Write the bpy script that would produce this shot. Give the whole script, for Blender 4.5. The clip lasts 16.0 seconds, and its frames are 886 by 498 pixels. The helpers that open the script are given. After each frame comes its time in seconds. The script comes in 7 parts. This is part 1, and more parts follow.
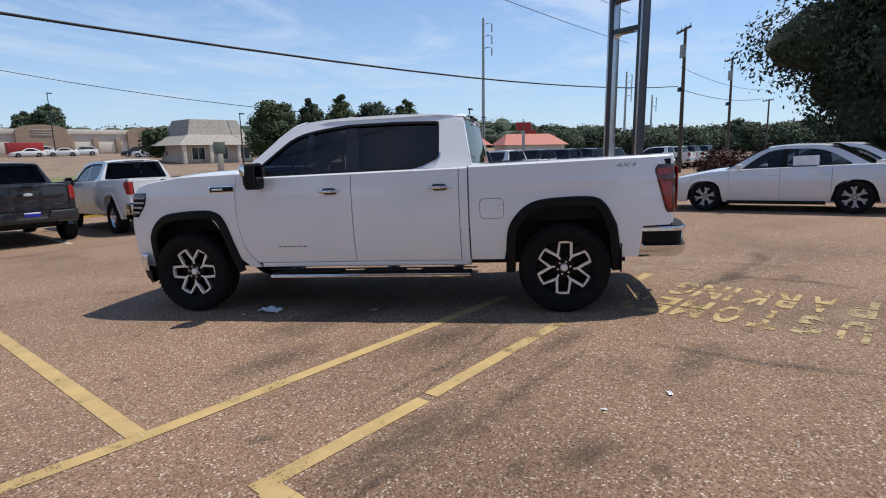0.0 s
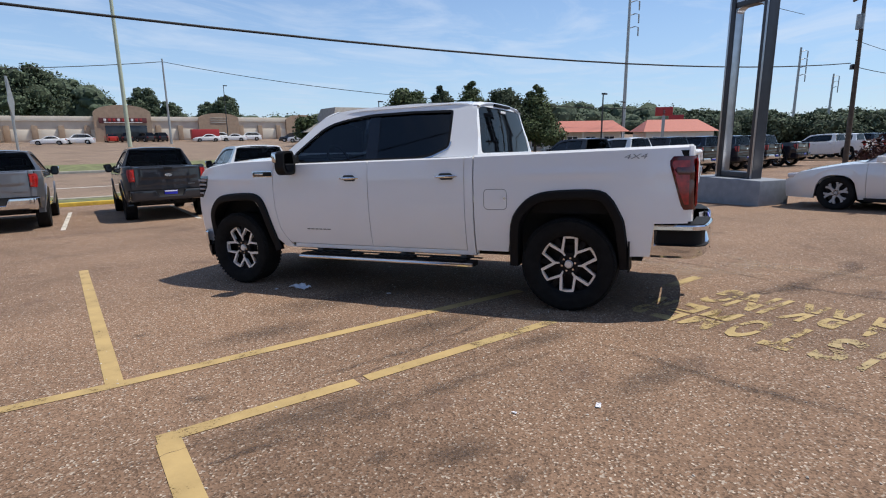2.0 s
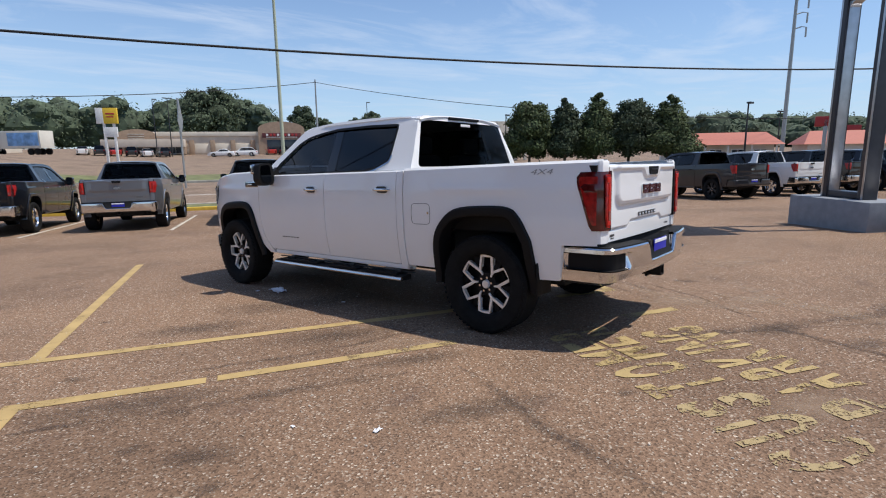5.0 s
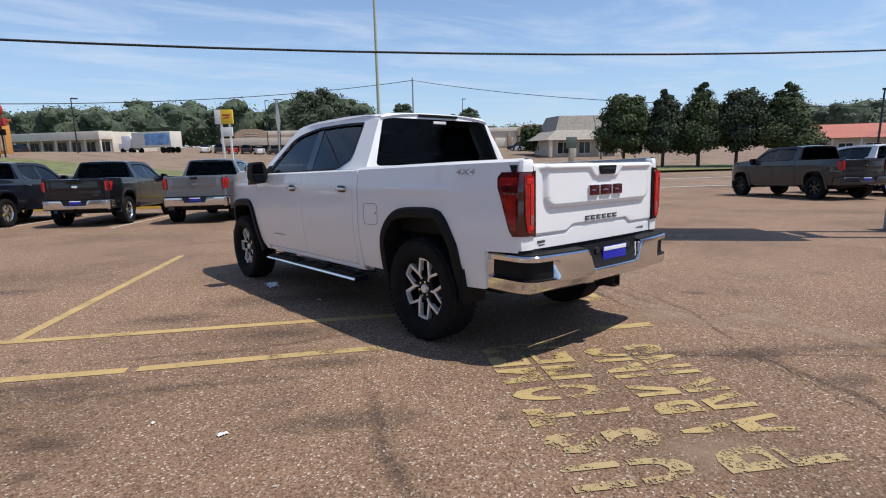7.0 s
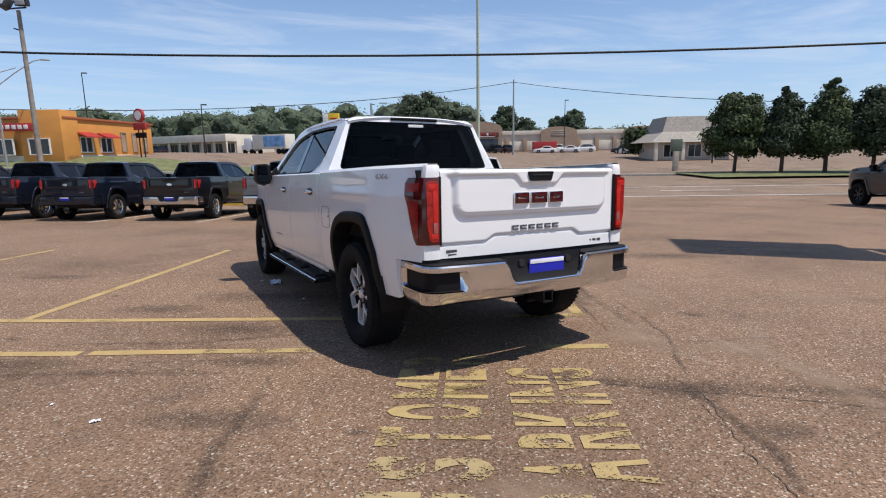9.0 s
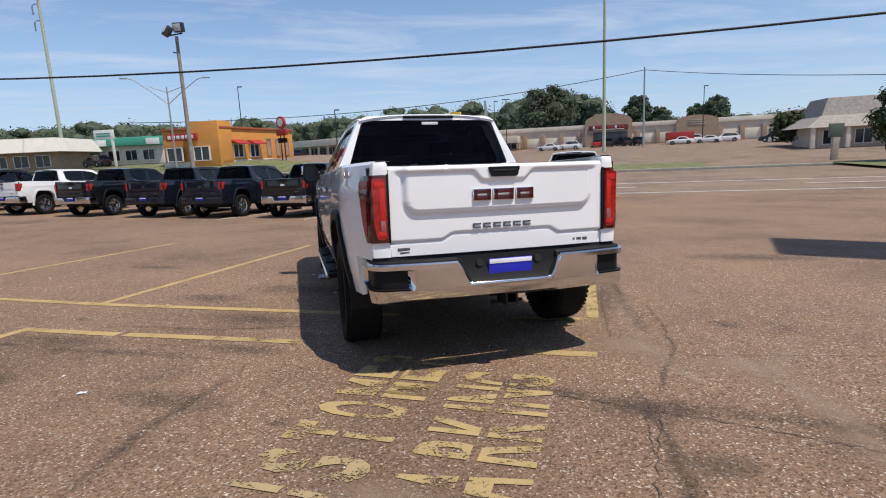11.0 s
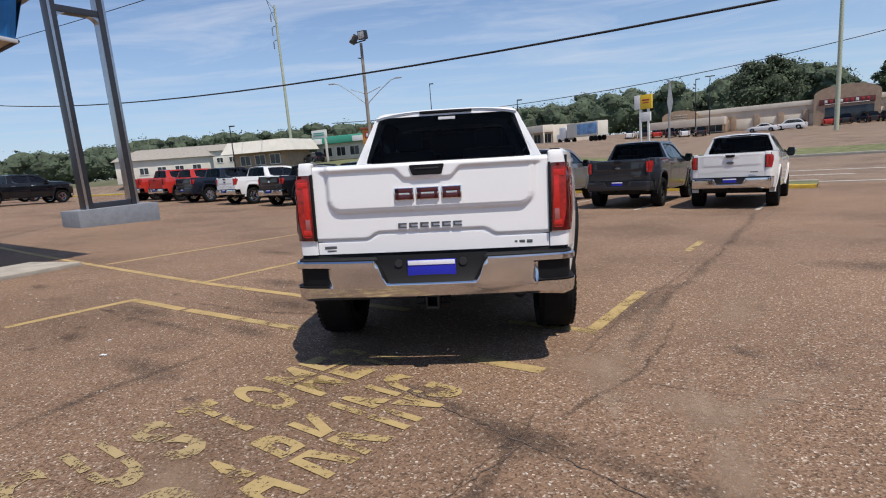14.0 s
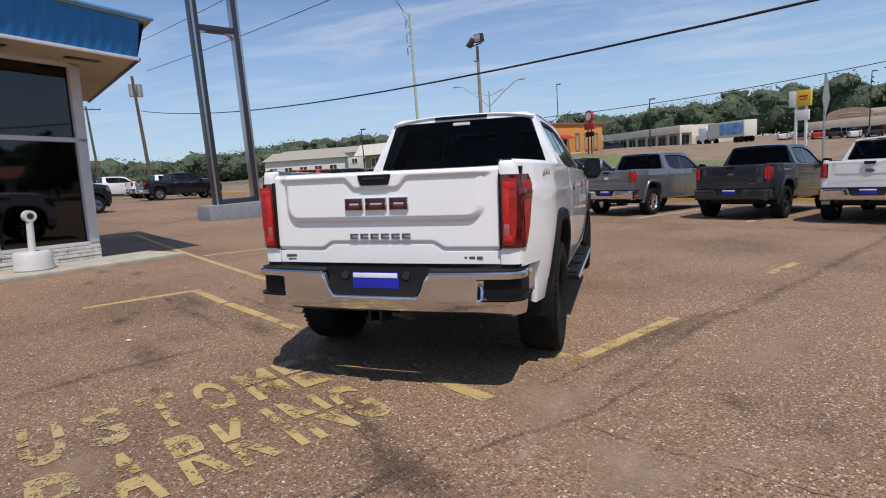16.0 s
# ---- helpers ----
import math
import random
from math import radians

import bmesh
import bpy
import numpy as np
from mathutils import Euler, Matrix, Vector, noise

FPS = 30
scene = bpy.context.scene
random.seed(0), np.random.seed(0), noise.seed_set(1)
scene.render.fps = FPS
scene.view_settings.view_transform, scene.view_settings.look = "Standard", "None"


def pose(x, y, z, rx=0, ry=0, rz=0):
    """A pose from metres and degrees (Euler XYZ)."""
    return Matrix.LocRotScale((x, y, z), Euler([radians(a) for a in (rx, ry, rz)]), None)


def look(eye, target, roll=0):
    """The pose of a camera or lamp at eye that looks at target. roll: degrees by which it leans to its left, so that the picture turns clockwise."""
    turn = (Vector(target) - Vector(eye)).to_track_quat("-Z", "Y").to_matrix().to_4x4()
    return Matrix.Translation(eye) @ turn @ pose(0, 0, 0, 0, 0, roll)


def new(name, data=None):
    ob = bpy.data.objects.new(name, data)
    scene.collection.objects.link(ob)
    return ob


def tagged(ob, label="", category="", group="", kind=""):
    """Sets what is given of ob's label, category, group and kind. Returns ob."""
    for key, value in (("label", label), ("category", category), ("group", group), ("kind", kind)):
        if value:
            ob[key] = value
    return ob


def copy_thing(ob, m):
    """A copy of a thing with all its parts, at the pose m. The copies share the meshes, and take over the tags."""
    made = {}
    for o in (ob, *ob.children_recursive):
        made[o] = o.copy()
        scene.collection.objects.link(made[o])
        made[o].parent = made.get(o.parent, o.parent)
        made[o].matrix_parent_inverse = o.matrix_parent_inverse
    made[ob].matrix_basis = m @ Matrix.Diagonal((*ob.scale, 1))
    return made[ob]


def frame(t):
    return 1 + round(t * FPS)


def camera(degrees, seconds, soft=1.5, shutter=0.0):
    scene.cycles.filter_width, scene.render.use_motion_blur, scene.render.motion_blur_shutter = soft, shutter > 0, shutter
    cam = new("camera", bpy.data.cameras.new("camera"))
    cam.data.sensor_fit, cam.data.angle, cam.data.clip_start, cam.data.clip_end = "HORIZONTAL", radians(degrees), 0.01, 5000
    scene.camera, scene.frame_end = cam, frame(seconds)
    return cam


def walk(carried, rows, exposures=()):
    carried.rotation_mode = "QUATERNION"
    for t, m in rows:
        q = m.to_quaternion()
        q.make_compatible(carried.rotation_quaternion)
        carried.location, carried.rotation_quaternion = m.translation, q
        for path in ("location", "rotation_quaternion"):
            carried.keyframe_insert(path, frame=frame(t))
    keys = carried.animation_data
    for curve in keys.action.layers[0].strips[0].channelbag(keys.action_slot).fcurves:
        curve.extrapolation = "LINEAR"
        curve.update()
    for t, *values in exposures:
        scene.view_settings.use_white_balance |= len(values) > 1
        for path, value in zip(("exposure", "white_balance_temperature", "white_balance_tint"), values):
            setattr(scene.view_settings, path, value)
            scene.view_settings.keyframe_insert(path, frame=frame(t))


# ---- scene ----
cam = camera(79.4, 16.0, soft=1.1)
PATH = [
    (0, (-5.848, -1.673, 1.402), (-3.907, -1.311, 1.084), -2.7),
    (0.5, (-5.75, -1.951, 1.418), (-3.832, -1.489, 1.087), -2.3),
    (1, (-5.691, -2.252, 1.401), (-3.802, -1.685, 1.071), -2.2),
    (1.5, (-5.611, -2.543, 1.39), (-3.773, -1.831, 1.052), -2.2),
    (2, (-5.513, -2.81, 1.378), (-3.728, -1.976, 1.032), -2.1),
    (2.5, (-5.37, -3.069, 1.355), (-3.62, -2.165, 1.007), -1.9),
    (3, (-5.229, -3.34, 1.375), (-3.511, -2.372, 1.044), -1.9),
    (3.5, (-5.093, -3.592, 1.345), (-3.416, -2.549, 1.029), -1.7),
    (4, (-4.905, -3.868, 1.363), (-3.286, -2.735, 1.056), -1.8),
    (4.2, (-4.832, -3.967, 1.346), (-3.23, -2.809, 1.042), -1.6),
    (6.3, (-3.878, -4.893, 1.311), (-2.506, -3.462, 1.045), -2.1),
    (6.5, (-3.775, -4.962, 1.297), (-2.431, -3.505, 1.026), -2.0),
    (7, (-3.485, -5.138, 1.323), (-2.214, -3.621, 1.034), -1.5),
    (7.5, (-3.243, -5.322, 1.29), (-2.035, -3.756, 0.995), -1.4),
    (8, (-2.936, -5.485, 1.315), (-1.802, -3.866, 1.008), -1.4),
    (8.5, (-2.679, -5.624, 1.285), (-1.619, -3.953, 0.993), -1.2),
    (9, (-2.373, -5.763, 1.318), (-1.412, -4.03, 1.044), -0.8),
    (9.2, (-2.265, -5.82, 1.315), (-1.348, -4.064, 1.046), -0.5),
    (11.3, (-1.168, -6.174, 1.277), (-0.714, -4.245, 1.004), -2.4),
    (11.5, (-1.055, -6.208, 1.257), (-0.65, -4.269, 0.986), -2.6),
    (12, (-0.759, -6.246, 1.273), (-0.476, -4.285, 0.999), -3.2),
    (12.5, (-0.484, -6.261, 1.244), (-0.309, -4.288, 0.967), -3.5),
    (13, (-0.208, -6.22, 1.26), (-0.137, -4.243, 0.963), -3.4),
    (13.5, (0.063, -6.221, 1.262), (0.024, -4.242, 0.973), -3.3),
    (14, (0.342, -6.195, 1.277), (0.169, -4.223, 0.995), -3.1),
    (14.5, (0.612, -6.137, 1.274), (0.321, -4.177, 1.0), -2.9),
    (15, (0.869, -6.034, 1.267), (0.456, -4.095, 1.003), -2.7),
    (15.5, (1.119, -5.94, 1.288), (0.6, -4.026, 1.033), -2.5),
    (16, (1.372, -5.833, 1.285), (0.745, -3.951, 1.03), -2.3),
]
GRID = -32.0  # the stalls run askew to the truck
LOT = pose(0, 0, 0, 0, 0, GRID) @ pose(0, 0, 0, -2.37) @ pose(0, 0, 0, 0, 0, -GRID)  # the lot falls towards the street
walk(cam, [(t, LOT @ look(eye, target, roll)) for t, eye, target, roll in PATH], exposures=[(0, 0.25, 6400, 10), (8, 0.25, 6450, 11), (12, 0.15, 6600, 12), (16, 0.08, 6550, 12)])

# ---- world, sun, exposure ----
SUN_FROM = LOT.to_3x3() @ Vector((0.27, -0.44, 1.0)).normalized()
elev = math.asin(SUN_FROM.z)
azim = math.atan2(SUN_FROM.x, SUN_FROM.y)
world = bpy.data.worlds.new("sky")
scene.world = world
world.use_nodes = True
wn = world.node_tree
wn.nodes.clear()


def wnode(kind, **props):
    n = wn.nodes.new(kind)
    for k, v in props.items():
        n.inputs[k].default_value = v
    return n


sky = wn.nodes.new("ShaderNodeTexSky")
sky.sky_type = "NISHITA"
sky.sun_disc = False
sky.sun_elevation = elev
sky.sun_rotation = azim
sky.air_density, sky.dust_density, sky.ozone_density = 0.8, 0.0, 3.0
coord = wn.nodes.new("ShaderNodeTexCoord")
split = wn.nodes.new("ShaderNodeSeparateXYZ")
wn.links.new(coord.outputs["Generated"], split.inputs[0])
# thin high cloud on a flat layer: direction divided by height
lift = wn.nodes.new("ShaderNodeMath")
lift.operation = "MAXIMUM"
lift.inputs[1].default_value = 0.05
wn.links.new(split.outputs["Z"], lift.inputs[0])
flat = wn.nodes.new("ShaderNodeVectorMath")
flat.operation = "DIVIDE"
comb = wn.nodes.new("ShaderNodeCombineXYZ")
for i in range(3):
    wn.links.new(lift.outputs[0], comb.inputs[i])
wn.links.new(coord.outputs["Generated"], flat.inputs[0])
wn.links.new(comb.outputs[0], flat.inputs[1])
stretch = wn.nodes.new("ShaderNodeMapping")
stretch.inputs["Rotation"].default_value = (0, 0, radians(25))
stretch.inputs["Scale"].default_value = (0.55, 1.0, 1.0)
wn.links.new(flat.outputs[0], stretch.inputs[0])
puff = wnode("ShaderNodeTexNoise", Scale=0.9, Detail=7.0, Roughness=0.62, Distortion=0.6)
wn.links.new(stretch.outputs[0], puff.inputs["Vector"])
ramp = wn.nodes.new("ShaderNodeValToRGB")
ramp.color_ramp.elements[0].position, ramp.color_ramp.elements[1].position = 0.46, 0.86
wn.links.new(puff.outputs[0], ramp.inputs[0])
veil = wnode("ShaderNodeMath")
veil.operation = "MULTIPLY"
veil.inputs[1].default_value = 0.75
wn.links.new(ramp.outputs[0], veil.inputs[0])
cloud = wn.nodes.new("ShaderNodeMix")
cloud.data_type = "RGBA"
wn.links.new(veil.outputs[0], cloud.inputs[0])
wn.links.new(sky.outputs[0], cloud.inputs[6])
cloud.inputs[7].default_value = (6.2, 6.4, 6.8, 1)
# grey-blue summer haze that thins out with height
haze = wn.nodes.new("ShaderNodeMapRange")
haze.interpolation_type = "SMOOTHSTEP"
for k, v in zip(("From Min", "From Max", "To Min", "To Max"), (0.0, 0.36, 0.66, 0.0)):
    haze.inputs[k].default_value = v
wn.links.new(split.outputs["Z"], haze.inputs["Value"])
hazy = wn.nodes.new("ShaderNodeMix")
hazy.data_type = "RGBA"
wn.links.new(haze.outputs[0], hazy.inputs[0])
wn.links.new(cloud.outputs[2], hazy.inputs[6])
hazy.inputs[7].default_value = (2.45, 3.45, 4.75, 1)
back = wnode("ShaderNodeBackground", Strength=0.13)
wn.links.new(hazy.outputs[2], back.inputs[0])
wout = wn.nodes.new("ShaderNodeOutputWorld")
wn.links.new(back.outputs[0], wout.inputs[0])
sun = new("sun", bpy.data.lights.new("sun", "SUN"))
sun.data.energy, sun.data.angle, sun.data.color = 3.7, radians(0.53), (1.0, 0.94, 0.85)
sun.matrix_world = look(SUN_FROM * 60, (0, 0, 0))


# ---- materials ----
def material(name):
    m = bpy.data.materials.new(name)
    m.use_nodes = True
    nt = m.node_tree
    return m, nt, nt.nodes["Principled BSDF"]


def link(nt, a, b):
    nt.links.new(a, b)


def noise_node(nt, scale, detail=4.0, rough=0.55, space="Object"):
    tc = nt.nodes.new("ShaderNodeTexCoord")
    n = nt.nodes.new("ShaderNodeTexNoise")
    n.inputs["Scale"].default_value, n.inputs["Detail"].default_value, n.inputs["Roughness"].default_value = scale, detail, rough
    link(nt, tc.outputs[space], n.inputs["Vector"])
    return n


def ramp_node(nt, src, stops):
    r = nt.nodes.new("ShaderNodeValToRGB")
    el = r.color_ramp.elements
    while len(el) < len(stops):
        el.new(0.5)
    for e, (p, c) in zip(el, stops):
        e.position, e.color = p, (*c, 1) if len(c) == 3 else c
    link(nt, src, r.inputs[0])
    return r


def mix_node(nt, fac, a, b, mode="MIX"):
    n = nt.nodes.new("ShaderNodeMix")
    n.data_type, n.blend_type = "RGBA", mode
    for sock, v in ((n.inputs[0], fac), (n.inputs[6], a), (n.inputs[7], b)):
        if isinstance(v, (int, float)):
            sock.default_value = v
        elif isinstance(v, tuple):
            sock.default_value = (*v, 1) if len(v) == 3 else v
        else:
            link(nt, v, sock)
    return n.outputs[2]


def bump(nt, src, bsdf, strength=0.3, dist=0.01):
    b = nt.nodes.new("ShaderNodeBump")
    b.inputs["Strength"].default_value, b.inputs["Distance"].default_value = strength, dist
    link(nt, src, b.inputs["Height"])
    link(nt, b.outputs[0], bsdf.inputs["Normal"])


def plain(name, col, rough=0.5, metal=0.0, vary=0.12, scale=6.0, coat=0.0, grain=0.0, grain_scale=200.0):
    """A solid surface with slight large-scale tone changes and optional fine grain."""
    m, nt, b = material(name)
    n = noise_node(nt, scale)
    lo = tuple(c * (1 - vary) for c in col)
    hi = tuple(min(1, c * (1 + vary)) for c in col)
    r = ramp_node(nt, n.outputs[0], [(0.3, lo), (0.7, hi)])
    link(nt, r.outputs[0], b.inputs["Base Color"])
    b.inputs["Roughness"].default_value, b.inputs["Metallic"].default_value = rough, metal
    b.inputs["Coat Weight"].default_value = coat
    b.inputs["Coat Roughness"].default_value = 0.04
    if grain:
        bump(nt, noise_node(nt, grain_scale, 2).outputs[0], b, grain, 0.004)
    return m


def paint(name, col, flake=0.0, dusty=0.16):
    """Clear-coated car paint with a trace of dust."""
    m, nt, b = material(name)
    dust = noise_node(nt, 2.2, 6)
    c = mix_node(nt, ramp_node(nt, dust.outputs[0], [(0.45, (0, 0, 0)), (0.85, (dusty,) * 3)]).outputs[0], col, (0.42, 0.37, 0.31))
    link(nt, c, b.inputs["Base Color"])
    b.inputs["Metallic"].default_value = flake
    b.inputs["Roughness"].default_value = 0.36
    b.inputs["Specular IOR Level"].default_value = 0.1
    b.inputs["Coat Weight"].default_value, b.inputs["Coat Roughness"].default_value = 1.0, 0.03
    return m


def tinted(name, tint, gloss=0.02, refl=1.45):
    """Thin car glass: see-through tint under a Fresnel gloss."""
    m, nt, b = material(name)
    nt.nodes.remove(b)
    tr = nt.nodes.new("ShaderNodeBsdfTransparent")
    tr.inputs[0].default_value = (*tint, 1)
    gl = nt.nodes.new("ShaderNodeBsdfGlossy")
    gl.inputs["Roughness"].default_value = gloss
    fr = nt.nodes.new("ShaderNodeFresnel")
    fr.inputs[0].default_value = refl
    mx = nt.nodes.new("ShaderNodeMixShader")
    link(nt, fr.outputs[0], mx.inputs[0])
    link(nt, tr.outputs[0], mx.inputs[1])
    link(nt, gl.outputs[0], mx.inputs[2])
    link(nt, mx.outputs[0], nt.nodes["Material Output"].inputs[0])
    return m


def asphalt(name, base, pale, dark, speck=0.5):
    """Worn, sun-bleached asphalt: stone chips, tar blotches, broad stains."""
    m, nt, b = material(name)
    tc = nt.nodes.new("ShaderNodeTexCoord")
    v = nt.nodes.new("ShaderNodeTexVoronoi")
    v.inputs["Scale"].default_value = 102.0
    link(nt, tc.outputs["Object"], v.inputs["Vector"])
    chip = nt.nodes.new("ShaderNodeSeparateColor")
    link(nt, v.outputs["Color"], chip.inputs[0])
    tone = ramp_node(nt, chip.outputs[0], [(0.0, tuple(c * 0.45 for c in base)), (0.4, base), (0.86, tuple(c * 1.24 for c in base)), (0.965, pale), (1.0, tuple(min(1, c * 1.6) for c in pale))])
    big = noise_node(nt, 0.35, 6, 0.6)
    mid = noise_node(nt, 1.6, 5, 0.6)
    broad = ramp_node(nt, big.outputs[0], [(0.32, (0.70, 0.69, 0.69)), (0.5, (1, 1, 1)), (0.7, (1.18, 1.17, 1.15))])
    c = mix_node(nt, 1.0, tone.outputs[0], broad.outputs[0], "MULTIPLY")
    blot = ramp_node(nt, mid.outputs[0], [(0.28, (0.8, 0.8, 0.8)), (0.4, (0, 0, 0))])
    c = mix_node(nt, mix_node(nt, 0.55, (0, 0, 0), blot.outputs[0]), c, dark)
    link(nt, c, b.inputs["Base Color"])
    b.inputs["Roughness"].default_value = 0.88
    b.inputs["Specular IOR Level"].default_value = 0.3
    bump(nt, v.outputs["Distance"], b, speck, 0.006)
    return m


def worn_paint(name, col, wear=0.45, fade=0.20):
    """Road paint that has worn through to the stone; the holes show the ground."""
    m, nt, b = material(name)
    n1, n2 = noise_node(nt, 55, 3, 0.7), noise_node(nt, 4.5, 4, 0.6)
    s = nt.nodes.new("ShaderNodeMath")
    s.operation = "ADD"
    k = nt.nodes.new("ShaderNodeMath")
    k.operation = "MULTIPLY"
    k.inputs[1].default_value = 1.1
    link(nt, n2.outputs[0], k.inputs[0])
    link(nt, n1.outputs[0], s.inputs[0])
    link(nt, k.outputs[0], s.inputs[1])
    a = ramp_node(nt, s.outputs[0], [(wear + 0.25, (0, 0, 0)), (wear + 0.25 + fade, (1, 1, 1))])
    tone = ramp_node(nt, n2.outputs[0], [(0.3, tuple(c * 0.75 for c in col)), (0.65, col)])
    link(nt, tone.outputs[0], b.inputs["Base Color"])
    link(nt, a.outputs[0], b.inputs["Alpha"])
    b.inputs["Roughness"].default_value = 0.8
    bump(nt, n1.outputs[0], b, 0.3, 0.004)
    return m


def leafy(name, col):
    m, nt, b = material(name)
    info = nt.nodes.new("ShaderNodeNewGeometry")
    r = ramp_node(nt, info.outputs["Random Per Island"], [(0, tuple(c * 0.55 for c in col)), (0.6, col), (1, tuple(c * 1.6 for c in col))])
    link(nt, r.outputs[0], b.inputs["Base Color"])
    b.inputs["Roughness"].default_value = 0.75
    b.inputs["Specular IOR Level"].default_value = 0.2
    return m


WHITE = paint("white_paint", (0.90, 0.90, 0.90), 0.0, 0.05)
BLACKPL = plain("black_plastic", (0.007, 0.007, 0.008), 0.6, grain=0.15)
CHROME = plain("chrome", (0.74, 0.74, 0.75), 0.10, 1.0, 0.03)
ALLOY = plain("machined_alloy", (0.90, 0.90, 0.90), 0.3, 0.4, 0.05)
DARKMETAL = plain("dark_metal", (0.05, 0.05, 0.053), 0.45, 0.6)
RUBBER = plain("tyre_rubber", (0.009, 0.009, 0.009), 0.85, vary=0.3, scale=15, grain=0.3)
for m in (BLACKPL, RUBBER):
    m.node_tree.nodes["Principled BSDF"].inputs["Specular IOR Level"].default_value = 0.22
GLASS = tinted("side_glass", (0.42, 0.45, 0.47), 0.02, 1.65)
SCREEN = tinted("windscreen_glass", (0.72, 0.75, 0.75))
REARGLASS = tinted("rear_glass", (0.30, 0.31, 0.32), 0.02, 1.22)
PRIVACY = tinted("privacy_glass", (0.012, 0.012, 0.014))
# mirror tinted near black in place of the dark surroundings it would reflect
MIRRORGLASS = plain("darkened_mirror_glass", (0.025, 0.027, 0.03), 0.05, 1.0, 0.02)
CABIN = plain("cabin_trim", (0.014, 0.014, 0.015), 0.8)
RED = plain("red_lens", (0.34, 0.010, 0.007), 0.32, vary=0.35, scale=30)
REDBRIGHT = plain("bright_red_lens", (0.56, 0.020, 0.012), 0.32, vary=0.2, scale=30)
REDDARK = plain("smoked_red_lens", (0.055, 0.003, 0.003), 0.2, coat=0.2, vary=0.3, scale=14)
PINKLENS = plain("pink_lens", (0.36, 0.10, 0.09), 0.15, coat=0.8)
GLOSSBLACK = plain("gloss_black", (0.006, 0.006, 0.008), 0.08, coat=0.5)
CLEAR = plain("clear_lens", (0.55, 0.5, 0.5), 0.15, coat=1.0)
BLUEPLATE = plain("blue_plate", (0.015, 0.02, 0.42), 0.45)
PAPER = plain("white_plate", (0.8, 0.8, 0.85), 0.5)
LOTASPH = asphalt("lot_asphalt", (0.232, 0.145, 0.092), (0.40, 0.33, 0.26), (0.095, 0.058, 0.047))
ROADASPH = asphalt("road_asphalt", (0.235, 0.165, 0.115), (0.34, 0.27, 0.21), (0.14, 0.105, 0.08), 0.3)
YELLOW = worn_paint("yellow_line_paint", (0.50, 0.350, 0.145), 0.42)
FADED = worn_paint("faded_yellow_letters", (0.46, 0.335, 0.145), 0.655, 0.42)
CORNERMARK = worn_paint("half_worn_yellow_paint", (0.48, 0.345, 0.140), 0.55, 0.36)
FAINT = worn_paint("faint_yellow_letters", (0.42, 0.315, 0.155), 0.735, 0.42)
FADEDLINE = worn_paint("worn_off_yellow_paint", (0.46, 0.35, 0.17), 0.80)
WHITELINE = worn_paint("white_line_paint", (0.75, 0.73, 0.68), 0.22)
WORNWHITE = worn_paint("worn_white_stall_paint", (0.62, 0.58, 0.50), 0.52)
KERBYEL = plain("yellow_kerb_paint", (0.60, 0.40, 0.05), 0.7, vary=0.2)
CONCRETE = plain("concrete", (0.42, 0.38, 0.32), 0.85, vary=0.2, scale=3, grain=0.3)
GRASS = plain("grass", (0.150, 0.160, 0.062), 0.9, vary=0.45, scale=1.5, grain=0.5, grain_scale=40)
FARGROUND = plain("far_ground", (0.12, 0.12, 0.06), 0.95, vary=0.3, scale=0.05)



def stain(name, col, strength):
    """A soft-edged blotch: dense at its middle, broken by noise."""
    m, nt, b = material(name)
    tc = nt.nodes.new("ShaderNodeTexCoord")
    g = nt.nodes.new("ShaderNodeTexGradient")
    g.gradient_type = "SPHERICAL"
    mp = nt.nodes.new("ShaderNodeMapping")
    mp.inputs["Location"].default_value = (-1.0, -1.0, 0)
    mp.inputs["Scale"].default_value = (2.0, 2.0, 0.0)
    link(nt, tc.outputs["Generated"], mp.inputs[0])
    link(nt, mp.outputs[0], g.inputs[0])
    n = noise_node(nt, 9.0, 6, 0.7, "Object")
    mul = nt.nodes.new("ShaderNodeMath")
    mul.operation = "MULTIPLY"
    link(nt, g.outputs[1], mul.inputs[0])
    link(nt, n.outputs[0], mul.inputs[1])
    a = ramp_node(nt, mul.outputs[0], [(0.13, (0, 0, 0)), (0.45, (strength,) * 3)])
    b.inputs["Base Color"].default_value = (*col, 1)
    b.inputs["Roughness"].default_value = 0.8
    link(nt, a.outputs[0], b.inputs["Alpha"])
    return m


TAR = stain("tar_stain", (0.075, 0.056, 0.045), 0.34)
PALESTAIN = stain("pale_scuff", (0.38, 0.265, 0.180), 0.5)


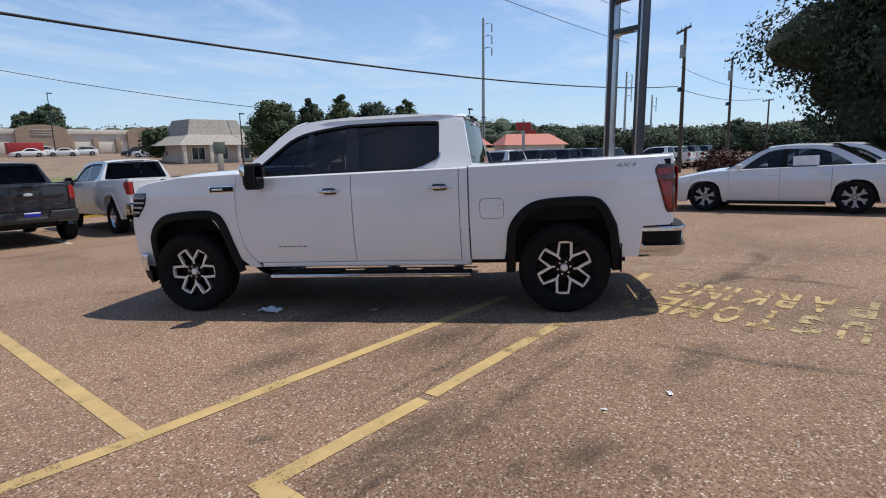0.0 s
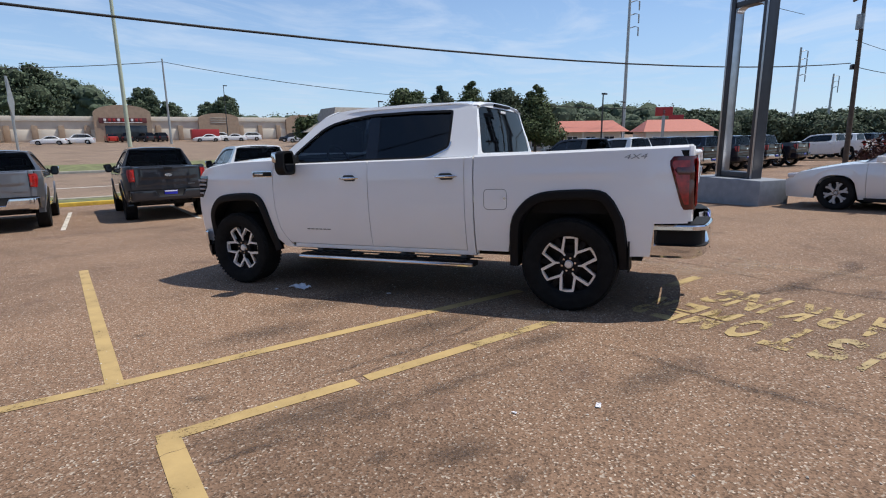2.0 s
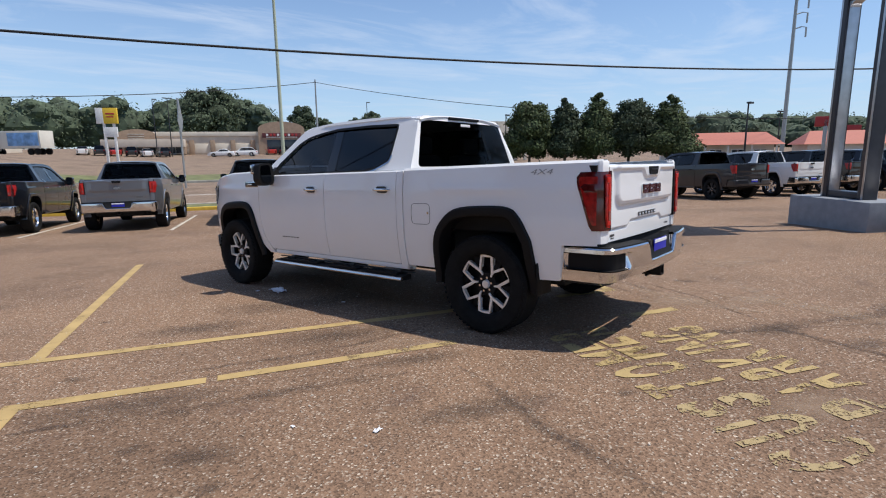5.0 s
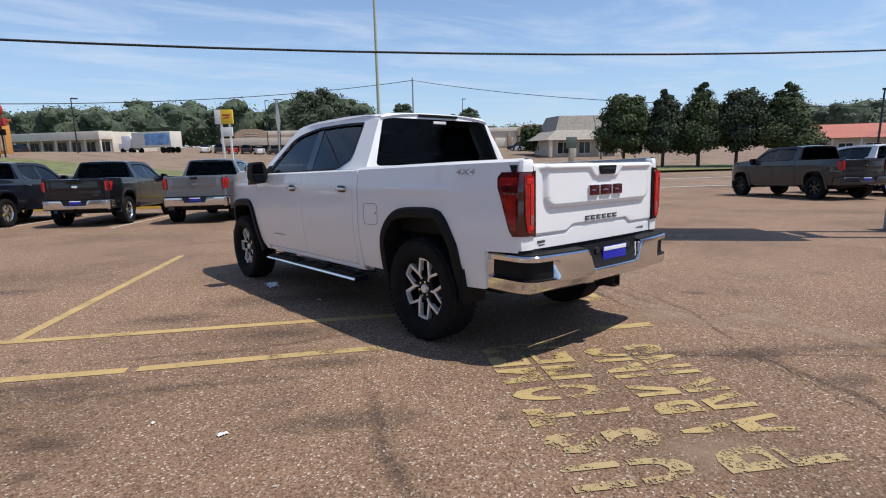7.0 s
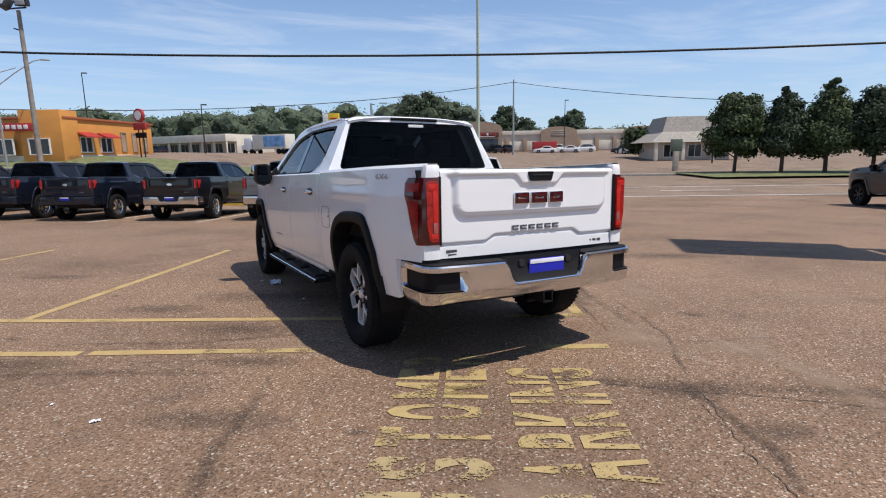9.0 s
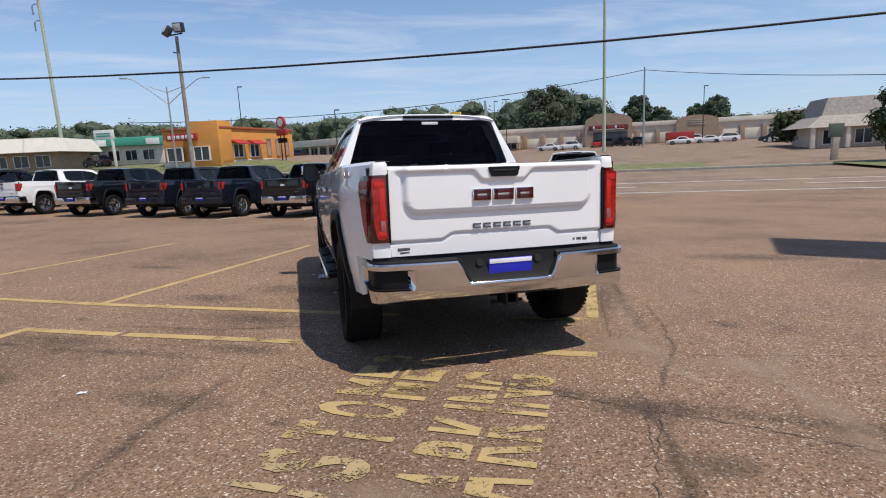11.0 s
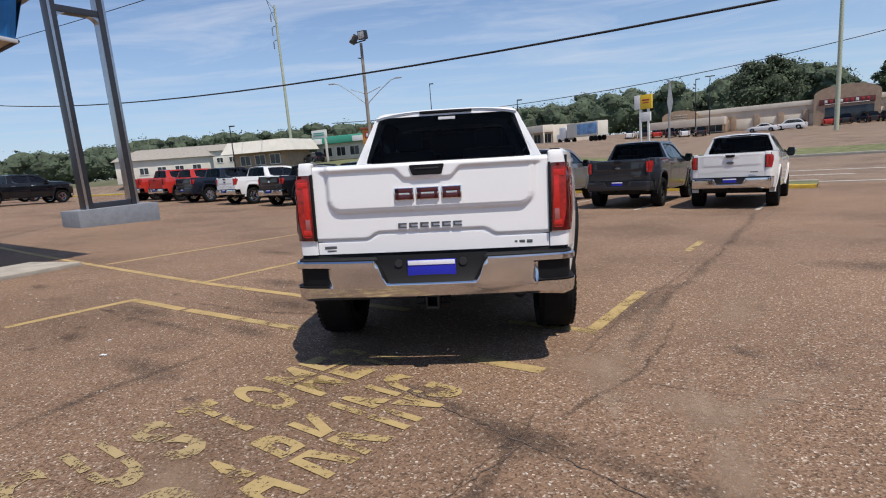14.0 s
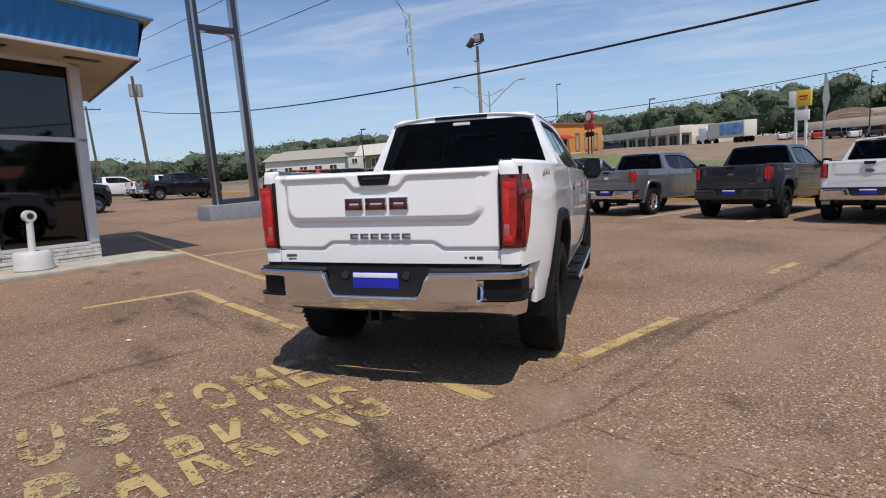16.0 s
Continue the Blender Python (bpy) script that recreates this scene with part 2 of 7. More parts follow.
def tar_seam(name, col, strength):
    """Fuzzy dark or pale streak: broken by noise at two scales, thin towards its sides."""
    m, nt, b = material(name)
    n1, n2 = noise_node(nt, 45, 4, 0.75), noise_node(nt, 3.0, 5, 0.65)
    uv = nt.nodes.new("ShaderNodeUVMap")
    sx = nt.nodes.new("ShaderNodeSeparateXYZ")
    link(nt, uv.outputs[0], sx.inputs[0])
    side = ramp_node(nt, sx.outputs[0], [(0.0, (0, 0, 0)), (0.5, (1, 1, 1)), (1.0, (0, 0, 0))])
    c = mix_node(nt, 1.0, side.outputs[0], ramp_node(nt, n1.outputs[0], [(0.35, (0.25,) * 3), (0.65, (1, 1, 1))]).outputs[0], "MULTIPLY")
    c = mix_node(nt, 1.0, c, ramp_node(nt, n2.outputs[0], [(0.32, (0.1,) * 3), (0.62, (strength,) * 3)]).outputs[0], "MULTIPLY")
    link(nt, c, b.inputs["Alpha"])
    b.inputs["Base Color"].default_value = (*col, 1)
    b.inputs["Roughness"].default_value = 0.9
    return m


TARSEAM = tar_seam("tar_seam", (0.060, 0.045, 0.038), 0.66)
DUSTSEAM = tar_seam("dust_streak", (0.43, 0.315, 0.225), 0.75)
CRACK = plain("crack_shadow", (0.105, 0.076, 0.060), 0.95, vary=0.4, scale=20)

# ---- mesh helpers ----
def part(name, bm, mat, parent=None, label="", smooth=35.0):
    me = bpy.data.meshes.new(name)
    bmesh.ops.remove_doubles(bm, verts=bm.verts, dist=1e-5)
    bmesh.ops.recalc_face_normals(bm, faces=bm.faces)
    bm.to_mesh(me)
    bm.free()
    for mt in mat if isinstance(mat, (list, tuple)) else (mat,):
        me.materials.append(mt)
    if smooth:
        me.shade_smooth()
        me.set_sharp_from_angle(angle=radians(smooth))
    ob = new(name, me)
    if parent:
        ob.parent = parent
    if label:
        ob["label"] = label
    return ob


def empty(name, m=None):
    ob = new(name)
    ob.empty_display_size = 0.2
    if m is not None:
        ob.matrix_world = m
    return ob


def box(bm, c, size, bevel=0.0, m=None, seg=2):
    r = bmesh.ops.create_cube(bm, size=1.0)
    vs = r["verts"]
    mt = Matrix.Translation(c) @ Matrix.Diagonal((*size, 1))
    bmesh.ops.transform(bm, matrix=(m @ mt) if m is not None else mt, verts=vs)
    if bevel:
        es = list({e for v in vs for e in v.link_edges})
        bmesh.ops.bevel(bm, geom=es, offset=bevel, segments=seg, affect="EDGES", profile=0.6)
    return vs


def rod(bm, a, b, r0, r1=None, seg=10, caps=True):
    a, b = Vector(a), Vector(b)
    d = b - a
    m = Matrix.Translation((a + b) / 2) @ d.to_track_quat("Z", "Y").to_matrix().to_4x4()
    bmesh.ops.create_cone(bm, cap_ends=caps, segments=seg, radius1=r0, radius2=r0 if r1 is None else r1, depth=d.length, matrix=m)


def sheet(bm, rows, closed=False):
    """Quads over rows of points."""
    vr = [[bm.verts.new(p) for p in row] for row in rows]
    for r0, r1 in zip(vr, vr[1:]):
        n = len(r0)
        for i in range(n if closed else n - 1):
            j = (i + 1) % n
            try:
                bm.faces.new((r0[i], r0[j], r1[j], r1[i]))
            except ValueError:
                pass
    return vr


def lathe(bm, prof, seg=40, axis="x", m=None):
    """Turns (radius, along) round an axis."""
    rows = []
    for k in range(seg):
        a = 2 * math.pi * k / seg
        row = []
        for r, h in prof:
            p = Vector((h, r * math.cos(a), r * math.sin(a))) if axis == "x" else Vector((r * math.cos(a), r * math.sin(a), h))
            row.append(m @ p if m is not None else p)
        rows.append(row)
    rows.append(rows[0])
    sheet(bm, rows)


def rounded(pts, r, n=5):
    """A polygon with its corners rounded."""
    out, N = [], len(pts)
    for i, p in enumerate(pts):
        p = Vector(p)
        a, b = Vector(pts[i - 1]) - p, Vector(pts[(i + 1) % N]) - p
        ri = r[i] if isinstance(r, (list, tuple)) else r
        da, db = min(ri, a.length * 0.45), min(ri, b.length * 0.45)
        s, e = p + a.normalized() * da, p + b.normalized() * db
        for k in range(n + 1):
            t = k / n
            out.append((1 - t) ** 2 * s + 2 * t * (1 - t) * p + t * t * e)
    return out


def cast(poly, c, ang):
    """Where a ray from c at that angle leaves a polygon."""
    d = Vector((math.cos(ang), math.sin(ang)))
    best = None
    for i in range(len(poly)):
        p, q = poly[i - 1], poly[i]
        e = q - p
        den = d.x * e.y - d.y * e.x
        if abs(den) < 1e-9:
            continue
        w = p - c
        t = (w.x * e.y - w.y * e.x) / den
        u = (w.x * d.y - w.y * d.x) / den
        if t > 0 and -1e-6 <= u <= 1 + 1e-6 and (best is None or t > best):
            best = t
    return c + d * (best or 0.01)


def framed(outer, inner, c, n=96):
    """Matching loops of an opening and the frame round it."""
    c = Vector(c)
    angs = sorted({round(2 * math.pi * k / n, 4) for k in range(n)} | {round(math.atan2((p - c).y, (p - c).x) % (2 * math.pi), 4) for p in outer + inner})
    return [cast(outer, c, a) for a in angs], [cast(inner, c, a) for a in angs]


def prism(bm, pts, place, depth):
    """Extrudes a flat outline: place maps (u, v, w) to the world, w from 0 to depth."""
    lo = [bm.verts.new(place(p[0], p[1], 0)) for p in pts]
    hi = [bm.verts.new(place(p[0], p[1], depth)) for p in pts]
    n = len(pts)
    bm.faces.new(lo)
    bm.faces.new(hi[::-1])
    for i in range(n):
        j = (i + 1) % n
        bm.faces.new((lo[i], lo[j], hi[j], hi[i]))


def sstep(a, b, x):
    t = min(1, max(0, (x - a) / (b - a)))
    return t * t * (3 - 2 * t)


def lin(x, *pts):
    """Straight runs between (x, y) pairs."""
    if x <= pts[0][0]:
        return pts[0][1]
    for (a, u), (b, v) in zip(pts, pts[1:]):
        if x <= b:
            return u + (v - u) * (x - a) / (b - a)
    return pts[-1][1]


def grid(e1, e2):
    a = radians(GRID)
    return math.cos(a) * e1 - math.sin(a) * e2, math.sin(a) * e1 + math.cos(a) * e2


def rise(e1):
    """The lot climbs a little at its west end."""
    return 0.8 * sstep(-6, -48, e1)


def on_lot(e1, e2, turn=0.0, z=0.0):
    """A pose on the lot by stall coordinates, facing the street."""
    x, y = grid(e1, e2)
    return LOT @ pose(x, y, z + rise(e1), 0, 0, GRID + turn)


SLOPE = math.tan(radians(2.37))


def terrain(e2, e1=0.0):
    """World height of the ground: the lot falls to the street, the land beyond it rises, most in the west."""
    if e2 < 19:
        return -SLOPE * max(e2, -26) + rise(e1) * sstep(40, 18, e2)
    z = -SLOPE * 19 + rise(e1) * sstep(40, 18, e2) + 0.031 * (min(max(e2, 46), 140) - 46)
    return z + (2.3 * sstep(34, 52, e2) - 1.3 * sstep(66, 96, e2)) * sstep(-12, -42, e1)


def afar(e1, e2, turn=0.0, z=0.0):
    """An upright pose on the terrain by stall coordinates."""
    x, y = grid(e1, e2)
    return pose(x, y, terrain(e2, e1) + z, 0, 0, GRID + turn)


def bearing(az, dist):
    """Stall coordinates of a place by compass bearing and distance from the middle of the walk."""
    x, y = -2.4 + dist * math.sin(radians(az)), -5.2 + dist * math.cos(radians(az))
    a = radians(GRID)
    return math.cos(a) * x + math.sin(a) * y, -math.sin(a) * x + math.cos(a) * y


# ---- ground, road, kerbs ----
def strip(name, e1a, e1b, e2s, mat, lift=0.0, n1=2, kind="structure", label="", category=""):
    bm = bmesh.new()
    rows = []
    for e2 in e2s:
        row = []
        for i in range(n1 + 1):
            e1 = e1a + (e1b - e1a) * i / n1
            x, y = grid(e1, e2)
            row.append((x, y, terrain(e2, e1) + lift))
        rows.append(row)
    sheet(bm, rows)
    return tagged(part(name, bm, mat), label, category, "", kind)


strip("ground", -900, 900, [-900, -60, -26, 0, 19, 22, 26, 30, 34, 37, 40, 43, 46, 49, 52, 60, 90, 140, 200, 1000], FARGROUND, -0.35, 90, label="wide dull green ground reaching the horizon", category="ground")
strip("parking_lot", -70, 60, [-40, -26, -12, 0, 6, 12, 16, 18.9], LOTASPH, 0.0, 52, label="sun-bleached brown asphalt parking lot with stone chips", category="parking lot")
strip("road", -220, 260, [20.9 + 0.5 * i for i in range(47)], ROADASPH, -0.02, 48, label="wide worn asphalt street with white lane lines", category="road")
strip("entrance_apron", 2.8, 60, [18.9, 19, 20, 20.9], LOTASPH, -0.01, 2, label="asphalt driveway apron between lot and street", category="pavement")
strip("verge", -70, 2.8, [18.9, 19.0, 20.0, 20.9], GRASS, 0.10, 29, label="mown grass verge along the street", category="grass")
strip("far_lot", -60, 200, [46, 49, 52, 60, 70, 100, 140], ROADASPH, 0.03, 52, label="large brown asphalt lot rising to the stores", category="parking lot")


def stripe(e1a, e2a, e1b, e2b, width, mat, label, lot=True, name="lane_line"):
    """A painted line, 4 mm above the ground, broken into short quads."""
    bm = bmesh.new()
    d = Vector((e1b - e1a, e2b - e2a))
    n = max(1, int(d.length / 0.5))
    s = Vector((-d.y, d.x)).normalized() * width / 2
    rows = []
    for i in range(n + 1):
        p = Vector((e1a, e2a)) + d * i / n
        row = []
        for q in (p - s, p + s):
            x, y = grid(q.x, q.y)
            row.append((x, y, terrain(q.y, q.x) + (0.004 if lot else 0.0)))
        rows.append(row)
    sheet(bm, rows)
    return tagged(part(name, bm, mat), label, "road marking", "", "structure")


LINE_LABEL = "worn yellow stall line painted on asphalt"
FADED_LABEL = "almost worn-off yellow stall line on asphalt"
stripe(-13.5, -1.20, -3.25, -1.43, 0.105, YELLOW, LINE_LABEL)
stripe(-3.25, -1.43, 0.3, -1.33, 0.105, YELLOW, LINE_LABEL)
stripe(0.3, -1.31, 1.35, -1.25, 0.105, FADEDLINE, FADED_LABEL)
stripe(1.35, -1.25, 2.10, -1.21, 0.105, CORNERMARK, FADED_LABEL)
stripe(-3.07, -2.38, -1.95, -2.35, 0.105, YELLOW, LINE_LABEL)
stripe(-1.88, -2.34, -1.0, -2.29, 0.105, YELLOW, LINE_LABEL)
stripe(-1.0, -2.29, -0.15, -2.245, 0.10, FADED, FADED_LABEL)
stripe(1.5, -2.16, 2.10, -2.13, 0.11, FADED, FADED_LABEL)
stripe(-3.02, -2.43, -2.98, -3.6, 0.12, YELLOW, LINE_LABEL)
stripe(2.05, -1.155, 2.01, 0.25, 0.105, CORNERMARK, FADED_LABEL)
stripe(2.01, 0.25, 1.85, 2.9, 0.105, FADEDLINE, FADED_LABEL)
stripe(1.85, 2.9, 1.83, 4.1, 0.105, FADED, FADED_LABEL)
stripe(-3.22, -1.38, -3.42, 3.4, 0.105, YELLOW, LINE_LABEL)
for e in (-6.75, -10.2):
    stripe(e, -1.22, e - 0.18, 3.6, 0.105, FADEDLINE if e < -8 else YELLOW, LINE_LABEL)
for e in (-11.6, -8.2, -4.8, -1.9, 1.0):
    stripe(e + 0.95, 9.6, e + 0.95, 15.5, 0.10, WORNWHITE, "worn white stall line between parked pickups")
stripe(-120, 21.7, 200, 21.7, 0.20, WHITELINE, "white edge line along the street", False)
stripe(-120, 28.6, 120, 28.6, 0.24, WHITELINE, "white lane line along the street", False)
for i in range(12):
    stripe(-60 + i * 12, 25.4, -56 + i * 12, 25.4, 0.22, WHITELINE, "white dashed lane line along the street", False)

# kerb along the front row's heads
def kerb(name, e1a, e1b, e2, mat, label, h=0.15, w=0.16):
    bm = bmesh.new()
    prof = rounded([(-w / 2, -0.05), (w / 2, -0.05), (w / 2, h), (-w / 2, h)], [0.001, 0.001, 0.03, 0.03], 3)
    rows = []
    n = max(1, int(abs(e1b - e1a) / 3))
    for i in range(n + 1):
        e1 = e1a + (e1b - e1a) * i / n
        row = []
        for u, v in prof:
            x, y = grid(e1, e2 + u)
            row.append((x, y, terrain(e2, e1) + v))
        rows.append(row)
    sheet(bm, rows, True)
    for r in (rows[0], rows[-1]):
        bm.faces.new([bm.verts.new(p) for p in r])
    return tagged(part(name, bm, mat), label, "kerb", "", "structure")


kerb("kerb", -70, 2.8, 18.85, KERBYEL, "yellow painted concrete kerb at the head of the stalls")
kerb("kerb", -70, 2.8, 20.9, CONCRETE, "grey concrete kerb along the street")
kerb("kerb", -60, 200, 44.6, CONCRETE, "pale concrete kerb across the street")
strip("far_verge", -60, 11.5, [44.7, 46, 50, 53], GRASS, 0.12, 26, label="grass verge on the far side of the street", category="grass")


# ---- pickup trucks ----
def body_x(y, z):
    """Half width of the body side."""
    w = 1.000 - (0.06 * ((0.95 - z) / 0.5) ** 2 if z < 0.95 else 0.035 * ((z - 0.95) / 0.45) ** 2)
    w += 0.010 * math.exp(-((z - 1.19) / 0.03) ** 2)
    if y > 1.7:
        w -= 0.20 * ((y - 1.7) / 0.95) ** 2.2
    if y < -2.2:
        w -= 0.135 * ((-2.2 - y) / 0.62) ** 1.5
    return w


ARCH_FRONT = [(0.50, 0.40), (0.497, 0.60), (0.475, 0.79), (0.375, 0.925), (0.20, 1.015), (-0.17, 1.045), (-0.36, 1.022), (-0.455, 0.92), (-0.525, 0.70), (-0.60, 0.42)]
ARCH_REAR = [(0.525, 0.38), (0.50, 0.76), (0.40, 0.935), (0.25, 1.03), (0.0, 1.058), (-0.26, 1.052), (-0.36, 0.985), (-0.43, 0.86), (-0.465, 0.76), (-0.505, 0.39)]


def smooth_line(pts, n):
    """Points evenly spaced on a rounded line through pts."""
    dense = []
    p = [Vector(q) for q in pts]
    p = [p[0] * 2 - p[1]] + p + [p[-1] * 2 - p[-2]]
    for a, b, c, d in zip(p, p[1:], p[2:], p[3:]):
        for k in range(8):
            t = k / 8
            dense.append(0.5 * (2 * b + (c - a) * t + (2 * a - 5 * b + 4 * c - d) * t * t + (3 * b - a - 3 * c + d) * t ** 3))
    dense.append(p[-2])
    run = [0.0]
    for a, b in zip(dense, dense[1:]):
        run.append(run[-1] + (b - a).length)
    out, j = [], 0
    for k in range(n + 1):
        want = run[-1] * k / n
        while j < len(run) - 2 and run[j + 1] < want:
            j += 1
        f = (want - run[j]) / max(1e-9, run[j + 1] - run[j])
        out.append(dense[j].lerp(dense[j + 1], min(1, max(0, f))))
    return out


def arch_z(y):
    for yc, pts in ((1.875, ARCH_FRONT), (-1.875, ARCH_REAR)):
        u = y - yc
        if pts[-1][0] < u < pts[0][0]:
            return lin(u, *reversed(pts)) - 0.035
    return 0.0


def shoulder(y):
    return lin(y, (-2.85, 1.372), (-1.03, 1.352), (-1.0, 1.345), (1.02, 1.335), (1.25, 1.385), (1.9, 1.375), (2.3, 1.33), (2.46, 1.29), (2.54, 1.22), (2.60, 1.0), (2.63, 0.86))


def door_edge(z):
    return lin(z, (0.45, 1.10), (0.50, 1.13), (0.53, 1.165), (0.65, 1.245), (0.88, 1.285), (1.1, 1.295), (1.4, 1.27))


def side_panel(name, y0, y1, mat, parent, sgn, zlow=0.47, step=0.035, cut=False):
    """One panel of the body side, its edges folded in; an end may follow a curve."""
    bm = bmesh.new()
    f0 = y0 if callable(y0) else (lambda z, c=y0: c)
    f1 = y1 if callable(y1) else (lambda z, c=y1: c)
    n = max(2, int((f1(0.9) - f0(0.9)) / step))
    m = 14
    rows = []
    for i in range(n + 1):
        at_z = lambda z: f0(z) + (f1(z) - f0(z)) * i / n
        y = at_z(0.55)
        zb = max(zlow, arch_z(y))
        if cut and y < -2.545:
            zb = 0.775
        zt = shoulder(at_z(1.35))
        row = [(sgn * (body_x(y, zb) - 0.04), at_z(zb), zb + 0.004)]
        for k in range(m + 1):
            z = zb + (zt - zb) * k / m
            y = at_z(z)
            row.append((sgn * body_x(y, z), y, z))
        row.append((sgn * (body_x(y, zt) - 0.012), y, zt + 0.012))
        row.append((sgn * (body_x(y, zt) - 0.09), y, zt + 0.016))
        if i == 0:
            rows.append([(p[0] - sgn * 0.03, p[1], p[2]) for p in row])
        rows.append(row)
        if i == n:
            rows.append([(p[0] - sgn * 0.03, p[1], p[2]) for p in row])
    sheet(bm, rows)
    return part(name, bm, mat, parent, smooth=30)


def flare(parent, yc, sgn, mat):
    """Plastic lip round a wheel opening."""
    bm = bmesh.new()
    rows = []
    line = smooth_line(ARCH_FRONT if yc > 0 else ARCH_REAR, 44)
    for i, p in enumerate(line):
        a, b = line[max(0, i - 1)], line[min(len(line) - 1, i + 1)]
        t = (b - a).normalized()
        inward = Vector((t.y, -t.x)) if Vector((t.y, -t.x)).dot(Vector((0, 0.5)) - p) > 0 else Vector((-t.y, t.x))
        row = []
        for d, off in ((0.0, 0.003), (0.014, 0.024), (0.060, 0.030), (0.080, 0.022), (0.083, 0.0), (0.083, -0.12)):
            q = p + inward * d
            row.append((sgn * (body_x(yc + p.x, max(p.y, 0.47)) + off), yc + q.x, q.y))
        rows.append(row)
    sheet(bm, rows)
    return part("wheel_flare", bm, mat, parent, smooth=40)


def wheel_mesh(R=0.408, W=0.275, rim=0.265, style=0):
    """Tyre, rim barrel, spokes, cap: four meshes, outer face towards +x."""
    h = W / 2
    bm = bmesh.new()
    prof = [(rim - 0.01, -h * 0.75), (rim + 0.02, -h * 0.95), (R * 0.80, -h), (R * 0.93, -h * 0.97), (R * 0.985, -h * 0.8)]
    for k in range(9):
        t = -0.72 + 1.44 * k / 8
        prof.append((R * (0.985 if k % 2 else 1.0), h * t))
    prof += [(R * 0.985, h * 0.8), (R * 0.93, h * 0.97), (R * 0.80, h), (rim + 0.02, h * 0.95), (rim - 0.01, h * 0.75)]
    lathe(bm, prof, 56)
    for k in range(56):  # shoulder lugs
        a = 2 * math.pi * k / 56
        for s in (-1, 1):
            box(bm, (s * h * 0.88, 0, R * 0.964), (h * 0.18, 0.022, 0.007), m=Matrix.Rotation(a, 4, "X"))
    tyre = bm
    bm = bmesh.new()
    lathe(bm, [(rim, -h * 0.8), (rim - 0.015, -h * 0.7), (rim - 0.03, 0), (rim - 0.02, h * 0.55), (rim - 0.004, h * 0.72), (rim + 0.004, h * 0.82), (rim + 0.010, h * 0.80)], 48)
    lathe(bm, [(0.0, -0.02), (rim - 0.03, -0.02)], 32)
    lathe(bm, [(0.16, -0.005), (0.16, 0.005), (0.0, 0.005)], 24)
    if style == 0:  # dark webs between hub and the bright face
        lathe(bm, [(0.105, -0.01), (0.095, h * 0.42), (0.0, h * 0.44)], 24)
        for k in range(6):
            a = 2 * math.pi * (k + 0.5) / 6 + 0.30
            box(bm, (h * 0.25, 0, 0.14), (0.05, 0.05, 0.22), 0.008, m=Matrix.Rotation(-a, 4, "X"))
    barrel = bm
    bm = bmesh.new()
    x0 = h * 0.50

    def bar(r0, a0, r1, a1, w0, w1, dep=0.035):
        p, q = Vector((r0 * math.sin(a0), r0 * math.cos(a0))), Vector((r1 * math.sin(a1), r1 * math.cos(a1)))
        t = (q - p).normalized()
        nrm = Vector((-t.y, t.x))
        pts = [p - nrm * w0 / 2, q - nrm * w1 / 2, q + nrm * w1 / 2, p + nrm * w0 / 2]
        prism(bm, pts, lambda u, v, w: (x0 - dep + w + 0.010 * (Vector((u, v)).length / rim), u, v), dep)

    count = 6 if style == 0 else (5 if style == 1 else 6)
    for k in range(count):
        a = 2 * math.pi * k / count + 0.26
        if style == 0:
            h6 = math.pi / 6
            bar(0.124, a - h6 + 0.03, 0.246, a - 0.17, 0.022, 0.017)
            bar(0.241, a - 0.21, 0.250, a + 0.27, 0.021, 0.021)
            bar(0.250, a + 0.24, 0.118, a + h6 + 0.03, 0.025, 0.022)
            bar(0.130, a + h6 + 0.02, 0.080, a + h6 + 0.10, 0.022, 0.012, 0.030)
        elif style == 1:
            bar(0.05, a, 0.262, a, 0.085, 0.05)
        else:
            bar(0.05, a, 0.15, a, 0.06, 0.045)
            bar(0.13, a, 0.262, a + 0.24, 0.04, 0.045)
            bar(0.13, a, 0.262, a - 0.24, 0.04, 0.045)
    spokes = bm
    bm = bmesh.new()
    lathe(bm, [(0.0, x0 + 0.012), (0.030, x0 + 0.012), (0.036, x0 + 0.004), (0.038, x0 - 0.03)], 24)
    cap = bm
    bm = bmesh.new()
    rod(bm, (x0 - 0.03, 0.058, 0), (x0 + 0.008, 0.058, 0), 0.010, seg=6)
    nuts = []
    for k in range(6):
        nut = bm.copy()
        bmesh.ops.transform(nut, matrix=Matrix.Rotation(math.pi * k / 3, 4, "X"), verts=nut.verts)
        nuts.append(nut)
    return [tyre, barrel, spokes, cap] + nuts


def add_wheel(parent, meshes, x, y, z, outward):
    """A wheel as a part of its truck, with tyre, rim and cap below it."""
    w = empty("wheel")
    w.parent = parent
    w.matrix_basis = pose(x, y, z, random.uniform(0, 300), 0, 0) if outward > 0 else pose(x, y, z, 0, 0, 180) @ pose(0, 0, 0, random.uniform(0, 300))
    for nm, me in meshes:
        ob = new(nm, me)
        ob.parent = w
    return w


def wheel_set(style, rim_mat, spoke_mat, R=0.408, W=0.275, rim=0.265):
    out = []
    for nm, bm, mat in zip(["tyre", "rim", "spokes", "hub_cap"] + ["wheel_nut"] * 6, wheel_mesh(R, W, rim, style), [RUBBER, rim_mat, spoke_mat, spoke_mat] + [CHROME] * 6):
        ob = part(nm, bm, mat)
        out.append((nm, ob.data))
        bpy.data.objects.remove(ob)
    return out


def glasshouse_x(z):
    return 0.90 - 0.49 * (z - 1.37)


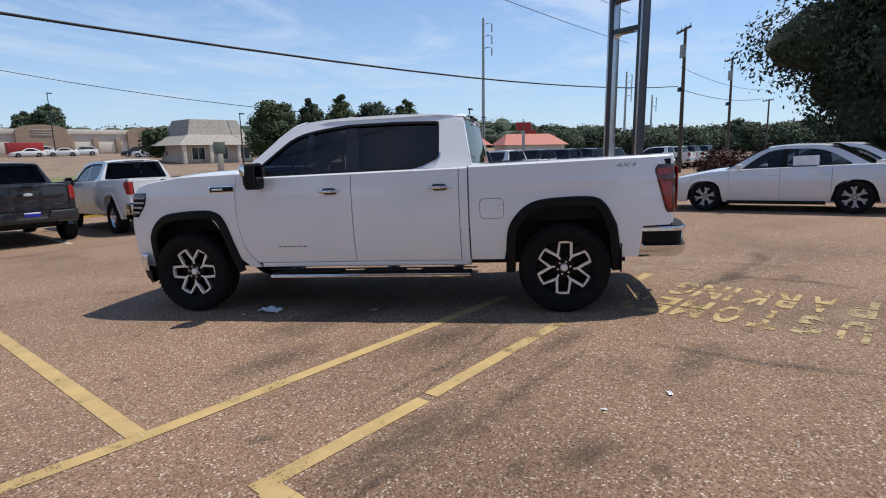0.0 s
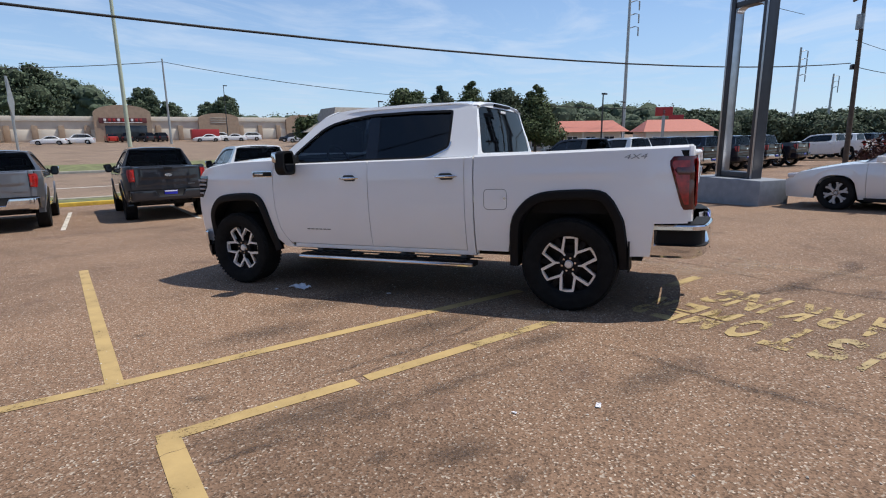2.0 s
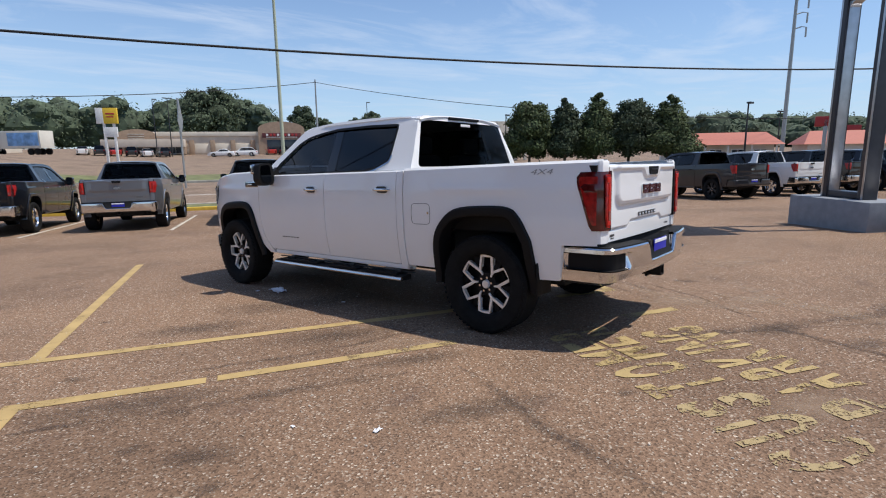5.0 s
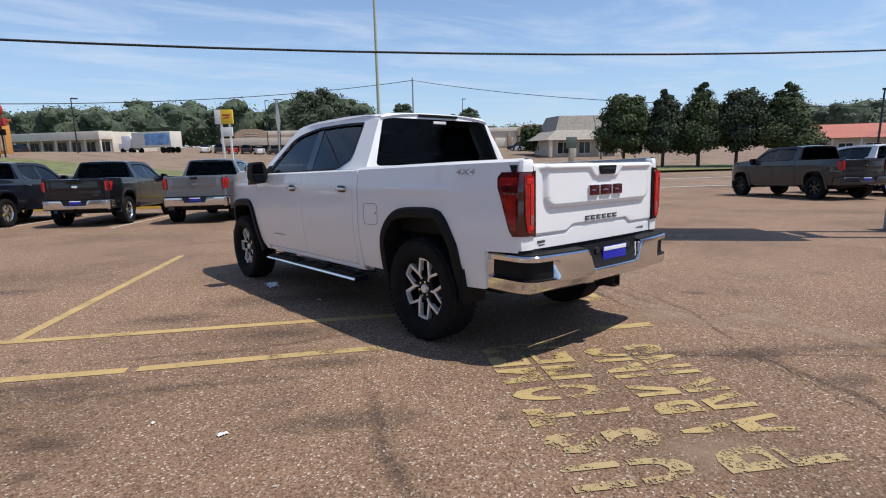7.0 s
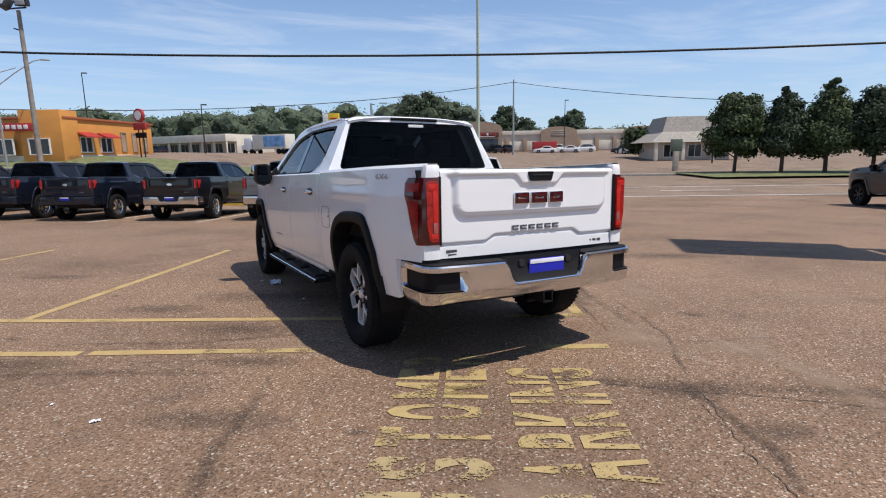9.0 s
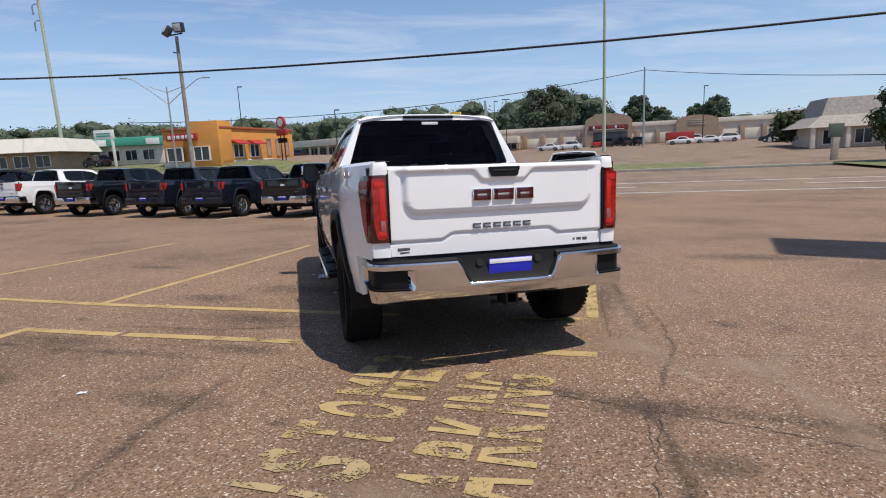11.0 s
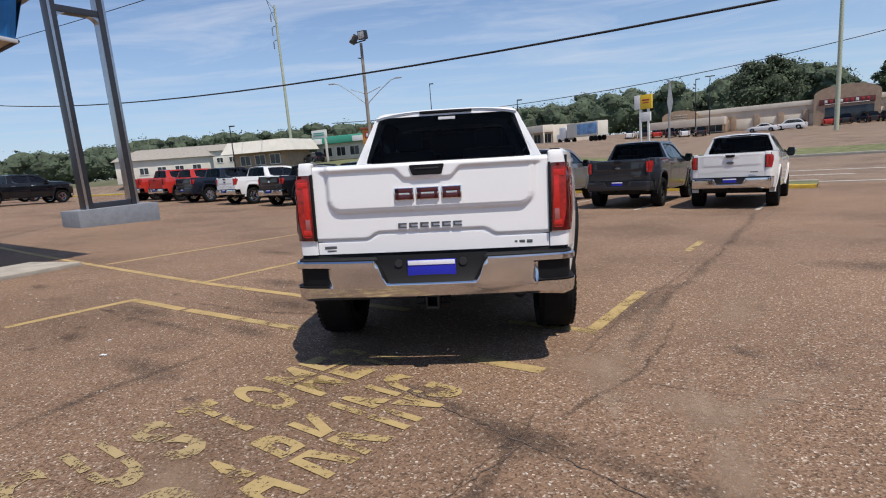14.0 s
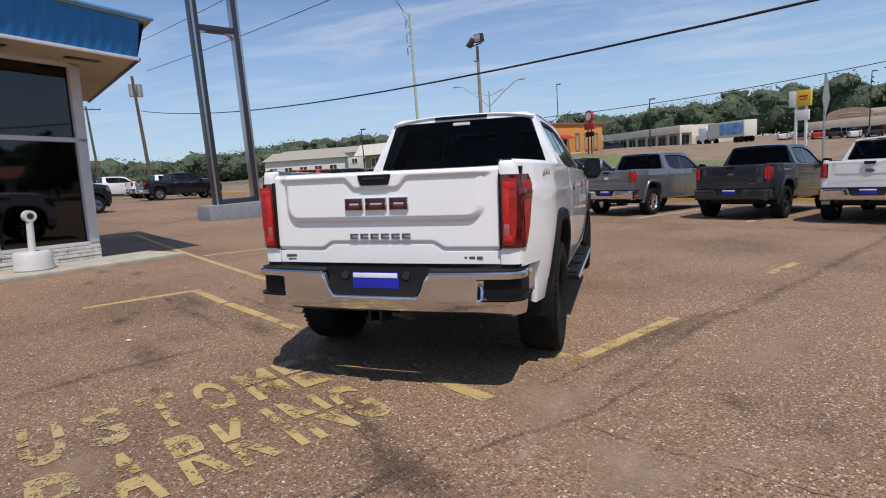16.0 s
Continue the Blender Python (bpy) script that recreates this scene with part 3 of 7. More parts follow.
def ring(name, outer, inner, c, place, depth, mat, parent, glass=None, glass_name="window", inset=0.018):
    """A frame round an opening, with returns, and its pane."""
    o, i = framed(outer, inner, c)
    bm = bmesh.new()
    rows = [[place(p.x, p.y, -depth) for p in o], [place(p.x, p.y, 0) for p in o], [place(p.x, p.y, 0.0) for p in i], [place(p.x, p.y, -depth) for p in i]]
    sheet(bm, rows, True)
    ob = part(name, bm, mat, parent, smooth=40)
    if glass:
        bm = bmesh.new()
        cc = sum(inner, Vector((0, 0))) / len(inner)
        ctr = bm.verts.new(place(cc.x, cc.y, -inset))
        vs = [bm.verts.new(place(p.x, p.y, -inset)) for p in inner]
        for k in range(len(vs)):
            bm.faces.new((ctr, vs[k - 1], vs[k]))
        g = part(glass_name, bm, glass, parent)
        g.visible_shadow = True
    return ob


def tail_light(parent, sgn, lens, core, low=0.885):
    """Wrap-round tail lamp, narrower towards its foot."""
    bm = bmesh.new()
    rows = []
    for k in range(13):
        t = k / 12
        z = low + (1.305 - low) * t
        side = lin(t, (0, -2.765), (0.08, -2.745), (0.85, -2.655), (0.95, -2.655), (1, -2.68))
        row = []
        for q in (0.0, 0.35, 0.7, 1.0):
            y = side + (-2.805 - side) * q
            row.append((sgn * (body_x(y, z) + (0.010 if 0 < q else 0.001)), y, z))
        bx = body_x(-2.805, z)
        row += [(sgn * (bx - 0.008), -2.832, z), (sgn * (bx - 0.040), -2.846, z), (sgn * 0.80, -2.852, z), (sgn * 0.758, -2.852, z), (sgn * 0.754, -2.79, z)]
        rows.append(row)
    sheet(bm, rows)
    for r in (rows[0], rows[-1]):
        bm.faces.new([bm.verts.new(p) for p in r])
    lamp = part("tail_light", bm, lens, parent, smooth=35)
    up = lambda f: low + (1.305 - low) * f
    bm = bmesh.new()  # red field of the rear face inside the smoked rim
    prism(bm, rounded([(0.766, up(0.05)), (0.826, up(0.05)), (0.846, up(0.3)), (0.850, up(0.95)), (0.766, up(0.95))], 0.02, 3), lambda u, v, w: (sgn * u, -2.847 - w, v), 0.010)
    part("red_field", bm, core, lamp)
    for z0, z1, x0, x1 in ((up(0.81), up(0.90), 0.772, 0.838), (up(0.33), up(0.83), 0.772, 0.806), (up(0.09), up(0.17), 0.772, 0.820)):
        bm = bmesh.new()
        box(bm, (sgn * (x0 + x1) / 2, -2.858, (z0 + z1) / 2), (x1 - x0, 0.006, z1 - z0), 0.002)
        part("light_guide", bm, REDBRIGHT, lamp)
    bm = bmesh.new()  # red field of the side face
    rows = []
    for f in (0.10, 0.3, 0.6, 0.85, 0.92):
        z = up(f)
        ya = lin(f, (0, -2.765), (0.08, -2.745), (0.85, -2.655), (0.95, -2.655)) - (0.016 if 0.1 < f < 0.92 else 0.024)
        yb = -2.800
        rows.append([(sgn * (body_x(y, z) + o), y, z) for y, o in ((ya, 0.008), (ya - 0.004, 0.0135), ((ya + yb) / 2, 0.0145), (yb, 0.0140))])
    sheet(bm, rows)
    part("side_reflector", bm, core, lamp)
    bm = bmesh.new()
    box(bm, (sgn * 0.789, -2.859, up(0.25)), (0.032, 0.008, 0.070 * (1.305 - low) / 0.42), 0.004)
    part("reversing_lens", bm, PINKLENS, lamp)
    bm = bmesh.new()  # dark surround between lamp and gate
    box(bm, (sgn * 0.749, -2.822, (low + 1.305) / 2), (0.012, 0.06, 1.315 - low), 0.002)
    part("lamp_surround", bm, BLACKPL, lamp)
    return lamp


def gate_depth(x, z):
    """Relief of the tailgate: a raised upper field, a handle dip, a lower step."""
    ax = abs(x)
    corner = 0.10 - math.hypot(max(0, ax - 0.56), max(0, 1.145 - z)) if ax > 0.56 and z < 1.145 else 1.0
    inner = min(0.66 - ax, z - 1.045, corner)
    d = 0.022 * sstep(0.0, 0.022, inner)
    d += 0.006 * sstep(0.030, 0.034, inner)
    brow = 1.322 - 0.062 * sstep(0.215, 0.135, ax)
    d += 0.016 * sstep(brow - 0.016, brow + 0.004, z) * sstep(0.71, 0.66, ax)
    ledge = 0.880 + 0.040 * sstep(0.42, 0.33, ax)
    d -= 0.018 * sstep(ledge + 0.016, ledge - 0.008, z)
    d += 0.006 * sstep(ledge - 0.008, ledge - 0.012, z)
    return d


def pickup(name, body, label, wheels, bumper=CHROME, lens=REDDARK, core=RED, side_glass=GLASS, rear_glass=REARGLASS, detail=True, handle=CHROME, trim=CHROME, flares=BLACKPL, plate=True, group="", low=0.885, relief=1.0):
    """A crew-cab pickup facing +y, rear axle at -1.875, tyres on z = 0."""
    T = empty(name)
    tagged(T, label, "pickup truck", group)
    step = 0.03 if detail else 0.07
    for sgn in (-1, 1):
        side_panel("bed_side", -2.80, -1.035, body, T, sgn, 0.50, step, True)
        side_panel("cab_corner", -1.022, -0.945, body, T, sgn, 0.47, step)
        side_panel("rear_door", -0.938, 0.085, body, T, sgn, 0.50, step)
        side_panel("front_door", 0.093, lambda z: door_edge(z) - 0.004, body, T, sgn, 0.50, step)
        side_panel("front_fender", lambda z: door_edge(z) + 0.004, 2.62, body, T, sgn, 0.45, step)
        for yc in (-1.875, 1.875):
            flare(T, yc, sgn, flares)
        # rocker below the doors
        bm = bmesh.new()
        prof = rounded([(0.945, 0.495), (0.945, 0.452), (0.90, 0.440), (0.86, 0.445), (0.86, 0.495)], 0.008, 2)
        sheet(bm, [[(sgn * (p.x + (0.0 if 0 < i < 3 else -0.02)), y, p.y) for p in prof] for i, y in enumerate((1.10, 1.08, -1.0, -1.02))], True)
        part("rocker", bm, body, T)
        # glasshouse side
        outer = [Vector(p) for p in ((1.32, 1.36), (1.235, 1.425), (1.147, 1.503), (1.01, 1.612), (0.874, 1.727), (0.80, 1.779), (0.734, 1.815), (0.66, 1.843), (0.57, 1.863), (0.45, 1.876), (0.25, 1.886), (-0.30, 1.888), (-0.70, 1.872), (-0.86, 1.855), (-0.925, 1.825), (-0.985, 1.70), (-1.022, 1.54), (-1.05, 1.36))]
        inner = [Vector(p) for p in ((1.085, 1.352), (1.09, 1.40), (1.045, 1.464), (0.912, 1.575), (0.84, 1.634), (0.775, 1.684), (0.705, 1.720), (0.632, 1.747), (0.53, 1.769), (0.427, 1.785), (0.30, 1.800), (0.163, 1.812), (-0.299, 1.813), (-0.70, 1.798), (-0.728, 1.792), (-0.734, 1.76), (-0.744, 1.502), (-0.742, 1.47), (-0.730, 1.448), (-0.656, 1.411), (-0.59, 1.386), (-0.523, 1.368), (-0.43, 1.357), (-0.331, 1.353), (0.231, 1.347), (0.817, 1.342))]
        place = lambda u, v, w, s=sgn: (s * (glasshouse_x(v) + w), u, v)
        ring("window_frame", outer, inner, (0.1, 1.58), place, 0.06, body, T, side_glass, "side_window")
        # dark surround just inside the frame and bright strip outside it
        c = Vector((0.1, 1.58))
        for nm, mat_, d0, d1, w in (("window_seal", BLACKPL, -0.020, 0.004, 0.002), ("window_trim", trim, 0.006, 0.022, 0.009)):
            bm = bmesh.new()
            rows = []
            for i, p in enumerate(inner):
                t = (inner[(i + 1) % len(inner)] - inner[i - 1]).normalized()
                nrm = Vector((t.y, -t.x))
                if nrm.dot(p - c) < 0:
                    nrm = -nrm
                if nm == "window_trim" and 1.39 < p.y and p.x > -0.70:
                    continue
                if nm == "window_trim" and p.x < -0.70 and p.y > 1.75:
                    continue
                a, b = p + nrm * d0, p + nrm * d1
                rows.append([place(a.x, a.y, 0.0), place(a.x, a.y, w), place(b.x, b.y, w), place(b.x, b.y, 0.0)])
            if nm == "window_seal":
                rows.append(rows[0])
            else:
                rows = rows[1:] + rows[:1] if inner[0].y < 1.36 else rows
            sheet(bm, rows)
            part(nm, bm, mat_, T)
        bm = bmesh.new()  # darker pane in the rear door
        prism(bm, [(0.13, 1.35), (0.19, 1.805), (-0.70, 1.79), (-0.735, 1.70), (-0.74, 1.48), (-0.52, 1.375)], lambda u, v, w, s=sgn: (s * (glasshouse_x(v) - 0.045 + w), u, v), 0.004)
        part("privacy_pane", bm, PRIVACY, T)
        bm = bmesh.new()  # dark post between the windows
        prism(bm, [(0.02, 1.352), (0.16, 1.352), (0.20, 1.805), (0.08, 1.808)], lambda u, v, w, s=sgn: (s * (glasshouse_x(v) - 0.017 + w), u, v), 0.004)
        part("door_post", bm, GLOSSBLACK, T)
        # mirror
        bm = bmesh.new()
        prism(bm, rounded([(1.00, 1.24), (1.13, 1.23), (1.18, 1.29), (1.17, 1.475), (1.02, 1.485), (0.985, 1.40)], 0.035, 4), lambda u, v, w, s=sgn: (s * u, 0.965 + w, v), 0.115)
        mir = part("mirror", bm, BLACKPL, T)
        bm = bmesh.new()
        prism(bm, rounded([(1.02, 1.275), (1.12, 1.265), (1.155, 1.31), (1.15, 1.455), (1.04, 1.46)], 0.025, 3), lambda u, v, w, s=sgn: (s * u, 0.957 + w, v), 0.010)
        part("mirror_pane", bm, MIRRORGLASS, mir)
        bm = bmesh.new()
        box(bm, (sgn * 1.115, 1.075, 1.415), (0.17, 0.055, 0.11), 0.025, seg=3)
        part("mirror_cap", bm, trim, mir)
        bm = bmesh.new()
        prism(bm, rounded([(0.90, 1.345), (1.03, 1.255), (1.03, 1.33), (0.91, 1.44)], 0.012, 2), lambda u, v, w, s=sgn: (s * u, 0.985 + w, v), 0.07)
        part("mirror_arm", bm, BLACKPL, mir)
        # handles
        for yh in (0.30, -0.765):
            bm = bmesh.new()
            hx = body_x(yh, 1.18)
            rows = []
            for k in range(13):
                q = k / 6 - 1
                fat = max(0.08, (1 - abs(q) ** 2.6)) ** 0.5
                rows.append([(sgn * (hx + 0.030 - 0.022 * q * q + 0.009 * fat * math.cos(a)), yh + 0.115 * q, 1.185 + 0.014 * fat * math.sin(a)) for a in [math.pi * j / 5 for j in range(10)]])
            sheet(bm, rows, True)
            h = part("door_handle", bm, handle, T)
            if detail:
                # flat dark plate painted for the shade in the handle's scoop
                bm = bmesh.new()
                prism(bm, rounded([(yh - 0.075, 1.155), (yh + 0.06, 1.155), (yh + 0.075, 1.215), (yh - 0.06, 1.215)], 0.025, 4), lambda u, v, w, s=sgn, x0=hx: (s * (x0 - 0.001 + w), u, v), 0.003)
                part("handle_cup", bm, DARKMETAL, h)
        tail_light(T, sgn, lens, core, low)
        # head lamp let into the corner, four bars behind a dark lens
        bm = bmesh.new()
        def skin(y, z, o, s=sgn):
            return (s * (body_x(y, z) + o), y, z)
        rows = []
        for k in range(9):
            z = 0.985 + 0.25 * k / 8
            ya = lin(z, (0.985, 2.50), (1.10, 2.385), (1.19, 2.345), (1.235, 2.345))
            yb = lin(z, (0.985, 2.60), (1.08, 2.585), (1.20, 2.55), (1.235, 2.53))
            rows.append([skin(ya, z, -0.01)] + [skin(ya + (yb - ya) * j / 6, z, 0.004) for j in range(7)] + [skin(yb, z, -0.06)])
        sheet(bm, rows)
        lamp = part("headlight", bm, GLOSSBLACK, T)
        for z in (1.035, 1.085, 1.135, 1.185):
            bm = bmesh.new()
            ya = lin(z, (0.985, 2.50), (1.10, 2.385), (1.19, 2.345)) + 0.015
            sheet(bm, [[skin(y, z + dz, o) for dz, o in ((-0.011, 0.004), (-0.009, 0.010), (0.009, 0.010), (0.011, 0.004))] for y in (ya, (ya + 2.57) / 2, 2.57)])
            part("lamp_bar", bm, CLEAR, lamp)
    # hood and nose
    bm = bmesh.new()
    rows = []
    for y in (1.22, 1.4, 1.7, 2.0, 2.3, 2.45, 2.56, 2.62):
        zt = lin(y, (1.22, 1.44), (1.9, 1.435), (2.3, 1.39), (2.5, 1.32), (2.56, 1.26), (2.62, 1.12))
        w = body_x(y, shoulder(y)) - 0.07
        rows.append([(w * u, y, zt - (zt - shoulder(y) - 0.012) * abs(u) ** 3) for u in [i / 8 - 1 for i in range(17)]])
    sheet(bm, rows)
    part("hood", bm, body, T)
    bm = bmesh.new()
    rows = []
    for z, fy in ((0.42, 2.58), (0.52, 2.64), (0.80, 2.66), (1.0, 2.655), (1.14, 2.615)):
        rows.append([(0.80 * u, fy - 0.10 * abs(u) ** 3, z) for u in [i / 8 - 1 for i in range(17)]])
    sheet(bm, rows)
    part("grille", bm, BLACKPL, T)
    bm = bmesh.new()
    rows = []
    for z, o in ((0.415, -0.02), (0.425, 0.0), (0.50, 0.012), (0.575, 0.012), (0.59, -0.01)):
        row = [(0.84 * u, 2.66 + o - 0.12 * abs(u) ** 3, z) for u in [i / 10 - 1 for i in range(21)]]
        row = [(-0.935 - o, 2.40, z), (-0.905 - o, 2.47, z)] + row + [(0.905 + o, 2.47, z), (0.935 + o, 2.40, z)]
        rows.append(row)
    sheet(bm, rows)
    part("front_bumper", bm, bumper, T)
    bm = bmesh.new()
    rows = []
    for z, o in ((0.28, -0.12), (0.33, -0.03), (0.412, -0.01)):
        row = [(0.84 * u, 2.66 + o - 0.12 * abs(u) ** 3, z) for u in [i / 10 - 1 for i in range(21)]]
        rows.append([(-0.93, 2.38, z), (-0.90 - o / 2, 2.46, z)] + row + [(0.90 + o / 2, 2.46, z), (0.93, 2.38, z)])
    sheet(bm, rows)
    part("air_dam", bm, BLACKPL, T)
    # windscreen, rear window, roof
    o = rounded([(-0.84, 1.40), (0.84, 1.40), (0.655, 1.872), (-0.655, 1.872)], 0.06)
    i = rounded([(-0.77, 1.43), (0.77, 1.43), (0.60, 1.825), (-0.60, 1.825)], 0.08)
    ring("windscreen_frame", o, i, (0, 1.63), lambda u, v, w: (u, lin(v, (1.36, 1.38), (1.431, 1.30), (1.511, 1.215), (1.617, 1.08), (1.734, 0.94), (1.829, 0.80), (1.884, 0.65)) + w - 0.10 * u * u, v), 0.04, body, T, SCREEN, "windscreen", 0.012)
    o = rounded([(-0.875, 1.36), (0.875, 1.36), (0.665, 1.868), (-0.665, 1.868)], [0.02, 0.02, 0.10, 0.10])
    i = rounded([(-0.795, 1.385), (0.795, 1.385), (0.645, 1.825), (-0.645, 1.825)], 0.05)
    rear = lambda u, v, w: (u, -1.072 + (v - 1.37) * 0.20 - w + 0.035 * u * u, v)
    ring("rear_window_frame", o, i, (0, 1.6), rear, 0.05, body, T, rear_glass, "rear_window", 0.002)
    bm = bmesh.new()
    rows = []
    for y in [0.66 - 1.63 * k / 18 for k in range(19)]:
        e = 0.040 * sstep(0.30, 0.66, y) + 0.026 * sstep(-0.72, -0.97, y)
        rows.append([(0.672 * u, y, 1.908 - e - 0.050 * abs(u) ** 3.2) for u in [k / 9 - 1 for k in range(19)]])
    rows.append([(x * 0.995, -0.984, z - 0.010) for x, y, z in rows[-1]])
    rows.append([(x, -0.975, z - 0.032) for x, y, z in rows[-2]])
    sheet(bm, rows)
    part("roof", bm, body, T, smooth=50)
    # brake lamp on the roof's end
    bm = bmesh.new()
    box(bm, (0.0, -0.972, 1.856), (0.50, 0.05, 0.026), 0.010)
    part("high_brake_light", bm, BLACKPL, T)
    # cabin
    bm = bmesh.new()
    box(bm, (0, 0.05, 0.55), (1.7, 2.2, 0.06))
    box(bm, (0, 1.12, 1.22), (1.60, 0.40, 0.32), 0.06)
    part("cabin_floor", bm, CABIN, T)
    for sx in (-0.40, 0.40):
        for sy, lab in ((0.15, 0), (-0.72, 1)):
            bm = bmesh.new()
            box(bm, (sx, sy, 1.15), (0.52, 0.16, 0.72), 0.06, m=None)
            box(bm, (sx, sy - 0.02, 1.60), (0.27, 0.10, 0.18), 0.04)
            box(bm, (sx, sy + 0.28, 0.85), (0.52, 0.55, 0.16), 0.05)
            part("car_seat", bm, CABIN, T)
    if detail:
        bm = bmesh.new()
        lathe(bm, [(0.185 + 0.014 * math.cos(a), 0.014 * math.sin(a)) for a in [2 * math.pi * k / 8 for k in range(9)]], 28, "z", pose(-0.40, 0.82, 1.36, 65))
        part("steering_wheel", bm, CABIN, T)
    # bed inside and rail caps
    bm = bmesh.new()
    box(bm, (0, -1.92, 0.86), (1.72, 1.74, 0.04))
    for sx in (-1, 1):
        box(bm, (sx * 0.84, -1.92, 1.10), (0.05, 1.74, 0.50))
    box(bm, (0, -1.07, 1.10), (1.70, 0.05, 0.50))
    part("bed_liner", bm, BLACKPL, T)
    for sx in (-1, 1):
        bm = bmesh.new()
        rows = []
        for y in [-1.04 - 1.78 * k / 12 for k in range(13)]:
            zt = shoulder(y) + 0.014
            w = body_x(y, shoulder(y))
            rows.append([(sx * (w - 0.085), y, zt - 0.04), (sx * (w - 0.08), y, zt + 0.006), (sx * (w - 0.02), y, zt + 0.006), (sx * (w - 0.012), y, zt - 0.003)])
        sheet(bm, rows)
        part("rail_cap", bm, body if detail else BLACKPL, T)
    # corner posts beside the gate
    for sx in (-1, 1):
        bm = bmesh.new()
        rows = []
        for z in [0.79, 0.86, 0.90, 1.0, 1.15, 1.28, 1.335, 1.372]:
            w = body_x(-2.80, z)
            rows.append([(sx * w, -2.80, z), (sx * (w - 0.012), -2.822, z), (sx * (w - 0.05), -2.834, z), (sx * 0.76, -2.837, z), (sx * 0.7455, -2.833, z), (sx * 0.7455, -2.78, z)])
        rows.append([(p[0] + (sx * 0.83 - p[0]) * 0.12, p[1] + 0.008, 1.383) for p in rows[-1]])
        rows.append([(sx * 0.83, -2.79, 1.386) for p in rows[-1]])
        sheet(bm, rows)
        part("rear_corner", bm, body, T)
    # tailgate
    bm = bmesh.new()
    nx, nz = (128, 96) if detail else (36, 24)
    rows = []
    for k in range(nz + 1):
        z = 0.79 + (1.352 - 0.79) * k / nz
        lip = 0.012 * sstep(1.335, 1.352, z)
        rows.append([(0.742 * u, -2.855 - relief * gate_depth(0.742 * u, z) + lip + 0.020 * u * u, z) for u in [2 * i / nx - 1 for i in range(nx + 1)]])
    rows.append([(x, -2.79, 1.358) for x, y, z in rows[-1]])
    sheet(bm, rows)
    gate = part("tailgate", bm, body, T, smooth=50)
    bm = bmesh.new()
    prism(bm, rounded([(-0.110, 1.335), (0.110, 1.335), (0.090, 1.272), (-0.090, 1.272)], 0.012, 3), lambda u, v, w: (u, -2.882 - w, v), 0.026)
    part("gate_handle", bm, BLACKPL, gate)
    # rear bumper: bright bar with corner steps and a dark middle
    def bumper_pt(t, o, z):
        """Along the bar: t in metres from its middle, o inwards."""
        s, a = (1 if t >= 0 else -1), abs(t)
        if a <= 0.77:
            p, nrm = Vector((a, -3.005 + 0.06 * (a / 0.77) ** 2.5)), Vector((0.0, 1.0))
        elif a <= 0.97:
            q = (a - 0.77) / 0.20
            ang = q * math.pi / 2
            p = Vector((0.77 + 0.125 * math.sin(ang), -2.945 + 0.125 * (1 - math.cos(ang))))
            nrm = Vector((-math.sin(ang), math.cos(ang)))
        else:
            p, nrm = Vector((0.895, -2.82 + (a - 0.97))), Vector((-1.0, 0.0))
        q = p + nrm * o
        return (s * q.x, q.y, z)

    bm = bmesh.new()
    rows = []
    for k in range(101):
        t = -1.26 + 2.52 * k / 100
        a = abs(t)
        drop = 0.140 * sstep(0.35, 0.275, a)
        top = 0.760 - drop
        sag = 0.022 * sstep(0.60, 1.0, a)
        pocket = sstep(0.645, 0.668, a) * sstep(1.235, 1.20, a) if detail else 0.0
        row = []
        for z, o in ((top - 0.02, 0.10), (top, 0.045), (top, 0.010), (top - 0.010, 0.0), (min(0.722, top - 0.014), -0.001), (min(0.712, top - 0.018), -0.0012 + 0.051 * pocket), (min(0.61, top - 0.022), 0.0005 + 0.06 * pocket), (min(0.592, top - 0.026), 0.001), (0.566 - sag, 0.004), (0.532 - sag, 0.012), (0.506 - sag, 0.06)):
            row.append(bumper_pt(t, o, z))
        rows.append(row)
    sheet(bm, rows)
    bp = part("rear_bumper", bm, bumper, T, smooth=40)
    for sx in (-1, 1):
        if detail:
            bm = bmesh.new()  # dark step in the corner pocket
            o = rounded([(0.665, 0.600), (1.20, 0.600), (1.20, 0.716), (0.655, 0.716)], 0.02)
            n = 24
            rows = []
            for k in range(n + 1):
                a = 0.652 + (1.205 - 0.652) * k / n
                rows.append([bumper_pt(sx * a, off, z) for z, off in ((0.598, 0.002), (0.602, 0.030), (0.712, 0.030), (0.718, 0.002))])
            sheet(bm, rows)
            part("corner_step", bm, BLACKPL, bp)
        bm = bmesh.new()
        rows = []
        for k in range(25):
            a = 0.33 + (1.20 - 0.33) * k / 24
            rows.append([bumper_pt(sx * a, off, z) for z, off in ((0.755, 0.018), (0.767, 0.022), (0.769, 0.13), (0.74, 0.14))])
        sheet(bm, rows)
        part("step_pad", bm, BLACKPL, bp)
    bm = bmesh.new()
    rows = []
    for z, o in ((0.785, 0.065), (0.74, 0.055), (0.650, 0.030), (0.617, 0.006)):
        rows.append([bumper_pt((0.350 - 0.085 * (0.785 - z) / 0.16) * (k / 12 - 1), o, z) for k in range(25)])
    sheet(bm, rows)
    part("plate_pocket", bm, BLACKPL, bp)
    if detail:
        for sx in (-1, 1):
            bm = bmesh.new()
            rod(bm, (sx * 0.20, -2.93, 0.735), (sx * 0.20, -2.965, 0.735), 0.024, seg=14)
            part("plate_lamp", bm, DARKMETAL, bp)
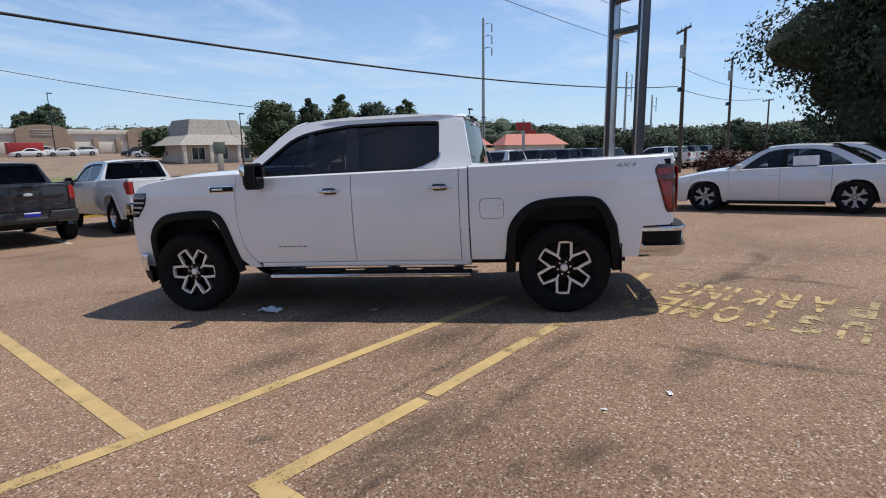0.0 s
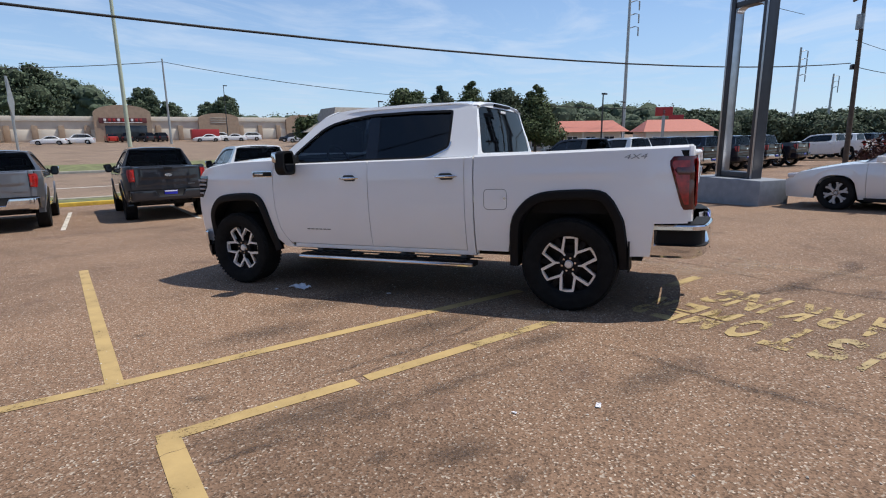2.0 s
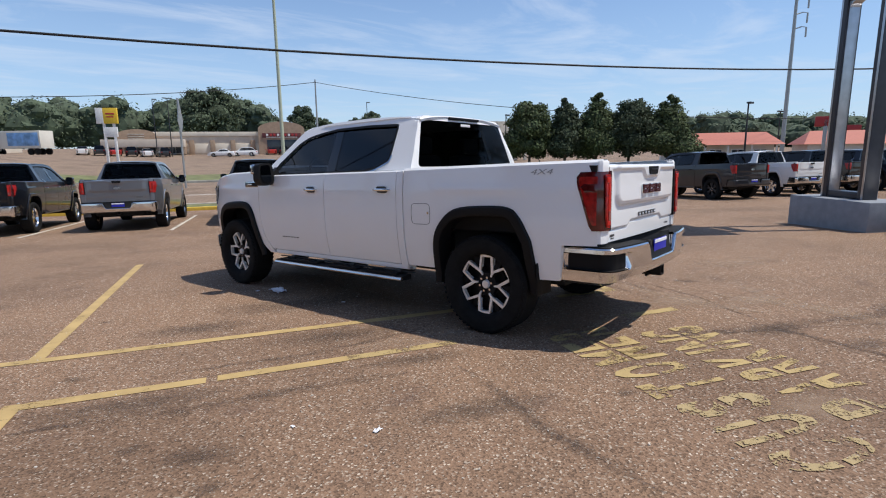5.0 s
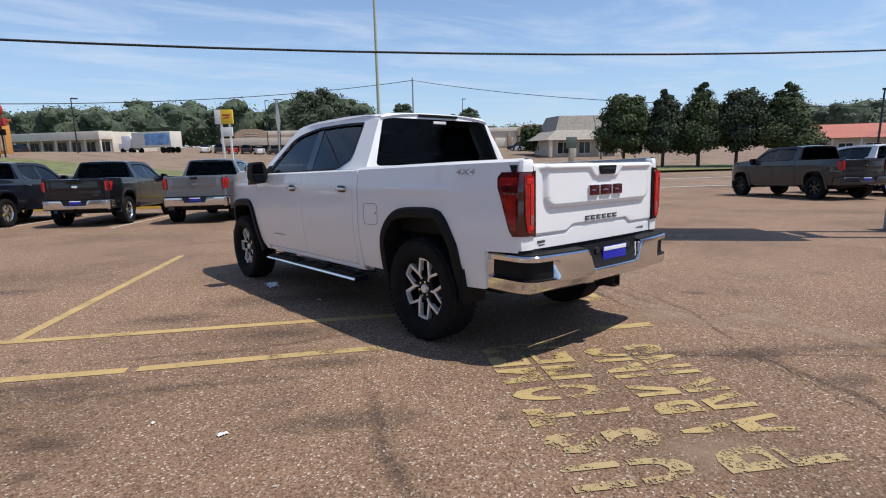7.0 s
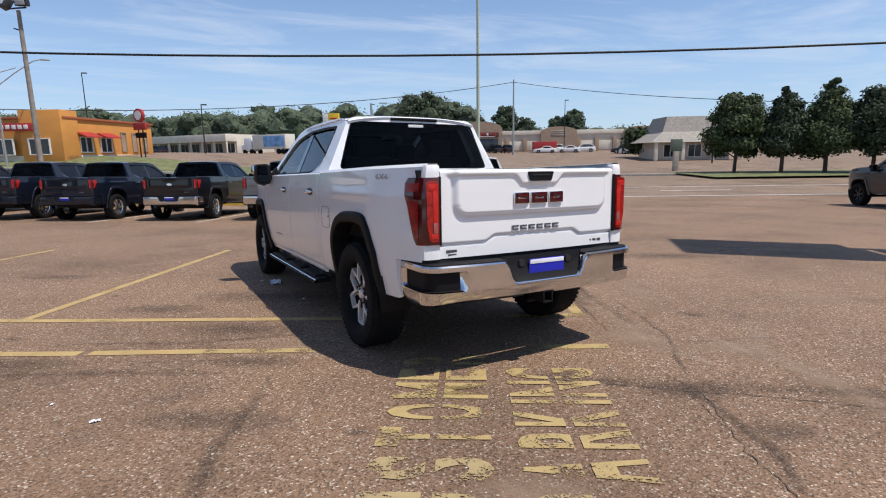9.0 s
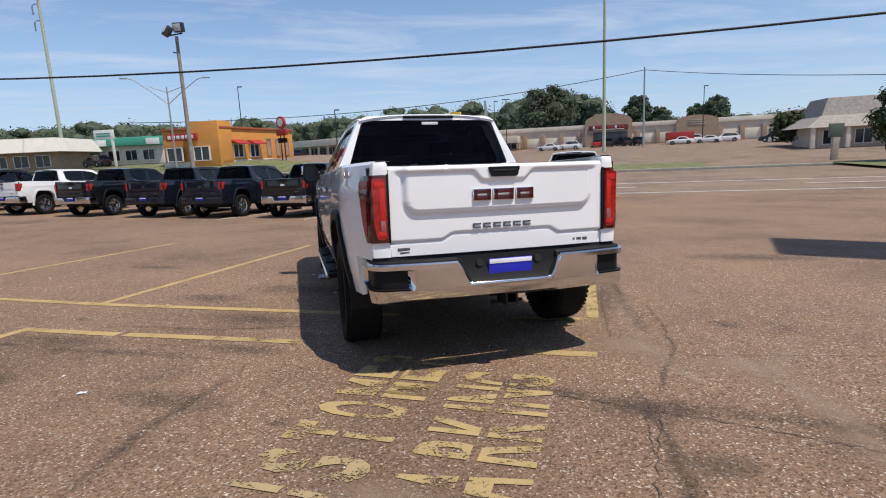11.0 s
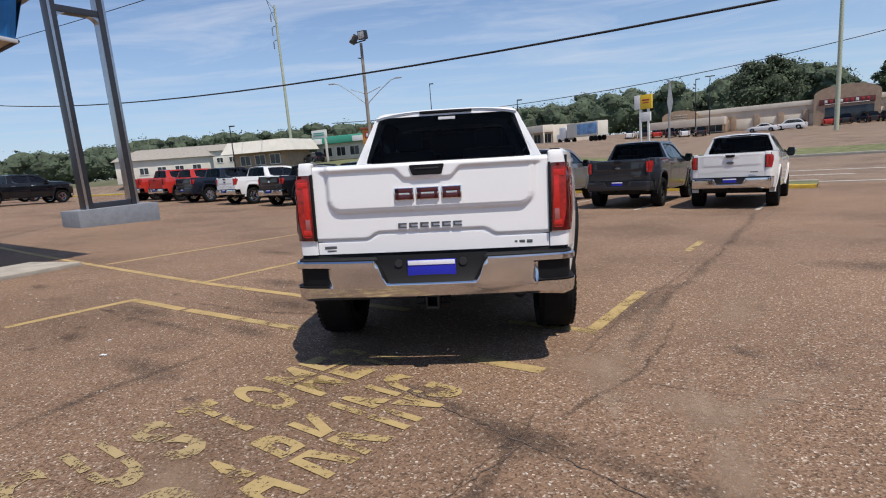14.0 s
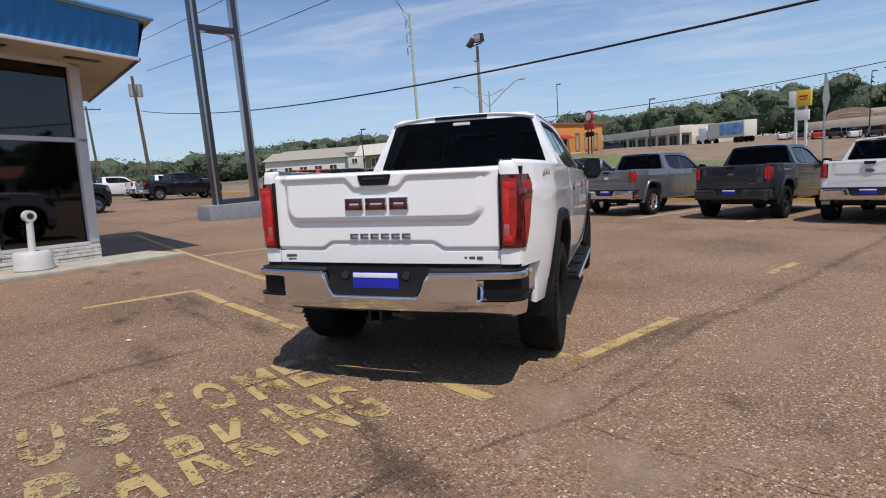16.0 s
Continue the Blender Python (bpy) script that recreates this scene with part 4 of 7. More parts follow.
    if plate:
        bm = bmesh.new()
        box(bm, (0.005, -2.968, 0.680), (0.30, 0.008, 0.150), 0.002, m=None)
        pl = part("licence_plate", bm, BLUEPLATE, T, "blue and white dealer plate")
        bm = bmesh.new()
        box(bm, (0.005, -2.973, 0.737), (0.29, 0.006, 0.028), 0.001)
        part("plate_band", bm, PAPER, pl)
    bm = bmesh.new()
    for cx, cz, wx, wz in ((-0.036, 0.49, 0.012, 0.08), (0.036, 0.49, 0.012, 0.08), (0.0, 0.528, 0.08, 0.012), (0.0, 0.452, 0.08, 0.012)):
        box(bm, (cx, -2.915, cz), (wx, 0.16, wz), 0.003)
    box(bm, (0.0, -2.86, 0.49), (0.066, 0.02, 0.07))
    rod(bm, (-0.11, -2.90, 0.455), (0.11, -2.90, 0.455), 0.012)
    part("tow_hitch", bm, BLACKPL, T)
    # underside, wheel wells, and panels added to keep sun out of the truck's shadow
    bm = bmesh.new()
    box(bm, (0, 0.0, 0.50), (1.30, 4.9, 0.18))
    part("underbody", bm, CABIN, T)
    # the rear, bed and corner boxes are unseen blocks closing sunlit gaps
    pieces = [("rear_axle", (0, -1.875, 0.40), (1.4, 0.12, 0.12)), ("rear_sill", (0, -2.805, 0.71), (1.66, 0.03, 0.34)), ("bed_pan", (0, -2.60, 0.84), (1.66, 0.42, 0.03))]
    for sx in (-1, 1):
        pieces.append(("corner_brace", (sx * 0.78, -2.66, 0.71), (0.16, 0.30, 0.30)))
        for yc in (-1.875, 1.875):
            pieces.append(("wheel_well_liner", (sx * 0.62, yc, 0.72), (0.10, 1.05, 0.55)))
            pieces.append(("wheel_well_roof", (sx * 0.72, yc, 1.02), (0.26, 0.86, 0.05)))
    for nm, c, size in pieces:
        bm = bmesh.new()
        box(bm, c, size, 0.01)
        part(nm, bm, CABIN, T)
    bm = bmesh.new()
    rod(bm, (0.52, -2.2, 0.46), (0.56, -2.62, 0.45), 0.04)
    part("exhaust_pipe", bm, BLACKPL, T)
    for sx in (-1, 1):
        for yc in (-1.875, 1.875):
            add_wheel(T, wheels, sx * 0.862, yc, 0.408, sx)
    if detail:
        for sx in (-1, 1):  # running boards
            bm = bmesh.new()
            rows = []
            for y in [0.95 - 1.98 * k / 20 for k in range(21)]:
                rows.append([(sx * 0.92, y, 0.405), (sx * 1.03, y, 0.404), (sx * 1.052, y, 0.394), (sx * 1.06, y, 0.378), (sx * 1.052, y, 0.362), (sx * 0.92, y, 0.358)])
            sheet(bm, rows, True)
            for r in (rows[0], rows[-1]):
                bm.faces.new([bm.verts.new(p) for p in r])
            rb = part("running_board", bm, BLACKPL, T, "black running board with chrome edge strips")
            bm = bmesh.new()
            rows = [[(sx * (1.052 + 0.014 * math.cos(a)), y, 0.376 + 0.017 * math.sin(a)) for a in [math.pi * k / 4 for k in range(8)]] for y in (0.95, 0.2, -1.03)]
            sheet(bm, rows, True)
            for r in (rows[0], rows[-1]):
                bm.faces.new([bm.verts.new(p) for p in r])
            part("edge_strip", bm, CHROME, rb)
            for y0, y1 in ((0.86, 0.22), (0.02, -0.40), (-0.55, -0.95)):
                bm = bmesh.new()
                box(bm, (sx * 0.985, (y0 + y1) / 2, 0.412), (0.10, y0 - y1, 0.016), 0.004)
                for k in range(8):
                    box(bm, (sx * 0.985, y1 + (y0 - y1) * (k + 0.5) / 8, 0.421), (0.075, 0.03, 0.008))
                part("step_pad", bm, BLACKPL, rb)
            bm = bmesh.new()
            for y in (0.75, -0.25, -0.90):
                box(bm, (sx * 0.86, y, 0.42), (0.20, 0.07, 0.05), 0.01)
            box(bm, (sx * 0.925, -0.03, 0.424), (0.02, 2.1, 0.012), 0.004)
            part("board_bracket", bm, DARKMETAL, rb)
    return T


# ---- the white truck ----
ALLOY_SET = wheel_set(0, BLACKPL, ALLOY)
LAMPRIM = plain("dark_red_lamp_rim", (0.085, 0.004, 0.004), 0.12, coat=0.6, vary=0.3, scale=14)
LAMPRED = plain("lit_red_lens", (0.34, 0.011, 0.007), 0.2, vary=0.45, scale=26, coat=0.3)
truck = pickup("pickup_truck", WHITE, "white crew-cab pickup with chrome bumper parked across the stalls", ALLOY_SET, lens=LAMPRIM, core=LAMPRED)
BADGERED = plain("badge_red", (0.075, 0.006, 0.008), 0.25, coat=0.4)
BADGEGREY = plain("badge_grey", (0.16, 0.165, 0.17), 0.3, 0.7)
DECALGREY = plain("decal_grey", (0.34, 0.35, 0.37), 0.4, 0.3)
LABELWHITE = plain("label_white", (0.8, 0.8, 0.8), 0.6)


def badge(parent, name, items, mat, bevel=0.003, label=""):
    """Plain raised bars: (centre, size) each."""
    bm = bmesh.new()
    for c, size in items:
        box(bm, c, size, bevel)
    return part(name, bm, mat, parent, label)


gate = [o for o in truck.children if o.name.startswith("tailgate")][0]
for x0, w in ((-0.150, 0.124), (-0.003, 0.144), (0.146, 0.124)):  # emblem as three plain slotted blocks
    b = badge(gate, "emblem_rim", [((x0, -2.889, 1.160), (w, 0.010, 0.076))], CHROME, 0.004, "chrome-edged emblem block")
    badge(b, "emblem_block", [((x0, -2.896, 1.180), (w - 0.012, 0.008, 0.028)), ((x0, -2.896, 1.140), (w - 0.012, 0.008, 0.028)), ((x0 - w * 0.36, -2.896, 1.16), (0.022, 0.008, 0.066)), ((x0 + w * 0.36, -2.896, 1.15), (0.020, 0.008, 0.05))], BADGERED, 0.002, "dark red emblem block")
for k in range(6):
    badge(gate, "name_bar", [((-0.178 + 0.070 * k, -2.858, 0.972), (0.056, 0.008, 0.010)), ((-0.178 + 0.070 * k, -2.858, 0.950), (0.056, 0.008, 0.008)), ((-0.198 + 0.070 * k, -2.858, 0.961), (0.012, 0.008, 0.026))], BADGEGREY)
for k in range(3):
    badge(gate, "trim_bar", [((0.525 + 0.047 * k, -2.830, 0.826), (0.036, 0.006, 0.018))], BADGEGREY)
badge(gate, "dealer_bar", [((-0.655, -2.827, 0.834), (0.090, 0.004, 0.018)), ((-0.655, -2.827, 0.812), (0.060, 0.004, 0.010))], BADGEGREY, 0.001)
badge(gate, "handle_grip", [((0.0, -2.909, 1.312), (0.15, 0.006, 0.010))], DARKMETAL)
for sx in (-1, 1):
    # side badges, fuel flap on the driver's side
    decal = bpy.data.curves.new("decal", "FONT")
    decal.body, decal.size, decal.align_x, decal.align_y = "4X4", 0.075, "CENTER", "CENTER"
    decal.shear, decal.extrude = 0.25, 0.001
    tmp = new("tmp", decal)
    me = bpy.data.meshes.new_from_object(tmp.evaluated_get(bpy.context.evaluated_depsgraph_get()))
    bpy.data.objects.remove(tmp)
    me.materials.append(DECALGREY)
    d = new("decal", me)
    d.parent = truck
    d.matrix_basis = pose(sx * (body_x(-2.40, 1.312) + 0.005), -2.40, 1.312, 90, 0, sx * (90 - 7.6)) @ Matrix.Diagonal((1.35, 0.75, 1, 1))
    badge(truck, "door_name_bar", [((sx * (body_x(0.72, 0.66) + 0.003), 0.86 - 0.052 * k, 0.660), (0.004, 0.040, 0.010)) for k in range(6)], BADGEGREY, 0.001)
    v = badge(truck, "fender_vent", [((sx * (body_x(1.45, 1.24) + 0.004), 1.43, 1.245), (0.012, 0.27, 0.066))], CHROME, 0.005)
    badge(v, "vent_inset", [((sx * (body_x(1.45, 1.24) + 0.010), 1.425, 1.245), (0.008, 0.25, 0.046))], BLACKPL, 0.004)
    badge(v, "vent_bar", [((sx * (body_x(1.45, 1.24) + 0.015), 1.47, 1.245), (0.006, 0.12, 0.018))], CHROME, 0.002)
    bm = bmesh.new()
    box(bm, (sx * 0.86, -2.37, 0.50), (0.22, 0.012, 0.26), 0.004)
    part("mud_flap", bm, BLACKPL, truck)
bm = bmesh.new()
o = rounded([(-1.345, 0.885), (-1.13, 0.885), (-1.13, 1.065), (-1.345, 1.065)], 0.045, 5)
for p, q in zip(o, o[1:] + o[:1]):
    rod(bm, (-(body_x(p.x, p.y) + 0.0005), p.x, p.y), (-(body_x(q.x, q.y) + 0.0005), q.x, q.y), 0.0022, seg=6)
part("fuel_flap_seam", bm, BADGEGREY, truck)
bm = bmesh.new()
rod(bm, (-(body_x(-1.325, 0.985) + 0.001), -1.325, 0.985), (-(body_x(-1.325, 0.985) + 0.007), -1.325, 0.985), 0.012, seg=12)
part("flap_button", bm, CHROME, truck)
bm = bmesh.new()
prism(bm, rounded([(0.52, 1.890), (0.36, 1.890), (0.35, 1.955), (0.40, 1.955)], 0.02, 3), lambda u, v, w: (-0.018 + w, u, v), 0.036)
part("roof_antenna", bm, WHITE, truck, "white shark-fin antenna")
badge(truck, "window_label", [((0.01, -0.993, 1.795), (0.16, 0.003, 0.026))], LABELWHITE, 0.001, "white paper label in the rear window")
truck.matrix_world = LOT @ pose(-0.022, 0, 0)

# ---- pickups in the front row ----
CHROMED_SET = wheel_set(1, CHROME, CHROME)
DARK_SET = wheel_set(2, BLACKPL, DARKMETAL)
SILVER = paint("silver_paint", (0.205, 0.215, 0.235), 0.65, 0.06)
CHARCOAL = paint("charcoal_paint", (0.028, 0.031, 0.038), 0.3, 0.03)
BLACK = paint("black_paint", (0.006, 0.007, 0.010), 0.0, 0.02)
NAVY = paint("navy_paint", (0.007, 0.010, 0.020), 0.1, 0.02)
FLEETWHITE = paint("fleet_white_paint", (0.82, 0.82, 0.81))
REDPAINT = paint("red_paint", (0.52, 0.03, 0.02))
ROW = "pickups in the front row"
row_kinds = {
    "silver": pickup("pickup_truck", SILVER, "silver-grey pickup parked nose to the kerb", CHROMED_SET, CHROME, RED, RED, detail=False, low=1.0, relief=0.35, flares=SILVER, group=ROW),
    "charcoal": pickup("pickup_truck", CHARCOAL, "dark grey pickup with black bumper parked nose to the kerb", DARK_SET, CHARCOAL, RED, RED, detail=False, low=1.0, relief=0.35, flares=CHARCOAL, trim=BLACKPL, handle=BLACKPL, group=ROW),
    "white": pickup("pickup_truck", FLEETWHITE, "white pickup with chrome bumper ends parked by the entrance", CHROMED_SET, CHROME, RED, RED, detail=False, low=1.0, relief=0.35, flares=FLEETWHITE, group=ROW),
    "black": pickup("pickup_truck", BLACK, "black pickup with chrome bumper parked nose to the kerb", CHROMED_SET, CHROME, REDDARK, RED, detail=False, low=1.0, relief=0.35, flares=BLACK, group=ROW),
    "navy": pickup("pickup_truck", NAVY, "blue-black pickup with dark bumper parked nose to the kerb", CHROMED_SET, NAVY, REDDARK, RED, detail=False, low=1.0, relief=0.35, flares=NAVY, group=ROW),
    "red": pickup("pickup_truck", REDPAINT, "bright red pickup parked at the row's end", DARK_SET, CHROME, REDDARK, RED, detail=False, low=1.0, relief=0.35, flares=BLACKPL, group=ROW),
}
for kind in ("charcoal", "silver", "black", "navy", "white"):  # plain oval emblem and a bright bar on each gate
    g = [o for o in row_kinds[kind].children if o.name.startswith("tailgate")][0]
    bm = bmesh.new()
    prism(bm, [(0.085 * math.cos(a), 1.14 + 0.036 * math.sin(a)) for a in [math.pi * k / 8 for k in range(16)]], lambda u, v, w: (u, -2.868 - w, v), 0.012)
    part("emblem", bm, CHROME if kind != "white" else BADGEGREY, g)
    badge(g, "dealer_bar", [((0.52, -2.864, 0.90), (0.16, 0.006, 0.022))], BADGEGREY, 0.001)
used = set()
ROWPLAN = [("white", 1.25, 10.9), ("charcoal", -1.58, 11.0), ("silver", -5.1, 11.05), ("black", -8.35, 11.1), ("navy", -11.55, 11.0), ("navy", -14.25, 11.1), ("black", -17.75, 11.1), ("white", -21.5, 11.2), ("navy", -25.9, 11.3), ("red", -29.3, 11.4), ("red", -32.6, 11.5)]
for kind, e1, e2 in ROWPLAN:
    m = on_lot(e1, e2 + 1.875, random.uniform(-1.5, 1.5))
    src = row_kinds[kind]
    if kind in used:
        copy_thing(src, m)
    else:
        src.matrix_world = m
        used.add(kind)

# ---- trees ----
BARK = plain("bark", (0.10, 0.075, 0.055), 0.9, vary=0.35, scale=12, grain=0.6, grain_scale=30)
LEAF = leafy("broad_leaves", (0.070, 0.094, 0.040))
LEAFDARK = leafy("dark_leaves", (0.052, 0.070, 0.040))
# paler, greyer green: distance haze is mixed into the leaf colour
LEAFHAZE = leafy("hazy_far_leaves", (0.085, 0.110, 0.066))
# darker green that paints the shade between the far crowns
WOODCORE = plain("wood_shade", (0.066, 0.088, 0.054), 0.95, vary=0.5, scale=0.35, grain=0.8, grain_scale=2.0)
# leaf colour darkened to paint the shade deep inside a crown
CROWNSHADE = plain("crown_shade", (0.036, 0.050, 0.026), 0.95, vary=0.6, scale=3.0)
LEAFRED = leafy("red_leaves", (0.07, 0.030, 0.025))


def leaf_mesh(name, blobs, count, size, mat, seed, parent=None, fill=0.35):
    """Many small bent leaf quads through rough clumps (x, y, z, rx, rz), thicker at the skin."""
    rnd = np.random.RandomState(seed)
    w = np.array([b[3] * b[3] * b[4] for b in blobs]) ** 0.7
    pick = rnd.choice(len(blobs), count, p=w / w.sum())
    B = np.array(blobs)[pick]
    d = rnd.normal(size=(count, 3))
    d /= np.linalg.norm(d, axis=1)[:, None]
    rad = 1 - fill * rnd.rand(count) ** 1.6 + 0.10 * rnd.normal(size=count)
    c = B[:, :3] + d * rad[:, None] * np.stack([B[:, 3], B[:, 3], B[:, 4]], 1)
    u = rnd.normal(size=(count, 3))
    u /= np.linalg.norm(u, axis=1)[:, None]
    n = d + 0.6 * rnd.normal(size=(count, 3)) + np.array([0, 0, 0.35])
    v = np.cross(n, u)
    v /= np.linalg.norm(v, axis=1)[:, None] + 1e-9
    u = np.cross(v, n)
    u /= np.linalg.norm(u, axis=1)[:, None] + 1e-9
    s = size * (0.55 + 0.9 * rnd.rand(count))[:, None]
    n /= np.linalg.norm(n, axis=1)[:, None]
    verts = np.empty((count, 5, 3))
    verts[:, 0], verts[:, 1], verts[:, 2] = c - u * s, c - v * s * 0.55 + n * s * 0.15, c + v * s * 0.5
    verts[:, 3], verts[:, 4] = c + u * s, c + u * s * 0.4 - v * s * 0.45
    idx = np.arange(count)[:, None] * 5
    faces = np.concatenate([idx + np.array([0, 1, 2]), idx + np.array([1, 4, 2]), idx + np.array([4, 3, 2])])
    me = bpy.data.meshes.new(name)
    me.from_pydata(verts.reshape(-1, 3).tolist(), [], faces.tolist())
    me.materials.append(mat)
    ob = new(name, me)
    if parent:
        ob.parent = parent
    return ob


def tree(m, h, spread, seed, mat=None, label="", trunk_h=0.25, n=2600, leaf=0.26, cone=False, name="tree", dense=0.35, skirt=()):
    rnd = random.Random(seed)
    T = empty(name)
    bm = bmesh.new()
    tr = max(0.12, h * 0.022)
    rod(bm, (0, 0, -0.1), (0.05 * h * rnd.uniform(-0.3, 0.3), 0, h * 0.45), tr, tr * 0.7, 10)
    rod(bm, (0.0, 0, h * 0.44), (0, 0.02 * h, h * 0.88), tr * 0.7, tr * 0.15, 8)
    blobs = []
    k = 15
    for i in range(k):
        a = i * 2.4 + rnd.uniform(-0.4, 0.4)
        t = (i + 0.5) / k
        z = h * (trunk_h + (0.96 - trunk_h) * t)
        prof = (1.15 - t) * 0.95 if cone else math.sin(math.pi * (0.14 + 0.80 * t)) ** 0.7
        r = spread * prof * rnd.uniform(0.45, 0.72)
        p = (r * math.cos(a), r * math.sin(a), z)
        rod(bm, (0, 0, max(0.2 * h, z - 0.18 * h)), p, tr * 0.35, tr * 0.08, 6)
        q = spread * prof * rnd.uniform(0.42, 0.62) + 0.15
        blobs.append((*p, q, q * rnd.uniform(0.55, 0.8)))
    blobs.append((0, 0, h * 0.62, spread * 0.6, h * 0.26))
    blobs += list(skirt)
    part("trunk", bm, BARK, T)
    leaf_mesh("crown", blobs, n, leaf, mat or LEAF, seed, T, dense)
    bm = bmesh.new()  # solid crown core, coloured dark for the shade between the leaves
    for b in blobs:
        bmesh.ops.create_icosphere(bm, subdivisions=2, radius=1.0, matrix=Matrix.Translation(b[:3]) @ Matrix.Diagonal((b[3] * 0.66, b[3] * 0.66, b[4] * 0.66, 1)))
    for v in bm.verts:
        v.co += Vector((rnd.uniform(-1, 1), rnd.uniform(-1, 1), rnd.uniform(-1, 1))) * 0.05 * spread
    part("inner_leaves", bm, CROWNSHADE, T, smooth=0)
    T.matrix_world = m
    return tagged(T, label or "leafy green tree with a rounded crown on the grass", "tree")


ISLAND = "trees on the grass island"
for i, (e1, e2, h, sp, cone) in enumerate([(25.2, 44.6, 7.3, 2.7, False), (28.6, 43.2, 7.8, 2.2, True), (32.0, 42.6, 8.3, 2.6, True), (35.0, 41.2, 7.4, 2.9, False), (38.2, 39.2, 7.9, 2.8, True)]):
    tagged(tree(afar(e1, e2, 70 * i), h, sp, 20 + i, LEAFDARK if i % 2 else LEAF, "dark green evergreen street tree with a full crown", 0.27, 15000, 0.14, cone, "tree", 0.55), group=ISLAND)
strip("grass_island", 20, 44, [36.5, 38, 42, 46.5], GRASS, 0.16, 4, label="grass island with a kerb under the street trees", category="grass")
tree(afar(27.7, 80), 4.6, 3.0, 40, LEAF, "small round tree in the far parking lot", 0.25, 2600, 0.26)
tree(on_lot(27.8, -4.9), 13.5, 6.6, 41, LEAFDARK, "huge dark live oak beside the lot", 0.08, 100000, 0.105, False, "tree", 0.5, [(-0.5, 1.6, 2.6, 3.6, 2.4), (0, -2.5, 3.0, 4.6, 2.8), (0.5, 3.4, 4.5, 2.6, 2.6), (0, -5, 4, 4, 4), (-1, 0, 6, 5.2, 3.5), (0, -6.5, 2.4, 4.0, 3.0), (0, -8.5, 4.5, 4.0, 4.5), (0.5, -3.5, 1.6, 3.5, 2.0)])
tree(on_lot(31.0, -10.5), 12.0, 6.5, 42, LEAFDARK, "large dark oak behind the parked cars", 0.06, 24000, 0.16)
for i, (e1, e2) in enumerate([(20.6, 2.0), (21.4, 0.4), (22.6, -1.0)]):
    b = leaf_mesh("shrub", [(0, 0, 0.75, 1.0, 0.75), (0.6, 0.4, 0.6, 0.8, 0.6), (-0.6, -0.3, 0.6, 0.8, 0.6)], 1300, 0.10, LEAFRED, 60 + i)
    b.matrix_world = on_lot(e1, e2)
    tagged(b, "dark red-leaved shrub beside the lot", "shrub", "red shrubs")

# woods along the skyline
WOODS = [(-60, 2.6), (-40, 3.0), (-32, 3.6), (-22, 3.9), (-12, 4.3), (0, 4.2), (8, 4.5), (14, 5.0), (22, 5.0), (26, 5.6), (31, 5.2), (35, 3.0), (44, 2.4), (54, 2.4), (62, 2.8), (72, 3.4), (80, 3.3), (88, 2.6), (94, 2.2), (104, 1.8), (130, 1.7)]
blobs = []
rnd = random.Random(5)
az = -62.0
while az < 130:
    el = lin(az, *WOODS)
    for row, dist in ((0, 200), (1, 235)):
        e1, e2 = bearing(az + rnd.uniform(-0.8, 0.8), dist * rnd.uniform(0.95, 1.05))
        x, y = grid(e1, e2)
        top = 1.3 + dist * math.tan(radians(el * rnd.uniform(0.72, 1.06)))
        r = rnd.uniform(4.0, 7.5)
        base = terrain(e2, e1)
        blobs.append((x, y, top - r * 0.8, r, r * 0.8))
        for k in range(4):  # lesser crowns round the top
            a = rnd.uniform(0, 6.28)
            q = r * rnd.uniform(0.32, 0.5)
            blobs.append((x + r * 0.75 * math.cos(a), y + r * 0.75 * math.sin(a), top - r * rnd.uniform(0.35, 1.1), q, q * 0.8))
        blobs.append((x + rnd.uniform(-3, 3), y, (base + top) / 2 - 1, r * 1.1, max(2.0, (top - base) * 0.42)))
    az += 1.15
woods = leaf_mesh("woods", blobs, 210000, 0.40, LEAFHAZE, 7, None, 0.22)
# solid cores fill the woods, their dark colour standing in for inner shade
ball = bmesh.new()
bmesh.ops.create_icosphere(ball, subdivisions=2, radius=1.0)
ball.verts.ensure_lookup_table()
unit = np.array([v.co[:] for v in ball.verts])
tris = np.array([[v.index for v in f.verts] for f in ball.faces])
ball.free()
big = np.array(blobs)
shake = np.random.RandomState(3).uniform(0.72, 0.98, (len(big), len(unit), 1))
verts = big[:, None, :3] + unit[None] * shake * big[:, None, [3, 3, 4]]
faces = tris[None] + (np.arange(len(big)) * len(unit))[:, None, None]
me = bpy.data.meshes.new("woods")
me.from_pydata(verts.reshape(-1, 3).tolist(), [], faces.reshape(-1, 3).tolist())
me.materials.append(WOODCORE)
tagged(new("woods", me), "inner mass of the skyline woods, coloured dark for shade", "woods", "", "stuff")
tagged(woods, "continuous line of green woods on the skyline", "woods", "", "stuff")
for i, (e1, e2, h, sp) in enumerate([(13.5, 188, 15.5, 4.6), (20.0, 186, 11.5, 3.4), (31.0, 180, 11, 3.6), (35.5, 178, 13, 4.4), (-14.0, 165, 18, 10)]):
    tagged(tree(afar(e1, e2, i * 50), h, sp, 80 + i, LEAFHAZE, "tall green tree behind the store", 0.3, 6000, 0.36), group="trees behind the store")

# ---- poles and wires ----
POLEWOOD = plain("pole_wood", (0.11, 0.085, 0.065), 0.9, vary=0.3, scale=4, grain=0.3, grain_scale=60)
GALV = plain("galvanised_steel", (0.38, 0.39, 0.38), 0.5, 0.6, 0.12)
PALEPOLE = plain("pale_green_pole_paint", (0.42, 0.46, 0.34), 0.6, vary=0.15)
WIRE = plain("cable", (0.012, 0.012, 0.013), 0.7)
